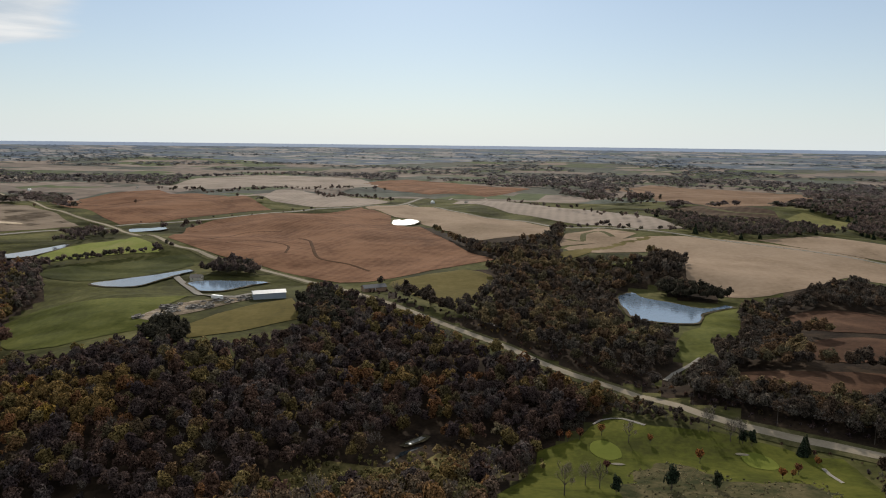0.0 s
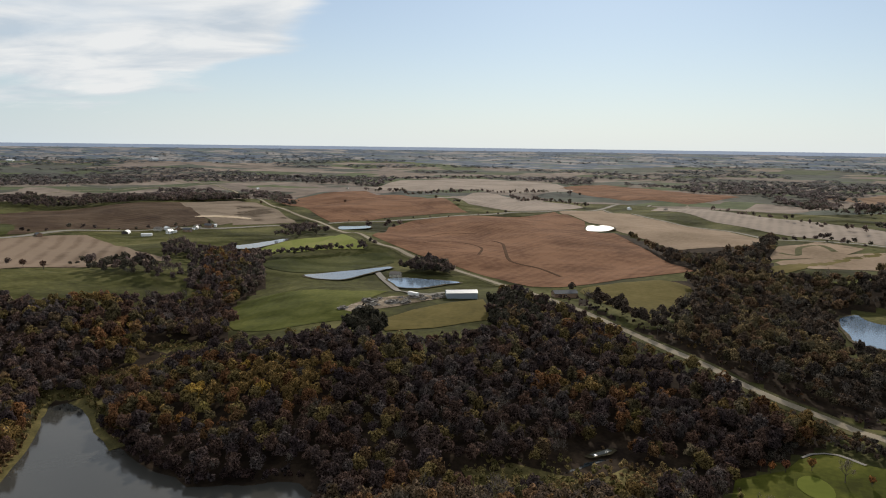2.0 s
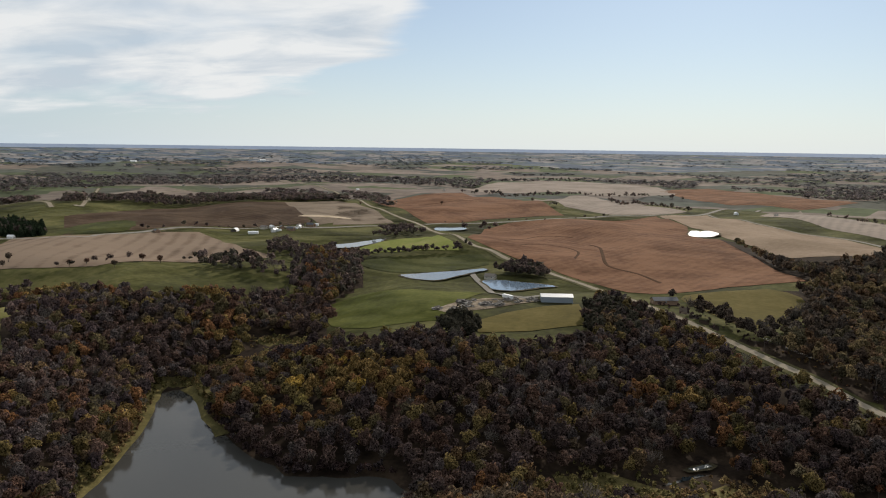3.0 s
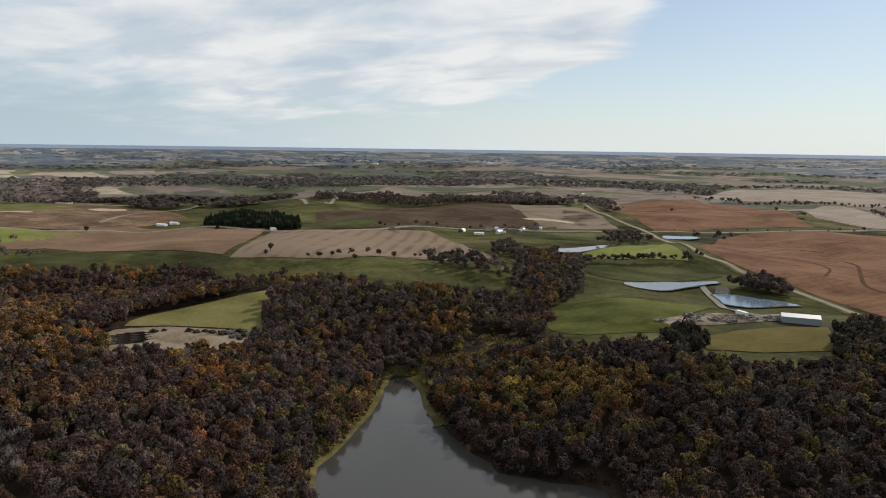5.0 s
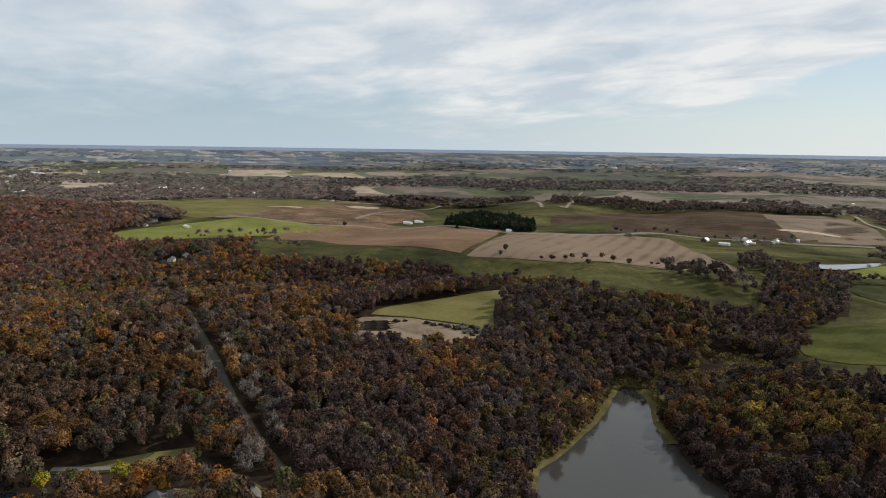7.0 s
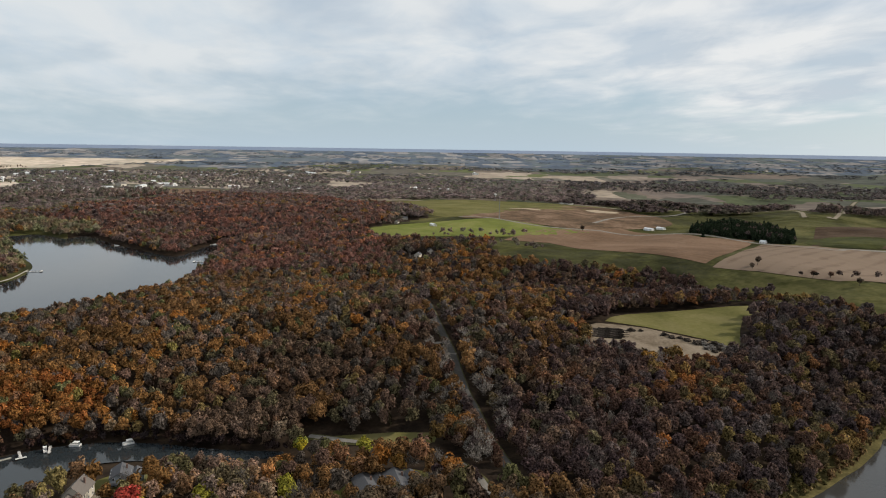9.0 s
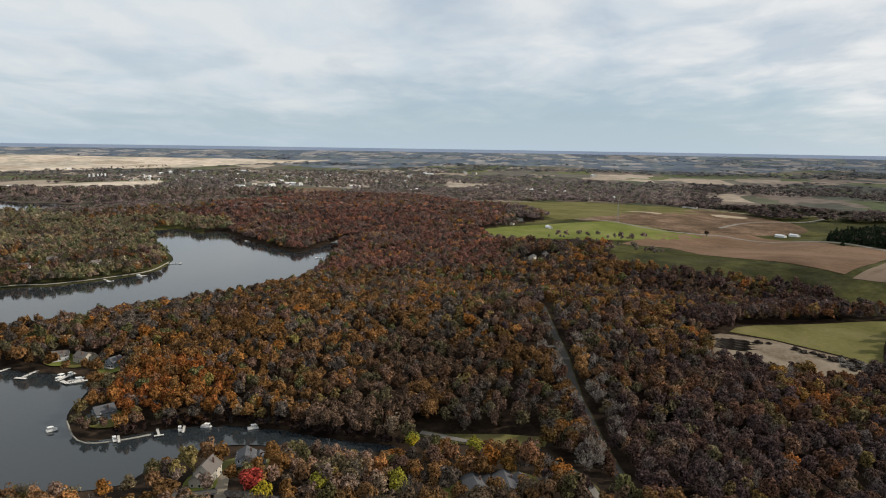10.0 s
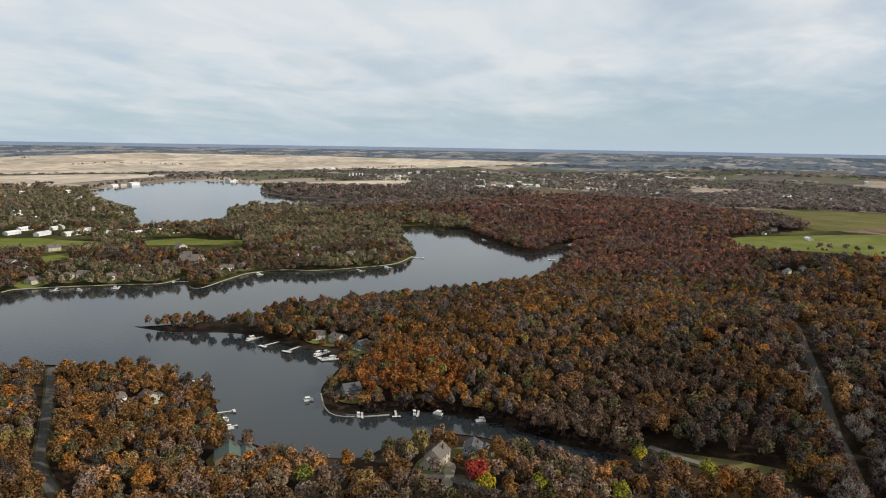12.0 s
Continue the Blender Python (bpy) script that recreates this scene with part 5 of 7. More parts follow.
def planted(name, px, py, size, kinds, tints, label, category="woodland", flat=1.0, fixed=None, even=0.0):
    """Many trees joined into one wood. Crown detail follows the distance from the hovering point's plan centre."""
    vs, ns, cols = [], [], []
    r = np.hypot(px, py)
    z = height(px, py)
    for k in range(len(px)):
        d = r[k]
        clusters = fixed or next(c for lim, c in DETAIL if d < lim)
        pool = LOD[kinds[k], clusters]
        q, nq = pool[int(rng.integers(len(pool)))]
        a = rng.random() * 2 * np.pi
        ca, sa, s = np.cos(a), np.sin(a), size[k]
        tall = s * (1.0 + 0.34 * rng.random()) * flat
        w, m = np.empty_like(q), np.empty_like(nq)
        w[..., 0] = (q[..., 0] * ca - q[..., 1] * sa) * s + px[k]
        w[..., 1] = (q[..., 0] * sa + q[..., 1] * ca) * s + py[k]
        foot = 0.72 * s * flat if kinds[k] != "spruce" else 0
        w[..., 2] = q[..., 2] * tall + z[k] + foot
        m[..., 0] = nq[..., 0] * ca - nq[..., 1] * sa
        m[..., 1] = nq[..., 0] * sa + nq[..., 1] * ca
        m[..., 2] = nq[..., 2]
        m = m * (1 - even) + np.array([0, 0, even])
        vs.append(w.reshape(-1, 3))
        ns.append(m.reshape(-1, 3))
        cols.append(np.repeat(tints[k][None], len(q) * 3, 0))
    me = leafy(name, np.concatenate(vs), np.concatenate(ns))
    c = np.concatenate(cols).astype(np.float32)
    col = me.color_attributes.new("tint", "FLOAT_COLOR", "POINT")
    col.data.foreach_set("color", np.concatenate([c, np.ones((len(c), 1), np.float32)], 1).ravel())
    me.materials.append(LEAVES)
    return tagged(new(name, me), label, category, kind="stuff")


def tints_for(px, py, palette):
    """Hues in drifts: neighbours are often alike."""
    drift = 0.62 * value_noise(px, py, 34, 11) + 0.38 * value_noise(px, py, 12, 12) + 0.30 * (rng.random(len(px)) - 0.5)
    pick = np.clip((np.clip((drift - 0.18) / 0.62, 0, 0.999) * len(palette)).astype(int), 0, len(palette) - 1)
    return palette[pick] * (0.74 + 0.52 * rng.random(len(px)))[:, None]


NEAR_X, NEAR_Y = [], []


def wood(name, outline, gap, palette_at, label, bare=0.12, size=3.6, spruce=0.0, near_limit=0.0, clear_view=True):
    o = np.array(outline)
    px, py = lattice(o[:, 0].min(), o[:, 0].max(), o[:, 1].min(), o[:, 1].max(), gap)
    keep = inside(px, py, outline)
    px, py = px[keep], py[keep]
    r = np.hypot(px, py)
    # distant stands are drawn with fewer, broader crowns
    keep = (r > 182) & (rng.random(len(px)) < np.clip(1.0 - (r - 700) / 1600, 0.45, 1))
    px, py = px[keep], py[keep]
    keep = free_of(px, py, clear_view=clear_view)
    along = np.degrees(np.arctan2(-px, py))
    keep &= ~((along > 106) & (np.hypot(px, py) > 600) & (rng.random(len(px)) < 0.30))
    px, py = px[keep], py[keep]
    if near_limit:
        close = np.hypot(px, py) < near_limit
        NEAR_X.extend(px[close].tolist()), NEAR_Y.extend(py[close].tolist())
        px, py = px[~close], py[~close]
    s = size * (0.66 + 0.46 * rng.random(len(px)) + 0.26 * value_noise(px, py, 28, 41)) * np.clip(1 + (np.hypot(px, py) - 700) / 4000, 1, 1.15)
    kinds = np.where(rng.random(len(px)) < bare, "bare", "oak").astype(object)
    kinds[rng.random(len(px)) < spruce] = "spruce"
    t = palette_at(px, py)
    t[kinds == "bare"] = GREYISH[0] * np.where(np.degrees(np.arctan2(-px, py)) < 60, 0.34, 0.6)[kinds == "bare"][:, None]
    t[kinds == "spruce"] = FIR[0]
    if len(px):
        planted(name, px, py, s, kinds, t, label)
    return len(px)


def great_palette(px, py):
    along = np.degrees(np.arctan2(-px, py))
    r = np.hypot(px, py)
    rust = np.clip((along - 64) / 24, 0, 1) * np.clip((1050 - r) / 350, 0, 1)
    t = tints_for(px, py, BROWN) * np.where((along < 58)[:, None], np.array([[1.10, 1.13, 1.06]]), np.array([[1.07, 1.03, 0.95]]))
    # brighter away from the sun: the backlight is put into the tints
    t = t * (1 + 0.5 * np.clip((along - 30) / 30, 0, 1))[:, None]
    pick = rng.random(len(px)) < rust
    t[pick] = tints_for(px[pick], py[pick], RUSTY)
    yard = (along > 92) & (rng.random(len(px)) < np.clip((300 - r) / 50, 0, 1) * np.clip((along - 90) / 8, 0, 1))
    t[yard] = tints_for(px[yard], py[yard], YARD)
    amber = (along > 102) & (r < 420) & (rng.random(len(px)) < 0.30)
    t[amber] = np.array([0.235, 0.126, 0.046]) * (0.6 + 0.6 * rng.random((amber.sum(), 1)))
    # tints within these bearings and distances are scaled darker
    dull = (along > 74) & (along < 93) & (r < 350)
    t[dull] = t[dull] * 0.76
    duller = (along > 58) & (along < 80) & (r > 350) & (r < 700)
    t[duller] = t[duller] * 0.93
    settled = (along + 14 * (value_noise(px, py, 60, 51) - 0.5) > 107) & (r > 600)
    red = (along > 84) & (r > 620) & (rng.random(len(px)) < 0.75)
    t[red] = tints_for(px[red], py[red], RED)
    far = (r > 900) & (along < 84)
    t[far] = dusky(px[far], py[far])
    t[settled] = tints_for(px[settled], py[settled], SETTLED)
    tawny = settled & (value_noise(px, py, 40, 17) > np.where(r < 740, 0.36, 0.58))
    t[tawny] = tints_for(px[tawny], py[tawny], RUSTY)
    gold = ~settled & (value_noise(px, py, 26, 3) > np.where(along < 58, 0.42, 0.64)) & (rng.random(len(px)) < np.where(along < 58, 0.26, 0.4))
    north = gold & (along < 58) & (rng.random(len(px)) < 0.6)
    t[gold] = t[gold] * np.where((along > 55)[:, None], np.array([[1.5, 1.3, 0.95]]), np.array([[1.6, 1.6, 1.05]]))[gold]
    t[north] = np.array([0.120, 0.090, 0.036]) * (0.6 + 0.6 * rng.random((north.sum(), 1)))
    grove = inside(px, py, PLAN["orange_grove"]) & (rng.random(len(px)) < 0.8)
    t[grove] = np.array([0.26, 0.118, 0.036]) * (0.6 + 0.6 * rng.random((grove.sum(), 1))) * np.array([1.0, 0.85, 0.9]) ** rng.integers(0, 2, (grove.sum(), 1))
    drift = (along > 70) & (r < 620) & (value_noise(px, py, 30, 31) > 0.62) & (rng.random(len(px)) < 0.5)
    t[drift] = np.array([0.17, 0.095, 0.040]) * (0.6 + 0.7 * rng.random((drift.sum(), 1)))
    return t


def backlit(px, py, tints, k):
    """Puts the shade of backlit stands, on the sun's side, into their tints."""
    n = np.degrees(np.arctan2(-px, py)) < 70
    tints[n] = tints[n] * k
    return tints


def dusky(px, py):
    return backlit(px, py, tints_for(px, py, DUSKY), 0.52)


def brownish(px, py):
    t = tints_for(px, py, BROWN)
    t = t * 0.6 + t.mean(1)[:, None] * 0.4
    return t * np.array([1.16, 1.14, 0.92])


COUNT = {}
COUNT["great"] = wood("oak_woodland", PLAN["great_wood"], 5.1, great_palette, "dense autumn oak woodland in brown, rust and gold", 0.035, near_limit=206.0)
COUNT["ravine"] = wood("ravine_woodland", PLAN["ravine_wood"], 5.8, brownish, "brown autumn woodland filling a ravine", 0.04)
COUNT["shore"] = wood("shore_trees", PLAN["shore_wood"], 10, lambda a, b: tints_for(a, b, SETTLED), "mixed autumn trees among lake houses", 0.08, 4.0)
COUNT["cape"] = wood("cape_woodland", PLAN["cape_wood"], 11, dusky, "dark wooded cape in the far basin", 0.05, 5.0)
COUNT["bench"] = wood("bench_woodland", PLAN["bench_wood"], 5.0, brownish, "brown leafless woodland among brushy fields", 0.07)
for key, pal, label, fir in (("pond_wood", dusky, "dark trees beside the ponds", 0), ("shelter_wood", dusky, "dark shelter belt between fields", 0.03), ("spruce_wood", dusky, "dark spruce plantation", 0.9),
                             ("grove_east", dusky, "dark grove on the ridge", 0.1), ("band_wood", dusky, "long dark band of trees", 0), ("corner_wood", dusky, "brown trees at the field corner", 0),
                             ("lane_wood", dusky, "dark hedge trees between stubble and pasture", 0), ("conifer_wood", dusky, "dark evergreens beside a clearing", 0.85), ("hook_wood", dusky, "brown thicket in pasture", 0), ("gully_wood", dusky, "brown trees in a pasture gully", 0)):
    COUNT[key] = wood(key.replace("_wood", "_stand") if key != "grove_east" else "east_grove", PLAN[key], 4.6 if key == "spruce_wood" else 6.4, pal, label, 0.1, 3.3, fir, clear_view=key != "corner_wood")


for key, label in (("clump_wood", "dark evergreen clump at the pasture corner"), ("verge_wood", "dark grove beside the county road"), ("dam_wood", "dark evergreens on the pond bank")):
    COUNT[key] = wood(key.replace("_wood", "_grove"), PLAN[key], 4.4, lambda a, b: np.array([[0.034, 0.031, 0.022]]) * (0.7 + 0.7 * rng.random((len(a), 1))), label, 0.0, 4.6 if key == "clump_wood" else 3.6, clear_view=False)
COUNT["point"] = wood("point_trees", PLAN["point_wood"], 9.0, lambda a, b: tints_for(a, b, SETTLED) * 1.1, "yellowing trees round houses on a lake point", 0.05, 4.4, clear_view=False)
COUNT["thicket"] = wood("roadside_thicket", PLAN["road_thicket"], 2.8, brownish, "dark brown thicket between road and golf course", 0.2, 1.5, clear_view=False)
COUNT["corner"] = wood("golf_corner_woodland", PLAN["golf_corner_wood"], 5.8, brownish, "dark brown trees at the golf course corner", 0.1)
COUNT["thicket_b"] = wood("field_thicket", PLAN["bench_thicket"], 3.8, brownish, "dark brown thicket beyond the county road", 0.2, 3.0)


def belt(line, gap, size, spread):
    pts = curve_through(line, False, gap)
    p = np.array(pts)
    keep = rng.random(len(p)) < 0.85
    p = p[keep] + rng.normal(size=(keep.sum(), 2)) * spread
    s = size * (0.6 + 0.7 * rng.random(len(p)))
    return p[:, 0], p[:, 1], s


bx, by, bs = [], [], []
for key, gap, size, spread in (("B_meadow", 1.8, 2.7, 1.3), ("B_road_pond", 3.0, 3.0, 2.5), ("B_ridge", 6, 3.2, 4), ("B_plain", 6, 4, 9), ("B_plain2", 7, 4, 6), ("B_ochre", 6, 4, 5), ("B_ochre2", 4, 4.5, 9), ("B_grey", 9, 3, 4), ("B_fold", 6, 3, 5),
                               ("B_striped", 10, 2.7, 2), ("B_lane", 6, 4.5, 4), ("B_roadside", 6, 3, 3), ("B_bushes", 22, 2.2, 1.5), ("B_clay", 5, 3.2, 5), ("B_lime", 5, 3, 5),
                               ("B_lime2", 5, 3.2, 6), ("B_ploughed", 14, 3, 2), ("B_inlet_trees", 6, 5.0, 3), ("B_wheat", 14, 3, 9), ("B_wheat_b", 16, 3, 9), ("B_wheat_c", 12, 3.4, 9), ("B_town", 7, 4, 8), ("B_town_b", 7, 4, 9), ("B_crest", 3.2, 3.0, 2), ("B_crest_b", 3.2, 3.8, 3)):
    x, y, s = belt(PLAN[key], gap, size, spread)
    bx.append(x), by.append(y), bs.append(s)
bx, by, bs = (np.concatenate(a) for a in (bx, by, bs))
fx, fy = lattice(-195, -140, 530, 580, 4.4)
ok = inside(fx, fy, PLAN["farm_wood"]) & ~near_line(fx, fy, PLAN["R_county"], 6) & ~inside(fx, fy, SHORES["fish_pond"])
fx, fy = fx[ok], fy[ok]
planted("farm_grove", fx, fy, 3.0 + 1.5 * rng.random(len(fx)), np.array(["oak"] * len(fx), object), dusky(fx, fy) * 0.8, "dark grove between the farm pond and the road", "grove")
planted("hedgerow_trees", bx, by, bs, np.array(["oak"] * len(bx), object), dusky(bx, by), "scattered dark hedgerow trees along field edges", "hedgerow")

def strip_of(line, width, gap, seed):
    g = np.random.default_rng(seed)
    p = np.array(curve_through(line, False, gap))
    k = max(1, int(width / gap))
    p = np.repeat(p, k, 0)
    return p[:, 0] + g.normal(size=len(p)) * width / 2.6, p[:, 1] + g.normal(size=len(p)) * width / 2.6


# trees of the town beyond the lake
ta, td = np.radians(rng.uniform(89, 116, 2600)), rng.uniform(1800, 3050, 2600)
tx, ty = -np.sin(ta) * td, np.cos(ta) * td
ok = free_of(tx, ty, 6, clear_view=False) & (value_noise(tx, ty, 130, 23) > 0.36)
tx, ty = tx[ok], ty[ok]
# tints paled and blued, so that haze lies in the leaf colour
planted("town_trees", tx, ty, 4.2 + 2.6 * rng.random(len(tx)), np.array(["oak"] * len(tx), object), tints_for(tx, ty, DUSKY) * np.array([1.05, 1.15, 1.2]), "grey brown trees among the houses of a small town", flat=0.7, even=0.3)

# pale bare trees along the forest road
lx, ly = strip_of(PLAN["R_forest"][1:6], 30, 3.2, 61)
ok = ~near_line(lx, ly, PLAN["R_forest"], 4.4) & near_line(lx, ly, PLAN["R_forest"], 13) & (rng.random(len(lx)) < 0.55)
lx, ly = lx[ok], ly[ok]
planted("roadside_bare_trees", lx, ly, 2.6 + 1.6 * rng.random(len(lx)), np.array(["bare"] * len(lx), object), GREYISH[rng.integers(0, 2, len(lx))] * (0.7 + 0.5 * rng.random((len(lx), 1))), "pale leafless trees along the forest road")

# woods of the far country
n = 74000
ang = radians(-45) + rng.random(n) * radians(200)
reach = 1150 / (1 - rng.random(n) * 0.965)
px, py = -np.sin(ang) * reach, np.cos(ang) * reach
dense = 0.62 * value_noise(px, py, 420, 5) + 0.16 * value_noise(px, py, 110, 6) + 0.22 * value_noise(px, py, 1500, 8)
keep = dense > np.quantile(dense, 0.50) - 0.03 * (reach < 2600)
px, py, reach, ang = px[keep], py[keep], reach[keep], ang[keep]
r = np.where(reach > RISE, RISE + SPAN * (1 - RISE / reach), reach)
px, py = px * r / reach, py * r / reach
keep = (r < 4480) & free_of(px, py, 8)
px, py, reach, r = px[keep], py[keep], reach[keep], r[keep]
s = (5.2 + 3.6 * rng.random(len(px))) * r / reach * np.clip(reach / 2200, 1, 1.7)
COUNT["far"] = len(px)
mid = r < 2500
oaks = np.array(["oak"] * len(px), object)
# haze painted into the tints: bluer the farther the trees stand
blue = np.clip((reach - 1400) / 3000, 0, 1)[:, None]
shade = dusky(px, py) * np.array([1.08, 1.1, 1.15]) * (1 - blue) + backlit(px, py, tints_for(px, py, HAZY), 0.78) * blue
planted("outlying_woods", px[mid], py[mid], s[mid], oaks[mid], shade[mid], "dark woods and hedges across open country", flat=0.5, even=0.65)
planted("horizon_woods", px[~mid], py[~mid], s[~mid], oaks[~mid], shade[~mid], "woods near the horizon, tinted blue grey for haze", "backdrop", flat=0.22, even=0.9)

# ---- reeds, scrub and small growth ----
STRAW = np.array([(0.150, 0.122, 0.050), (0.120, 0.106, 0.042), (0.185, 0.136, 0.062), (0.150, 0.096, 0.048)])


def growth(name, keys, width, gap, size, palette, label, category, clear_road=False):
    xs, ys = [], []
    for i, key in enumerate(keys):
        x, y = strip_of(PLAN[key], width, gap, i + 40)
        xs.append(x), ys.append(y)
    x, y = np.concatenate(xs), np.concatenate(ys)
    ok = np.ones(len(x), bool)
    for n in SHORES:
        ok &= ~inside(x, y, SHORES[n])
    if clear_road:
        for nm, key, w, _, _ in ROADS:
            ok &= ~near_line(x, y, PLAN[key], w / 2 + 4.5)
        ok &= ~inside(x, y, PLAN["golf_fairway"]) & (np.hypot(x, y) < 470)
        for key in ("russet_field", "far_russet_field", "mown_meadow", "rough_meadow", "west_field", "sand_patch_field"):
            ok &= ~inside(x, y, PLAN[key])
    x, y = x[ok], y[ok]
    s = size * (0.5 + rng.random(len(x)))
    planted(name, x, y, s, np.array(["oak"] * len(x), object), tints_for(x, y, palette), label, category, fixed=20 if clear_road else 50)


growth("shore_reeds", ("S_reeds", "S_reeds_b", "S_valley"), 11, 1.7, 1.0, STRAW, "straw coloured reeds along the inlet bank", "reeds")
growth("shore_brush", ("S_brush", "S_brush_b", "S_brush_c"), 5, 1.6, 1.5, BROWN * 0.8, "dark brush along the wooded bank", "brush")
growth("marsh_reeds", ("S_marsh",), 26, 1.5, 1.0, STRAW, "straw coloured marsh reeds beside dark water", "reeds")
growth("roadside_scrub", ("R_county",), 34, 3.2, 0.85, BROWN, "low brown scrub along the county road", "scrub", True)
for i, key in enumerate(("S_reeds", "S_reeds_b", "S_valley")):
    ribbon("reed_bank", PLAN[key], 13, REEDS, 0.35, seed=i, label="straw coloured grassy bank beside the inlet", category="bank")
ribbon("marsh_bank", PLAN["S_marsh"], 34, REEDS, 0.28, seed=4, label="straw coloured marsh beside dark water", category="bank")
STONE = plain("shore_stone", (0.27, 0.25, 0.21), 0.9, 0, 1.5, 0.3, 0.4)
for i, key in enumerate(("S_bay_a", "S_far_shore", "S_far_shore_b")):
    ribbon("sea_wall", PLAN[key], 1.0, STONE, 0.6, 0.25, 0.3, i, 4, label="pale stone shore wall along the lake", category="shore wall")
for i, (key, w, m) in enumerate((("L_waterway", 2.6, GULLY), ("L_waterway_b", 3.2, GULLY), ("L_terrace", 2.4, GULLY), ("L_contour", 6, SHOULDER), ("L_terrace_b", 4, GULLY), ("L_strip_a", 9, SHOULDER), ("L_strip_b", 9, SHOULDER))):
    ribbon("grass_waterway", PLAN[key], w, m, 0.80, edge_lift=0.6, seed=i + 9, label="dark grassy waterway curving through stubble", category="waterway")

# tufts of the golf rough
o = np.array(PLAN["golf_rough"])
tx, ty = lattice(o[:, 0].min(), o[:, 0].max(), o[:, 1].min(), o[:, 1].max(), 1.9)
ok = inside(tx, ty, PLAN["golf_rough"]) & (value_noise(tx, ty, 6, 21) > 0.35)
tx, ty = tx[ok], ty[ok]
planted("rough_tufts", tx, ty, 0.30 + 0.30 * rng.random(len(tx)), np.array(["oak"] * len(tx), object), tints_for(tx, ty, VERGE) * 1.35, "tall tan grass tufts on the golf rough", "grass", flat=0.7, fixed=12)

# golf details
SAND = earth("bunker_sand", [(0.120, 0.108, 0.080), (0.175, 0.158, 0.125)], 6, 0.8, bump=0.1)


SAND_PATCH = earth("sandy_soil", [(0.28, 0.22, 0.15), (0.42, 0.34, 0.25)], 20, 3, bump=0.1)


def ellipse(x, y, a, b, turn, seed):
    out = []
    for k in range(36):
        u = k * math.tau / 36
        w = 1 + 0.08 * noise.noise(Vector((math.cos(u) * 1.5, math.sin(u) * 1.5, seed)))
        ex, ey = a * w * math.cos(u), b * w * math.sin(u)
        out.append((x + ex * math.cos(turn) - ey * math.sin(turn), y + ex * math.sin(turn) + ey * math.cos(turn)))
    return out


sheet("lawn", ellipse(-340, -163, 8, 6, 0.4, 77), LIME, 0.6, sink=0.05, label="mown green lawn by the bay", category="lawn")
for i, (x, y) in enumerate(PLAN["X_house_lake"] + PLAN["X_house_pen"]):
    sheet("lawn", ellipse(x, y, 15 if i > 11 else 11, 12 if i > 11 else 8, i * 0.7, i + 20), LIME if i % 3 == 0 else OLIVE, 0.60 + 0.004 * i, sink=0.05, label="mown green lawn round a lake house", category="lawn")
for i, (x, y) in enumerate(PLAN["X_sand"]):
    sheet("sand_patch", ragged(ellipse(x, y, 34, 13, 0.6, i + 3), 7, i), SAND_PATCH, 0.75, sink=0.05, label="bare pale sandy patch in a field", category="sand patch")
for i, (x, y) in enumerate(PLAN["X_green"]):
    sheet("putting_green", ellipse(x, y, 5.6, 7.4, 0.25, i), GREEN, 0.72, sink=0.05, label="smooth pale green putting green", category="green")
for i, (x, y) in enumerate(PLAN["X_bunker"]):
    sheet("bunker", ellipse(x, y, 2.6, 0.9, -0.2, i + 5), SAND, 0.80, sink=0.04, label="pale sand bunker beside the green", category="bunker")


# ---- trees that stand alone ----
def part(name, bm, material, parent, label=""):
    me = bpy.data.meshes.new(name)
    bm.to_mesh(me)
    bm.free()
    me.materials.append(material)
    ob = new(name, me)
    ob.parent = parent
    return tagged(ob, label)


def thing(name, label, category, group="", at=None):
    ob = new(name)
    ob.empty_display_size = 0.5
    if at is not None:
        ob.matrix_basis = at
    return tagged(ob, label, category, group)


def tube(bm, a, b, ra, rb, sides=7):
    a, b = Vector(a), Vector(b)
    d = (b - a).normalized()
    s = d.orthogonal().normalized()
    t = d.cross(s)
    rows = [[bm.verts.new(c + (s * math.cos(u) + t * math.sin(u)) * r) for u in (k * math.tau / sides for k in range(sides))] for c, r in ((a, ra), (b, rb))]
    for k in range(sides):
        bm.faces.new((rows[0][k], rows[0][(k + 1) % sides], rows[1][(k + 1) % sides], rows[1][k]))
    bm.faces.new(rows[1])
    bm.faces.new(rows[0][::-1])


def branch(bm, points, radii, sides):
    """A bent tapering limb through the points; gives its rings."""
    rings = []
    for i, p in enumerate(points):
        d = (points[min(i + 1, len(points) - 1)] - points[max(i - 1, 0)]).normalized()
        s = Vector((1, 0, 0)).cross(d) if abs(d.x) < 0.9 else Vector((0, 1, 0)).cross(d)
        s.normalize()
        t = d.cross(s)
        rings.append([bm.verts.new(p + (s * math.cos(k * math.tau / sides) + t * math.sin(k * math.tau / sides)) * radii[i]) for k in range(sides)])
    for r0, r1 in zip(rings, rings[1:]):
        for k in range(sides):
            bm.faces.new((r0[k], r0[(k + 1) % sides], r1[(k + 1) % sides], r1[k]))
    bm.faces.new(rings[-1])
    return rings


def box(bm, x0, x1, y0, y1, z0, z1):
    v = [bm.verts.new(p) for p in ((x0, y0, z0), (x1, y0, z0), (x1, y1, z0), (x0, y1, z0), (x0, y0, z1), (x1, y0, z1), (x1, y1, z1), (x0, y1, z1))]
    for f in ((3, 2, 1, 0), (4, 5, 6, 7), (0, 1, 5, 4), (1, 2, 6, 5), (2, 3, 7, 6), (3, 0, 4, 7)):
        bm.faces.new([v[i] for i in f])


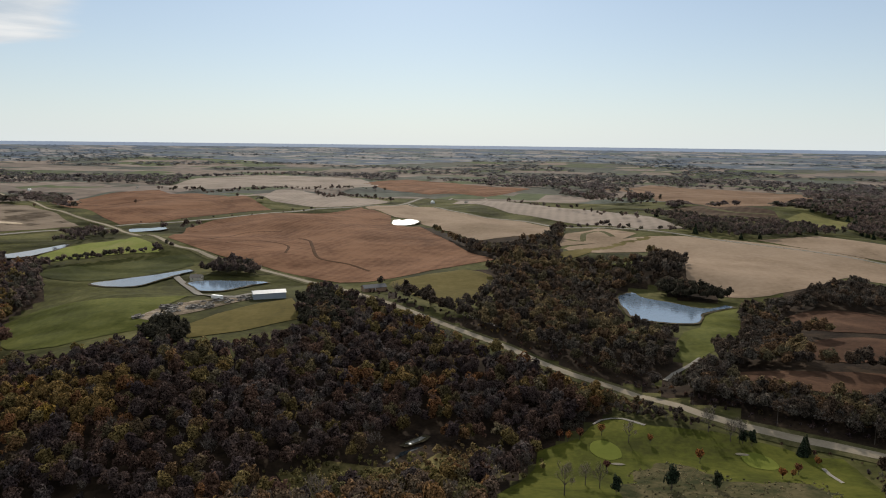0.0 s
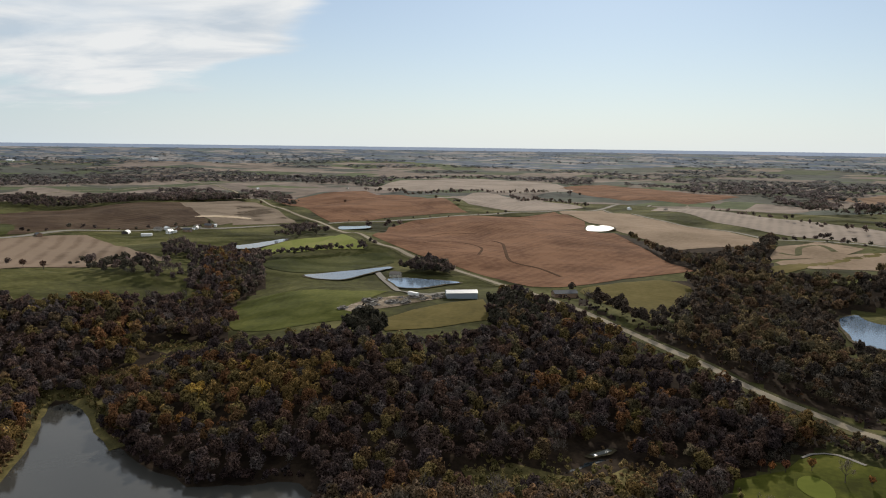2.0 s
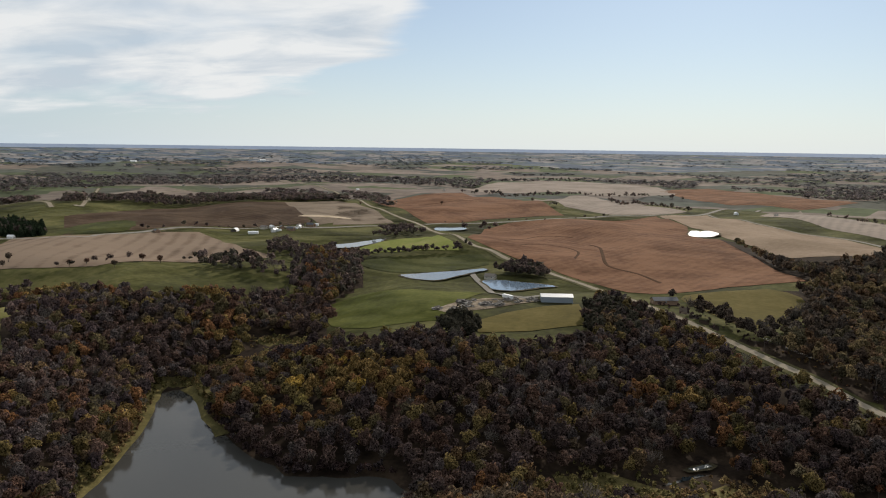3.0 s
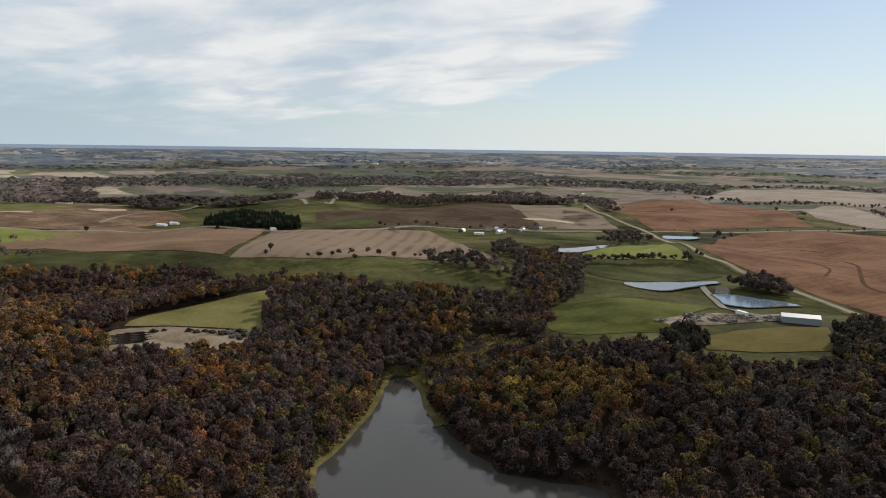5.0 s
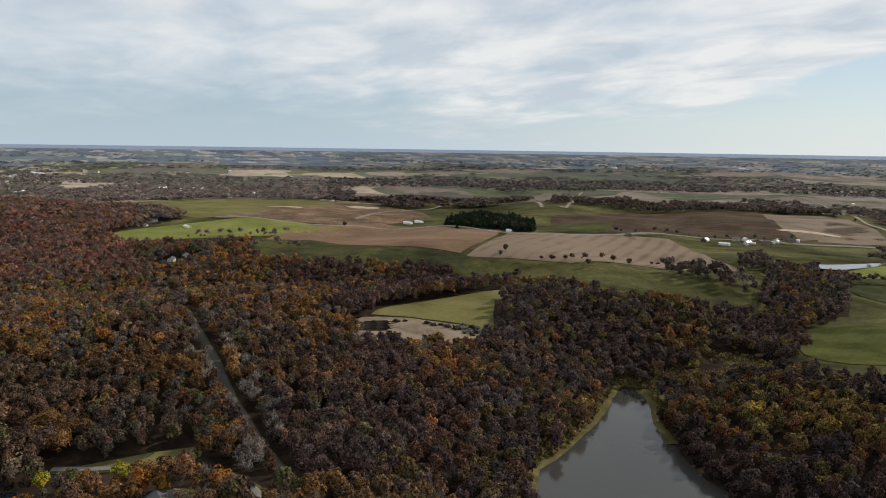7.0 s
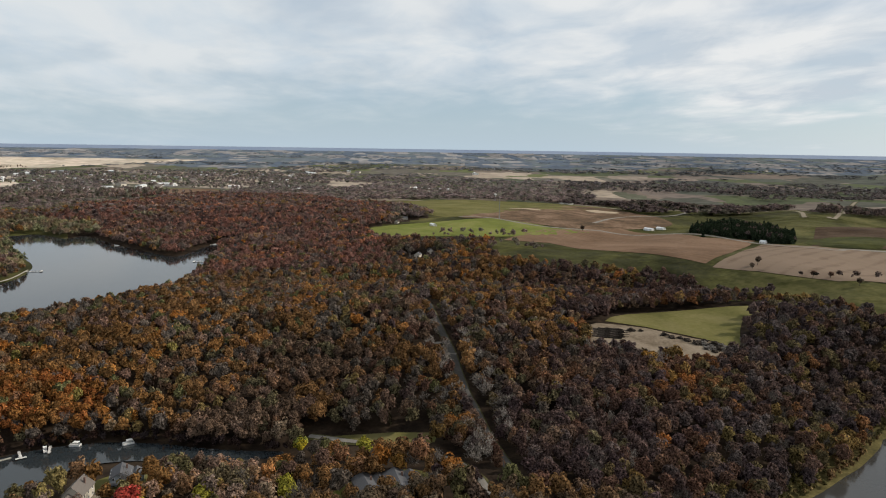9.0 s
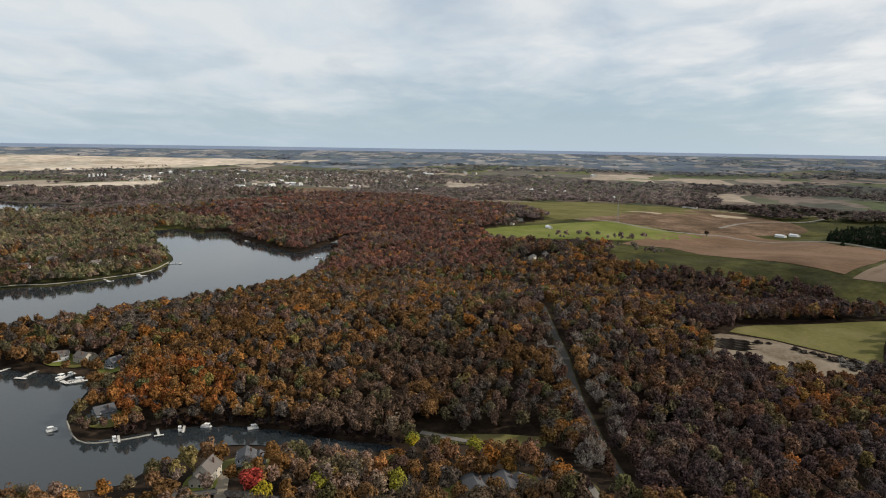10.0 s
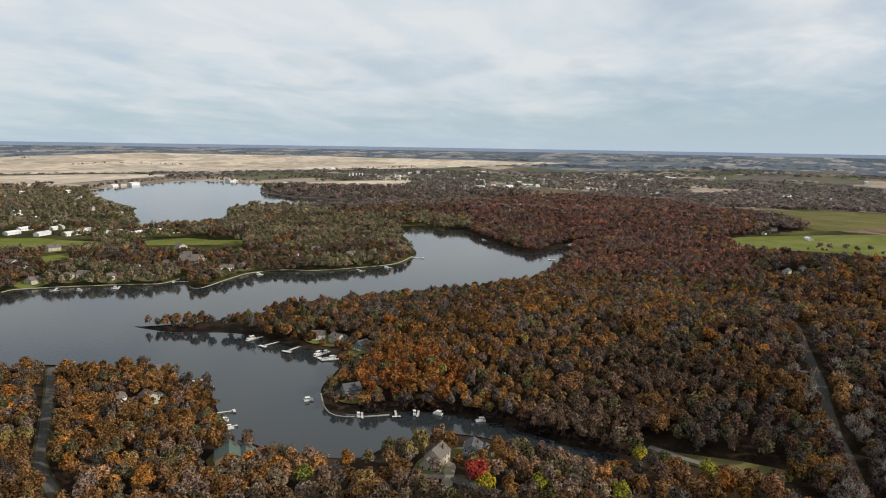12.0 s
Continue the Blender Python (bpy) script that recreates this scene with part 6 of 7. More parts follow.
LEAF_RED = leaf_mat("maple_leaves", [(0.0, (0.30, 0.05, 0.04)), (0.5, (0.34, 0.06, 0.045))])
LEAF_ORANGE = leaf_mat("orange_leaves", [(0.0, (0.20, 0.085, 0.03)), (0.35, (0.13, 0.055, 0.03)), (0.6, (0.19, 0.10, 0.035)), (0.8, (0.09, 0.04, 0.03))])
LEAF_GOLD = leaf_mat("golden_leaves", [(0.0, (0.26, 0.24, 0.04)), (0.4, (0.36, 0.29, 0.03)), (0.75, (0.20, 0.21, 0.05))])
LEAF_MIX = leaf_mat("mixed_leaves", [(0.00, (0.110, 0.078, 0.050)), (0.20, (0.140, 0.086, 0.048)), (0.38, (0.120, 0.090, 0.060)), (0.55, (0.096, 0.084, 0.038)), (0.68, (0.160, 0.092, 0.040)), (0.84, (0.100, 0.070, 0.052))])
LEAF_DARK = leaf_mat("dark_needles", [(0.0, (0.022, 0.030, 0.018)), (0.5, (0.03, 0.036, 0.02))])
TWIGS = leaf_mat("bare_twigs", [(0.0, (0.080, 0.068, 0.056)), (0.5, (0.104, 0.088, 0.076))])


def tree_template(name, kind, leaf, seed, clusters=230, label="", height_m=11.0, spread=4.6, trunk_share=0.30):
    """A tree: tapered trunk with limbs, and a crown of leaf clusters."""
    g = random.Random(seed)
    tree = thing(name, label, "tree")
    bm = bmesh.new()
    top = height_m * (trunk_share + 0.35)
    lean = Vector((g.uniform(-0.3, 0.3), g.uniform(-0.3, 0.3), 0))
    fork = Vector((0, 0, height_m * trunk_share)) + lean * 0.5
    stem = branch(bm, [Vector((0, 0, -0.4)), fork, fork.lerp(Vector((0, 0, top)) + lean, 0.5), Vector((0, 0, top)) + lean], [0.045 * spread + 0.05, 0.03 * spread + 0.03, 0.02 * spread + 0.02, 0.04], 7)
    for k in range(7):
        a = k * math.tau / 7 + g.uniform(-0.3, 0.3)
        root = stem[1 + k % 2][k]
        z0 = root.co.z
        reach = spread * g.uniform(0.45, 0.8)
        mid = Vector((math.cos(a) * reach * 0.5, math.sin(a) * reach * 0.5, z0 + height_m * 0.12))
        end = Vector((math.cos(a) * reach, math.sin(a) * reach, z0 + height_m * g.uniform(0.2, 0.36)))
        limb = branch(bm, [root.co.copy(), mid, end], [0.11, 0.08, 0.03], 5)
        bmesh.ops.pointmerge(bm, verts=[limb[0][0], root], merge_co=root.co.copy())
        stem = [[v for v in ring] for ring in stem] if all(v.is_valid for ring in stem for v in ring) else [[v if v.is_valid else limb[0][0] for v in ring] for ring in stem]
    part("trunk", bm, BARK, tree)
    q, nq = crown_template(kind, clusters, seed + 900)
    q = q.reshape(-1, 3).copy()
    crown_z = height_m * (1 - trunk_share)
    zmax = q[:, 2].max()
    q[:, :2] *= spread
    if kind == "spruce":
        q[:, 2] *= height_m / zmax
    else:
        q[:, 2] = height_m - (zmax - q[:, 2]) * crown_z / zmax * 1.15
    me = leafy("crown", q, nq)
    me.materials.append(leaf)
    new("crown", me).parent = tree
    return tree


def stand(template, places, group="", low=0.8, high=1.2, seed=1):
    """The template at the first place, copies of it at the others."""
    g = random.Random(seed)
    if not places:
        for o in (*template.children_recursive, template):
            bpy.data.objects.remove(o)
    for i, (x, y) in enumerate(places):
        k = g.uniform(low, high)
        m = pose(x, y, float(height(x, y)) + 0.3, 0, 0, g.uniform(0, 360)) @ Matrix.Diagonal((k, k, k * g.uniform(0.9, 1.1), 1))
        if i == 0:
            template.matrix_basis = m
            if group:
                template["group"] = group
        else:
            ob = copy_thing(template, Matrix.Identity(4))
            ob.matrix_basis = m


golf = PLAN["X_golf_small"]
stand(tree_template("young_maple", "oak", LEAF_ORANGE, 11, 240, "small orange ornamental tree on golf grass", 5.0, 1.9), golf, "golf course trees", 0.75, 1.15, 2)
stand(tree_template("bare_tree", "bare", TWIGS, 12, 420, "tall nearly leafless tree on golf grass", 12.0, 4.2), PLAN["X_golf_bare"], "golf course bare trees", 0.75, 1.05, 3)
stand(tree_template("pine_tree", "oak", LEAF_DARK, 13, 420, "dark round pine on the golf course", 9.5, 2.9, 0.12), PLAN["X_golf_dark"][:5], "golf course evergreens", 0.7, 1.0, 4)
stand(tree_template("spruce_tree", "spruce", LEAF_DARK, 17, 420, "dark spruce at the edge of the golf course", 10.0, 4.0, 0.12), PLAN["X_golf_dark"][5:], "golf course evergreens", 0.7, 1.0, 4)
stand(tree_template("red_maple", "oak", LEAF_RED, 14, 560, "bright red maple beside a house drive", 9.5, 5.2, 0.2), PLAN["X_red"], "", 1, 1, 5)
stand(tree_template("golden_tree", "oak", LEAF_GOLD, 15, 480, "yellow green tree among lake houses", 9.0, 4.2, 0.2), PLAN["X_gold"], "golden yard trees", 0.8, 1.1, 6)
stand(tree_template("field_tree", "oak", leaf_mat("field_tree_leaves", [(0.0, (0.115, 0.070, 0.050)), (0.5, (0.09, 0.068, 0.05))]), 16, 200, "lone dark tree on a pasture edge", 7.0, 3.2, 0.25), PLAN["X_oldtree"], "lone pasture trees", 0.8, 1.2, 7)

# the nearest trees of the woodland and the lakeside yards
if len(NEAR_X):
    kinds = [tree_template("oak_tree", "oak", LEAF_MIX, 30 + i, 330, "autumn oak with thinning brown leaves", 10.5, 4.1, 0.22) for i in range(5)]
    kinds.append(tree_template("bare_oak_tree", "bare", TWIGS, 40, 380, "grey leafless oak at the wood's edge", 11.5, 4.4, 0.22))
    near = list(zip(NEAR_X, NEAR_Y))
    for i, template in enumerate(kinds):
        stand(template, [p for k, p in enumerate(near) if (k * 5 + k // 7) % 6 == i], "near woodland trees", 0.78, 1.2, 50 + i)

# ---- buildings ----
WHITE = plain("white_siding", (0.72, 0.71, 0.68), 0.6, 0, 2.0, 0.08, 0.1)
CREAM = plain("cream_siding", (0.44, 0.40, 0.33), 0.65, 0, 2.0, 0.1, 0.1)
SLATE = plain("slate_blue_siding", (0.22, 0.25, 0.28), 0.65, 0, 2.0, 0.1, 0.1)
TIMBER = plain("brown_siding", (0.22, 0.14, 0.09), 0.75, 0, 2.0, 0.15, 0.1)
CHIMNEY = plain("chimney_brick", (0.15, 0.095, 0.075), 0.9, 0, 4.0, 0.25, 0.2)
BRICK = plain("brick_wall", (0.30, 0.13, 0.09), 0.85, 0, 4.0, 0.25, 0.2)
SHINGLE = plain("brown_shingle", (0.125, 0.108, 0.094), 0.9, 0, 3.0, 0.2, 0.3)
SHINGLE_DARK = plain("dark_shingle", (0.075, 0.075, 0.08), 0.9, 0, 3.0, 0.2, 0.3)
SHINGLE_GREEN = plain("green_shingle", (0.07, 0.10, 0.085), 0.9, 0, 3.0, 0.2, 0.3)
TIN = plain("white_tin_roof", (0.62, 0.62, 0.62), 0.35, 0.4, 1.0, 0.08, 0.05)
GREY_TIN = plain("grey_tin_roof", (0.33, 0.34, 0.35), 0.45, 0.3, 1.0, 0.12, 0.05)
PALE_TIN = plain("pale_tin", (0.70, 0.70, 0.69), 0.4, 0.2, 1.0, 0.08, 0.05)
TRIM = plain("white_trim", (0.75, 0.75, 0.73), 0.5, 0, 4.0, 0.05, 0.05)
DOORS = plain("dark_door", (0.06, 0.05, 0.045), 0.5, 0, 4.0, 0.2, 0.1)
WOODEN = plain("weathered_planks", (0.52, 0.50, 0.46), 0.85, 0, 4.0, 0.2, 0.2)
GLASS, gn, gl, gb = nodes_of("window_glass")
gb.inputs["Base Color"].default_value, gb.inputs["Roughness"].default_value, gb.inputs["IOR"].default_value = (0.02, 0.025, 0.03, 1), 0.06, 1.5


def gable(parent, w, d, h, rise, wall, roof, over=0.5, x=0.0, y=0.0, windows=3, name_wall="wall", gap=0.12):
    """One gabled block along y: wall, roof, windows on all sides."""
    bm = bmesh.new()
    x0, x1, y0, y1 = x - w / 2, x + w / 2, y - d / 2, y + d / 2
    low = [bm.verts.new(p) for p in ((x0, y0, -1.2), (x1, y0, -1.2), (x1, y1, -1.2), (x0, y1, -1.2))]
    top = [bm.verts.new(p) for p in ((x0, y0, h), (x1, y0, h), (x1, y1, h), (x0, y1, h))]
    ridge = [bm.verts.new((x, y0, h + rise)), bm.verts.new((x, y1, h + rise))]
    for f in ((low[0], low[1], top[1], ridge[0], top[0]), (low[1], low[2], top[2], top[1]), (low[2], low[3], top[3], ridge[1], top[2]), (low[3], low[0], top[0], top[3]), low[::-1],
              (top[1], top[2], ridge[1], ridge[0]), (top[3], top[0], ridge[0], ridge[1])):
        bm.faces.new(f)
    part(name_wall, bm, wall, parent)
    bm = bmesh.new()
    slope = rise / (w / 2)
    for s in (-1, 1):
        a = [(x, h + rise + gap), (x + s * (w / 2 + over), h - slope * over + gap)]
        rows = []
        for yy in (y0 - over, y1 + over):
            rows.append([bm.verts.new((px, yy, pz + dz)) for dz in (0, 0.18) for px, pz in a])
        for i0, i1, i2, i3 in ((0, 1, 3, 2),):
            bm.faces.new([rows[0][i] for i in (i0, i1, i2, i3)])
            bm.faces.new([rows[1][i] for i in (i3, i2, i1, i0)])
        for i, j in ((0, 1), (1, 3), (3, 2), (2, 0)):
            bm.faces.new((rows[0][i], rows[1][i], rows[1][j], rows[0][j]))
    bmesh.ops.recalc_face_normals(bm, faces=bm.faces[:])
    part("roof", bm, roof, parent)
    floors = 2 if h > 4.2 else 1
    for side in range(4):
        along = w if side % 2 == 0 else d
        count = min(windows, max(1, int(along / 2.6)))
        for f in range(floors):
            for k in range(count):
                u = (k + 0.5) / count * along - along / 2
                z0 = 1.0 + 2.7 * f
                m = pose(x, y, 0, 0, 0, 90 * side) @ pose(u, -(d if side % 2 == 0 else w) / 2, z0)
                bm = bmesh.new()
                box(bm, -0.55, 0.55, -0.05, 0.02, -0.08, 1.38)
                bm.transform(m)
                frame_ob = part("window", bm, TRIM, parent)
                bm = bmesh.new()
                box(bm, -0.46, 0.46, -0.075, -0.052, 0.0, 1.3)
                bm.transform(m)
                part("pane", bm, GLASS, frame_ob)


def house_template(label, w, d, h, rise, wall, roof, category="house", wing=None, porch=False, windows=3, name="house", chimney=True):
    ob = thing(name, label, category)
    gable(ob, w, d, h, rise, wall, roof, windows=windows)
    if wing:
        ww, wd, wh, wr, wx, wy = wing
        gable(ob, ww, wd, wh, wr, wall, roof, x=wx, y=wy, windows=2)
    bm = bmesh.new()
    box(bm, -0.5, 0.5, -d / 2 - 0.06, -d / 2 + 0.02, 0.0, 2.05)
    bm.transform(pose(w * 0.18, 0, 0.3))
    part("door", bm, DOORS, ob)
    if chimney:
        bm = bmesh.new()
        box(bm, w * 0.22, w * 0.22 + 0.8, d * 0.1, d * 0.1 + 0.9, h, h + rise + 0.9)
        part("chimney", bm, CHIMNEY, ob)
    if porch:
        bm = bmesh.new()
        box(bm, -w / 2, w / 2, -d / 2 - 2.6, -d / 2, 0.0, 0.35)
        part("porch_floor", bm, WOODEN, ob)
        for k in range(4):
            bm = bmesh.new()
            box(bm, -0.09, 0.09, -0.09, 0.09, 0.35, 2.7)
            bm.transform(pose(-w / 2 + 0.3 + k * (w - 0.6) / 3, -d / 2 - 2.4, 0))
            part("post", bm, TRIM, ob)
        bm = bmesh.new()
        box(bm, -w / 2 - 0.2, w / 2 + 0.2, -d / 2 - 2.9, -d / 2, 2.7, 2.86)
        part("porch_roof", bm, roof, ob)
    return ob


def put(template, places, turns=None, group="", seed=3, low=0.9, high=1.1):
    g = random.Random(seed)
    places = [p for p in places if not any(inside(np.array([p[0]]), np.array([p[1]]), SHORES[n])[0] for n in SHORES)]
    for i, (x, y) in enumerate(places):
        k = g.uniform(low, high)
        a = turns[i] if turns and i < len(turns) else g.choice((0, 90, 20, 110, -25, 65, 45))
        m = pose(x, y, float(height(x, y)) + 0.5, 0, 0, a) @ Matrix.Diagonal((k, k, k, 1))
        if i == 0:
            template.matrix_basis = m
            if group:
                template["group"] = group
        else:
            copy_thing(template, Matrix.Identity(4)).matrix_basis = m


L = PLAN["X_house_lake"]
put(house_template("cream two-storey lake house with brown gabled roof", 9, 13, 5.6, 4.0, CREAM, SHINGLE, wing=(7, 6, 3.6, 2.8, -1.2, -8.0), porch=False), L[0:1], [84], low=0.72, high=0.72)
put(house_template("dark house with green shingle roof beside the bay", 12, 15, 3.8, 3.2, TIMBER, SHINGLE_GREEN, wing=(8, 9, 3.4, 2.4, 7.0, -2.0)), L[1:2], [125], low=0.85, high=0.85)
put(house_template("slate blue house with dark roof beside a drive", 9, 11, 4.6, 2.6, SLATE, SHINGLE_DARK, wing=(6, 6, 3.0, 2.0, 6.5, 1.5), porch=True), L[2:3], [100], low=0.75, high=0.75)
put(house_template("cream lake house with brown shingle roof among trees", 10, 12, 4.6, 3.2, CREAM, SHINGLE, wing=(6, 6, 3.2, 2.2, -7, 1)), L[3:9:2], None, "lake houses", 11, 0.6, 0.75)
put(house_template("white lake house with pale roof among trees", 9, 12, 4.4, 2.8, WHITE, SHINGLE, porch=True), L[4:10:2], None, "lake houses", 12, 0.6, 0.75)
put(house_template("grey lake house with dark roof near the water", 9, 11, 4.6, 3.4, SLATE, SHINGLE_DARK, porch=True), L[9:12], None, "lake houses", 13, 0.6, 0.75)
put(house_template("brown ranch house with grey roof under trees", 10, 17, 3.0, 2.2, TIMBER, SHINGLE_DARK, wing=(8, 7, 2.8, 2.0, 7, 3)), L[12:], [100, 95], "lake houses", 14, 0.72, 0.72)
pen = PLAN["X_house_pen"]
put(house_template("large red brick house with steep gables", 13, 17, 7.0, 5.0, BRICK, SHINGLE, wing=(7, 7, 9.5, 4.0, -7, -4)), pen[0:1], [20], low=1, high=1)
put(house_template("pale lake house with grey roof on the far shore", 10, 15, 3.8, 2.8, WHITE, SHINGLE, windows=2), pen[1::2], None, "far shore houses", 15, 0.68, 0.85)
put(house_template("tan lake house with brown roof on the far shore", 11, 14, 4.4, 3.0, CREAM, SHINGLE, windows=2), pen[2::2], None, "far shore houses", 16, 0.68, 0.85)
put(house_template("long white terrace house with pale roof", 11, 30, 3.8, 2.6, WHITE, PALE_TIN, windows=4, chimney=False), PLAN["X_longhouse"], [95, 100, 92, 98, 94, 100, 96, 90, 98, 93, 97, 90], "white terrace houses", 17, 0.55, 0.7)
shore = PLAN["X_house_shore"]
put(house_template("white house with pale roof among shore trees", 12, 16, 5.0, 3.4, WHITE, PALE_TIN, windows=1), shore[0::2], None, "shore houses", 18, 0.6, 0.95)
put(house_template("grey roofed house among shore trees", 11, 15, 4.4, 3.0, CREAM, SHINGLE, windows=1), shore[1::2], None, "shore houses", 19, 0.6, 0.95)
put(house_template("pale house half hidden in the woods", 9, 14, 4.2, 3.0, CREAM, SHINGLE_DARK, windows=2), PLAN["X_house_wood"], None, "woodland houses", 20, 0.45, 0.6)

shed = PLAN["X_shed"]
# the barn's slate wall colour stands for shade on its camera side
put(house_template("long metal barn, wall shade painted as dark slate, low grey gabled roof", 11, 28, 4.2, 1.9, SLATE, GREY_TIN, "barn", windows=0, name="barn", chimney=False), shed[0:1], [112], low=0.72, high=0.72)
put(house_template("long white farm shed with tin roof", 10, 24, 3.6, 2.0, WHITE, PALE_TIN, "shed", windows=0, name="farm_shed", chimney=False), shed[1:], [118, 100, 115, 110, 110, 100], "white farm sheds", 21, 0.45, 0.6)
farm = [p for k, p in enumerate(PLAN["X_farmhouse"]) if k not in (1, 4)]
put(house_template("long low roadside building with dark grey roof", 9, 20, 3.0, 2.0, TIMBER, SHINGLE_DARK, "outbuilding", name="outbuilding", windows=1, chimney=False), PLAN["X_farmhouse"][1:2], [118], low=0.8, high=0.8)
put(house_template("farm building with grey roof beside the pond", 9, 12, 3.2, 2.4, CREAM, SHINGLE, "farmhouse", name="farmhouse", windows=2), farm[0::3], None, "farm buildings", 22, 0.5, 0.7)
put(house_template("white farmhouse with pale tin roof", 9, 13, 4.2, 2.8, WHITE, TIN, "farmhouse", name="farmhouse", windows=2), farm[1::3], None, "farm buildings", 23, 0.45, 0.6)
put(house_template("brown farm outbuilding with dark roof", 10, 15, 3.6, 3.0, TIMBER, SHINGLE_DARK, "outbuilding", name="outbuilding", windows=1, chimney=False), farm[2::3], None, "farm buildings", 24, 0.5, 0.65)
town = PLAN["X_town"]
put(house_template("far white town building with flat pale roof", 16, 26, 5.0, 1.5, WHITE, PALE_TIN, "town building", name="town_building", windows=0, chimney=False), town[0::2], [100, 95, 80], "town buildings", 25, 0.7, 1.3)
put(house_template("far town house with grey roof", 14, 18, 5.0, 4.0, CREAM, SHINGLE, "town house", name="town_house", windows=0, chimney=False), town[1::2], None, "town houses", 26, 0.8, 1.3)


# the town's small houses and trees beyond the lake
g = random.Random(77)
TOWN = []
while len(TOWN) < 84:
    a, d = radians(g.uniform(90, 114)), g.uniform(1850, 2950)
    p = (-math.sin(a) * d, math.cos(a) * d)
    if not any(inside(np.array([p[0]]), np.array([p[1]]), PLAN[k])[0] for k in ("wheat_plain", "town_field", "ball_field", "town_pond", "cape_wood")):
        TOWN.append(p)
put(house_template("white town house with pale roof among trees", 9, 13, 4.6, 3.0, WHITE, PALE_TIN, windows=0, chimney=False), TOWN[0::2], None, "town houses", 31, 0.7, 1.1)
put(house_template("tan town house with grey roof among trees", 10, 13, 4.6, 3.2, CREAM, GREY_TIN, windows=0, chimney=False), TOWN[1::2], None, "town houses", 32, 0.7, 1.1)


def hoop_barn():
    ob = thing("hoop_barn", "white fabric hoop barn with arched roof", "barn")
    bm = bmesh.new()
    rows = []
    for y in (-9, 9):
        rows.append([bm.verts.new((6.5 * math.cos(k * math.pi / 14), y, 7.0 * math.sin(k * math.pi / 14) - 0.3)) for k in range(15)])
    for k in range(14):
        bm.faces.new((rows[0][k], rows[1][k], rows[1][k + 1], rows[0][k + 1]))
    bm.faces.new(rows[1][::-1])
    part("cover", bm, WHITE, ob)
    bm = bmesh.new()
    box(bm, -6.4, 6.4, -9.0, -8.9, -0.5, 3.6)
    part("front_wall", bm, DOORS, ob)
    return ob


put(hoop_barn(), PLAN["X_hoop"], [20], low=0.55, high=0.55)


def silo():
    ob = thing("grain_silo", "tall pale concrete grain silo", "silo", "grain silos")
    bm = bmesh.new()
    tube(bm, (0, 0, -3), (0, 0, 30), 6.0, 6.0, 20)
    part("shaft", bm, PALE_TIN, ob)
    bm = bmesh.new()
    tube(bm, (0, 0, 30), (0, 0, 33), 6.3, 1.2, 20)
    part("cap", bm, TIN, ob)
    return ob


put(silo(), PLAN["X_silo"], [0] * 7, "grain silos", 3, 0.42, 0.56)


def water_tower():
    ob = thing("water_tower", "white water tower with round tank", "water tower")
    bm = bmesh.new()
    tube(bm, (0, 0, -2), (0, 0, 26), 2.4, 1.5, 14)
    part("stem", bm, WHITE, ob)
    bm = bmesh.new()
    bmesh.ops.create_uvsphere(bm, u_segments=20, v_segments=12, radius=1)
    bm.transform(Matrix.Translation((0, 0, 30)) @ Matrix.Diagonal((7.5, 7.5, 5.5, 1)))
    part("tank", bm, WHITE, ob)
    return ob


put(water_tower(), PLAN["X_watertower"], [0], low=0.42, high=0.42)


# ---- docks and boats ----
lake_line = np.array(SHORES["lake"])
LAKE_Z = 0.7


def shore_frame(x, y):
    """The nearest shore place and the turn that looks from it out over the water."""
    k = int(np.argmin(np.hypot(lake_line[:, 0] - x, lake_line[:, 1] - y)))
    a, b = lake_line[k - 1], lake_line[(k + 1) % len(lake_line)]
    n = np.array([-(b - a)[1], (b - a)[0]])
    n = n / np.linalg.norm(n)
    p = lake_line[k]
    if not inside(np.array([p[0] + n[0] * 6]), np.array([p[1] + n[1] * 6]), lake_line)[0]:
        n = -n
    return p[0], p[1], math.degrees(math.atan2(-n[0], n[1]))


def dock_template(name, label, length, tee):
    ob = thing(name, label, "dock")
    for k in range(int(length / 0.6)):
        bm = bmesh.new()
        box(bm, -0.9, 0.9, -1.5 + k * 0.6, -1.5 + k * 0.6 + 0.55, 0.55, 0.63)
        part("plank", bm, WOODEN, ob)
    if tee:
        for k in range(8):
            bm = bmesh.new()
            box(bm, -3.2 + k * 0.8, -3.2 + k * 0.8 + 0.74, length - 1.3, length + 0.8, 0.55, 0.63)
            part("plank", bm, WOODEN, ob)
    for k in range(4):
        for s in (-0.85, 0.85):
            bm = bmesh.new()
            tube(bm, (s, 0.5 + k * (length - 2.5) / 3, -1.5), (s, 0.5 + k * (length - 2.5) / 3, 1.1), 0.09, 0.09, 6)
            part("post", bm, BARK, ob)
    return ob


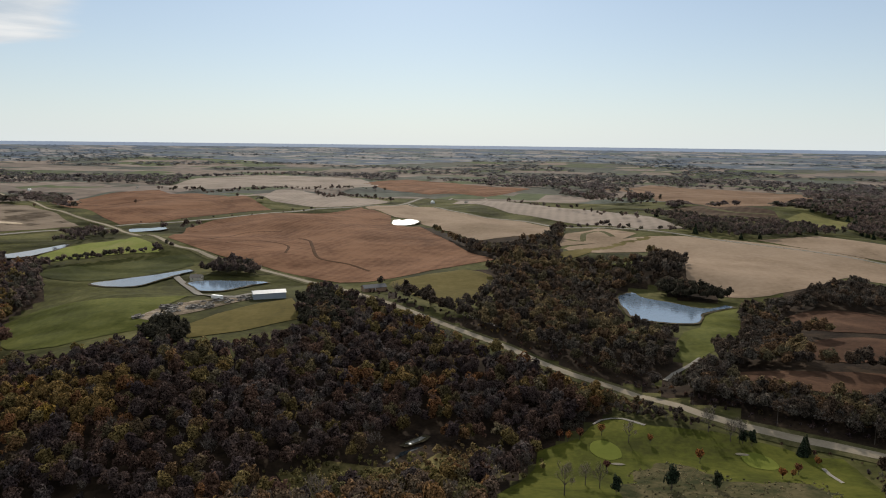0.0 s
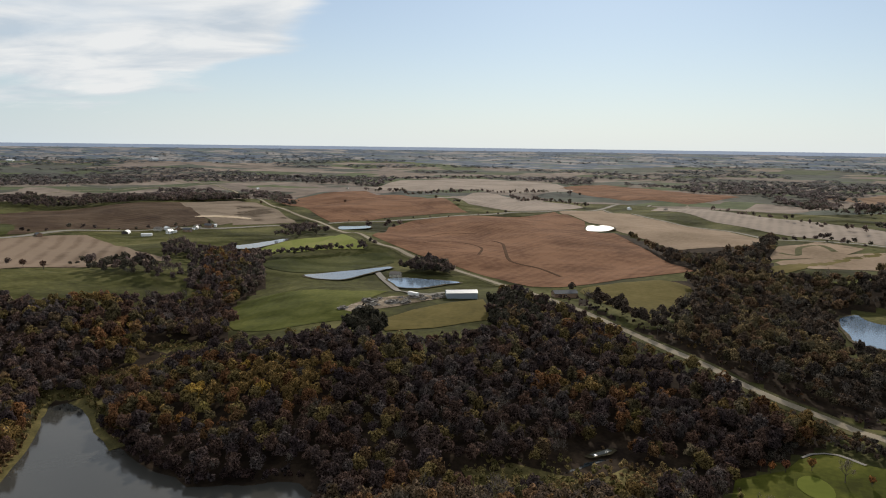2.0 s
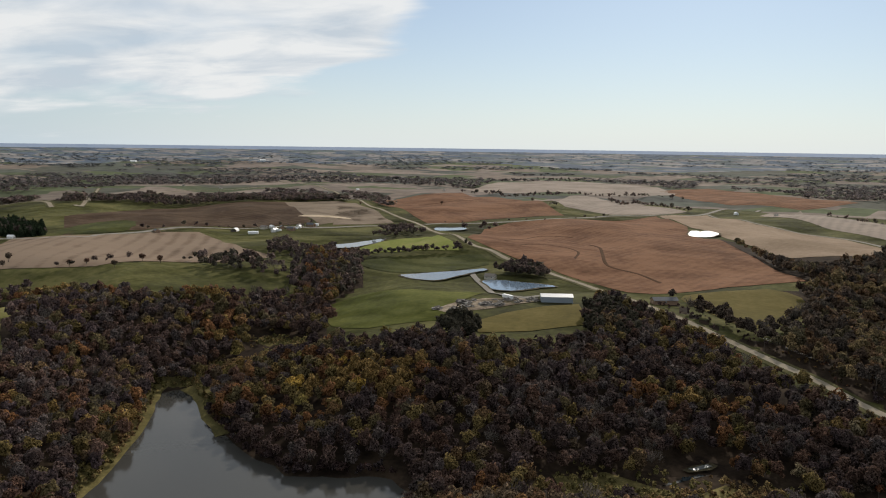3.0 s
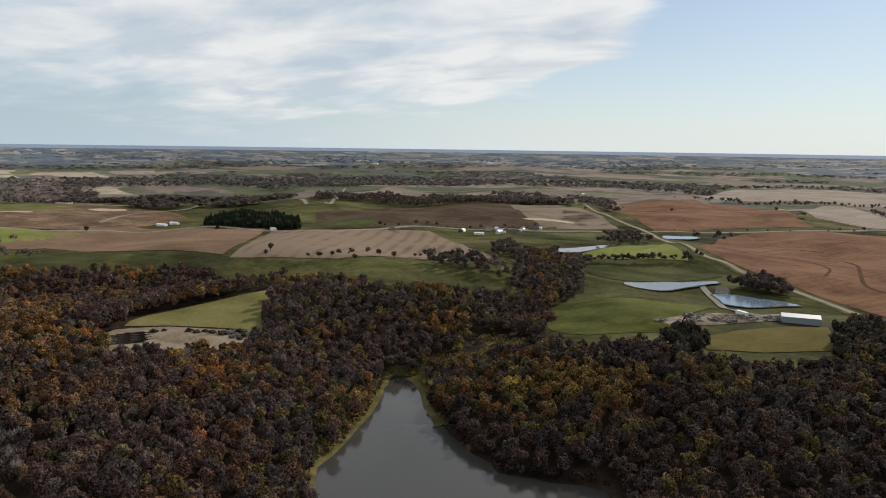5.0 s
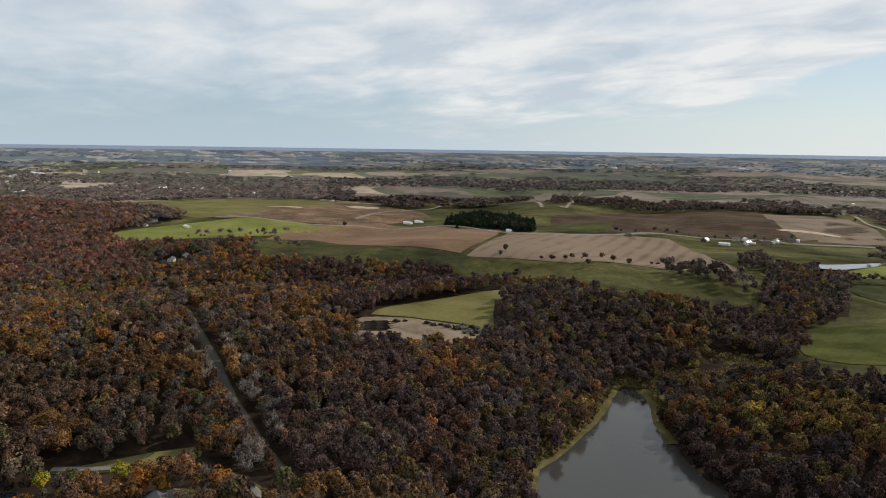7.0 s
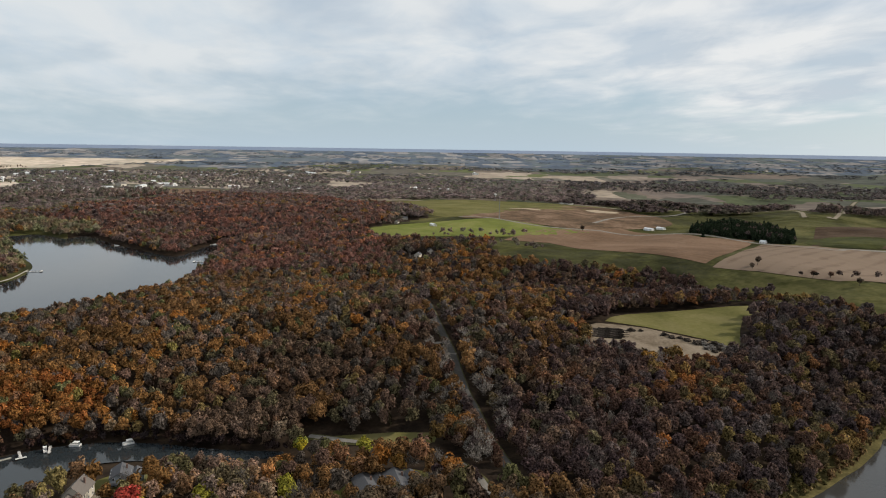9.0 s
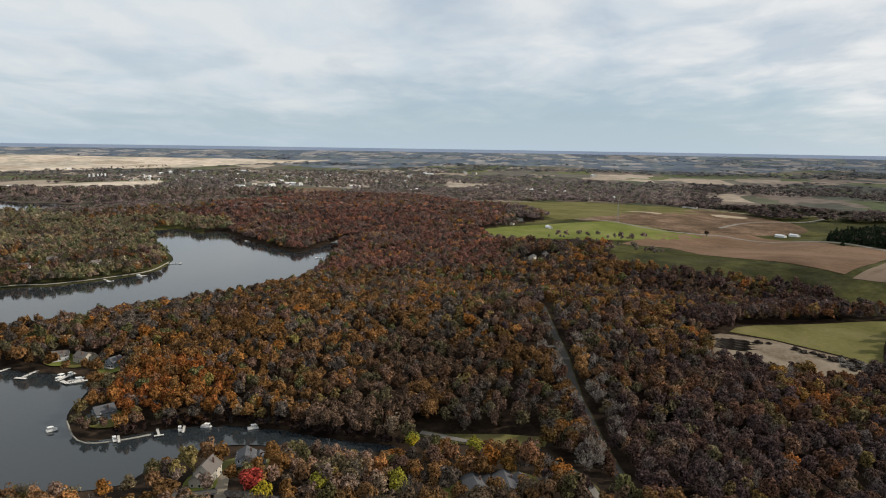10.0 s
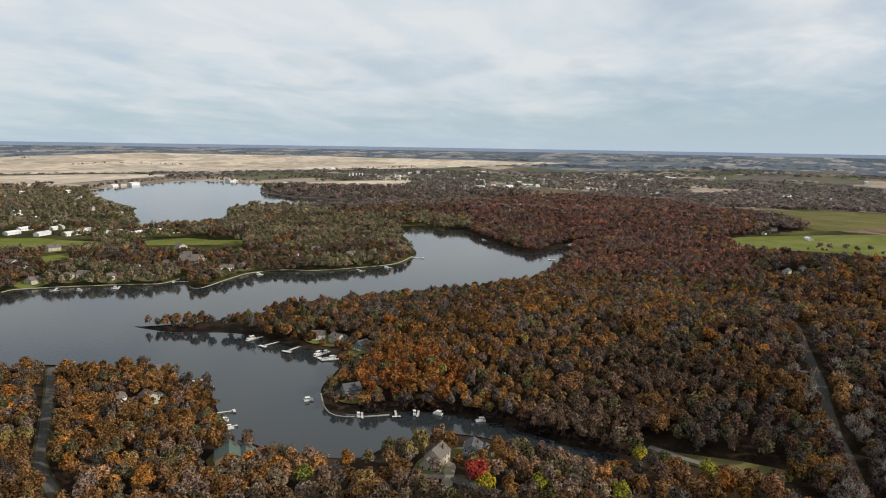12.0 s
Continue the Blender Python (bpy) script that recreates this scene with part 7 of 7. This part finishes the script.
def boat_template():
    ob = thing("pontoon_boat", "white pontoon boat moored by a dock", "boat", "moored boats")
    for s in (-0.9, 0.9):
        bm = bmesh.new()
        tube(bm, (s, -3.2, 0.15), (s, 2.6, 0.15), 0.32, 0.32, 10)
        tube(bm, (s, 2.6, 0.15), (s, 3.3, 0.35), 0.32, 0.08, 10)
        part("pontoon", bm, TIN, ob)
    bm = bmesh.new()
    box(bm, -1.25, 1.25, -3.1, 2.9, 0.48, 0.6)
    part("deck", bm, WHITE, ob)
    bm = bmesh.new()
    for x0, x1, y0, y1 in ((-1.25, -1.15, -3.1, 2.9), (1.15, 1.25, -3.1, 2.9), (-1.15, 1.15, 2.8, 2.9), (-1.15, 1.15, -3.1, -3.0)):
        box(bm, x0, x1, y0, y1, 0.6, 1.25)
    part("railing", bm, WHITE, ob)
    bm = bmesh.new()
    box(bm, -1.1, 1.1, -2.9, -2.1, 0.6, 1.1)
    part("bench", bm, SLATE, ob)
    for x in (-1.1, 1.1):
        for y in (-2.2, 0.6):
            bm = bmesh.new()
            tube(bm, (x, y, 1.2), (x, y, 2.5), 0.04, 0.04, 5)
            part("pole", bm, TIN, ob)
    bm = bmesh.new()
    box(bm, -1.3, 1.3, -2.5, 0.9, 2.5, 2.6)
    part("canopy", bm, WHITE, ob)
    return ob


docks = [dock_template("dock", "weathered plank dock reaching into the lake", 13, False), dock_template("tee_dock", "weathered plank dock with a wide end", 11, True)]
used = [False, False]
boat = boat_template()
boat_used = False
g = random.Random(5)
for i, (x, y) in enumerate(PLAN["X_dock"]):
    sx, sy, a = shore_frame(x, y)
    near = 0.6 if math.hypot(sx, sy) < 345 else 1.0
    m = pose(sx, sy, LAKE_Z, 0, 0, a) @ Matrix.Diagonal((near, near, 1, 1))
    k = i % 2
    if used[k]:
        copy_thing(docks[k], Matrix.Identity(4)).matrix_basis = m
    else:
        docks[k].matrix_basis, used[k] = m, True
        docks[k]["group"] = "lake docks"
    if i % 2 == 0:
        bmx = m @ pose(2.6, 5.5, 0, 0, 0, g.uniform(-8, 8)) @ Matrix.Diagonal((0.85, 0.85, 0.75, 1))
        if boat_used:
            copy_thing(boat, Matrix.Identity(4)).matrix_basis = bmx
        else:
            boat.matrix_basis, boat_used = bmx, True
for x, y in PLAN["X_boat"]:
    if inside(np.array([x]), np.array([y]), lake_line)[0]:
        copy_thing(boat, Matrix.Identity(4)).matrix_basis = pose(x, y, LAKE_Z, 0, 0, g.uniform(0, 360)) @ Matrix.Diagonal((0.7, 0.7, 0.7, 1))


# ---- power line ----
def pole_template():
    ob = thing("utility_pole", "weathered wooden utility pole beside the road", "utility pole", "roadside poles")
    bm = bmesh.new()
    tube(bm, (0, 0, -1), (0, 0, 10.5), 0.17, 0.11, 8)
    part("pole", bm, BARK, ob)
    bm = bmesh.new()
    box(bm, -1.2, 1.2, -0.06, 0.06, 9.6, 9.75)
    part("crossarm", bm, BARK, ob)
    for x in (-1.05, 0.0, 1.05):
        bm = bmesh.new()
        tube(bm, (x, 0, 9.75), (x, 0, 10.0), 0.06, 0.05, 6)
        part("insulator", bm, TRIM, ob)
    return ob


poles = PLAN["X_pole"]
put(pole_template(), poles, [30] * len(poles), "roadside poles", low=0.8, high=0.8)
for (x0, y0), (x1, y1) in zip(poles, poles[1:]):
    z0, z1 = float(height(x0, y0)), float(height(x1, y1))
    for s in (-0.84, 0.84):
        c = bpy.data.curves.new("power_line", "CURVE")
        c.dimensions, c.bevel_depth, c.bevel_resolution = "3D", 0.025, 1
        sp = c.splines.new("POLY")
        sp.points.add(16)
        for k in range(17):
            t = k / 16
            ox, oy = s * math.cos(radians(30)), s * math.sin(radians(30))
            sp.points[k].co = (x0 + (x1 - x0) * t + ox, y0 + (y1 - y0) * t + oy, 8.5 + z0 + (z1 - z0) * t - 6 * t * (1 - t), 1)
        c.materials.append(DOORS)
        tagged(new("power_line", c), "thin dark wire between utility poles", "power line")


# ---- heaps in the yards ----
def mound_template(name, label, material, a, b, h, seed, category="heap"):
    bm = bmesh.new()
    bmesh.ops.create_icosphere(bm, subdivisions=3, radius=1)
    for v in bm.verts:
        k = 1 + 0.75 * noise.noise(v.co * 2.2 + Vector((seed, 0, 0))) + 0.35 * noise.noise(v.co * 6 + Vector((0, seed, 0)))
        v.co = Vector((v.co.x * a * k, v.co.y * b * k, max(-0.2, v.co.z) * h * k))
    me = bpy.data.meshes.new(name)
    bm.to_mesh(me)
    bm.free()
    me.materials.append(material)
    return tagged(new(name, me), label, category)


def heaps(template, outline, count, seed, group, turn=None):
    g = random.Random(seed)
    o = np.array(outline)
    lo, hi = o.min(0), o.max(0)
    n = 0
    while n < count:
        x, y = g.uniform(lo[0], hi[0]), g.uniform(lo[1], hi[1])
        if not inside(np.array([x]), np.array([y]), outline)[0]:
            continue
        k = g.choice((0.35, 0.5, 0.7, 1.0, 1.4)) * g.uniform(0.8, 1.2)
        m = pose(x, y, float(height(x, y)) + 0.5, 0, 0, g.uniform(0, 360) if turn is None else turn + g.uniform(-6, 6)) @ Matrix.Diagonal((k, k, k, 1))
        if n == 0:
            template.matrix_basis = m
            template["group"] = group
        else:
            ob = copy_thing(template, Matrix.Identity(4))
            ob.matrix_basis = m
        n += 1


RUBBLE = earth("rubble", [(0.05, 0.044, 0.038), (0.14, 0.125, 0.11), (0.27, 0.25, 0.225)], 3, 0.4, contrast=1.3)
SPOIL = earth("dark_spoil", [(0.020, 0.017, 0.014), (0.045, 0.037, 0.030), (0.085, 0.070, 0.058)], 3, 0.4, contrast=1.3)
heaps(mound_template("brush_mound", "dark mound of brush and earth in the yard", RUBBLE, 3.4, 2.4, 1.1, 3), PLAN["dirt_yard"], 34, 3, "yard heaps")
put(mound_template("stone_windrow", "long dark row of stockpiled material", SPOIL, 1.1, 8.5, 1.6, 8), PLAN["X_row"], [-15, -14, -16, -15], "stockpile rows", 9, 0.95, 1.05)
put(mound_template("spoil_heap", "dark heap of spoil in the yard", SPOIL, 2.2, 1.7, 1.6, 15), PLAN["X_pile"], None, "spoil heaps", 10, 0.7, 1.3)
heaps(mound_template("spoil_mound", "grey mound of broken spoil", RUBBLE, 1.8, 1.4, 1.3, 12), PLAN["heap_yard"], 26, 10, "spoil mounds")


# ---- farm clutter ----
def trailer_template():
    ob = thing("stock_trailer", "pale metal stock trailer parked in the farmyard", "trailer", "parked trailers")
    bm = bmesh.new()
    box(bm, -1.2, 1.2, -4.0, 4.0, 0.75, 2.9)
    bmesh.ops.bevel(bm, geom=bm.edges[:], offset=0.15, segments=2, affect="EDGES")
    part("body", bm, PALE_TIN, ob)
    bm = bmesh.new()
    tube(bm, (0, -6.0, 0.6), (0, -4.0, 0.75), 0.09, 0.09, 6)
    part("drawbar", bm, DOORS, ob)
    for s in (-1.15, 1.15):
        for y in (0.8, 1.8):
            bm = bmesh.new()
            tube(bm, (s - 0.14, y, 0.42), (s + 0.14, y, 0.42), 0.42, 0.42, 12)
            part("wheel", bm, DOORS, ob)
    return ob


put(trailer_template(), PLAN["X_trailer"], [65, 110, 100], low=1, high=1)


def mast_template(tall):
    ob = thing("radio_mast", "thin grey lattice radio mast on a hill", "mast")
    corners = [Vector((math.cos(k * math.tau / 3), math.sin(k * math.tau / 3), 0)) * 0.9 for k in range(3)]
    for c in corners:
        bm = bmesh.new()
        tube(bm, c, Vector((c.x * 0.3, c.y * 0.3, tall)), 0.14, 0.08, 5)
        part("leg", bm, GREY_TIN, ob)
    n = 10
    for k in range(n):
        f, h = 1 - 0.7 * k / n, tall * k / n
        f2, h2 = 1 - 0.7 * (k + 1) / n, tall * (k + 1) / n
        for i in range(3):
            a, b = corners[i], corners[(i + 1) % 3]
            bm = bmesh.new()
            tube(bm, (a.x * f, a.y * f, h), (b.x * f2, b.y * f2, h2), 0.06, 0.06, 4)
            part("brace", bm, GREY_TIN, ob)
    return ob


put(mast_template(30.0), PLAN["X_mast"], [0], low=1, high=1)
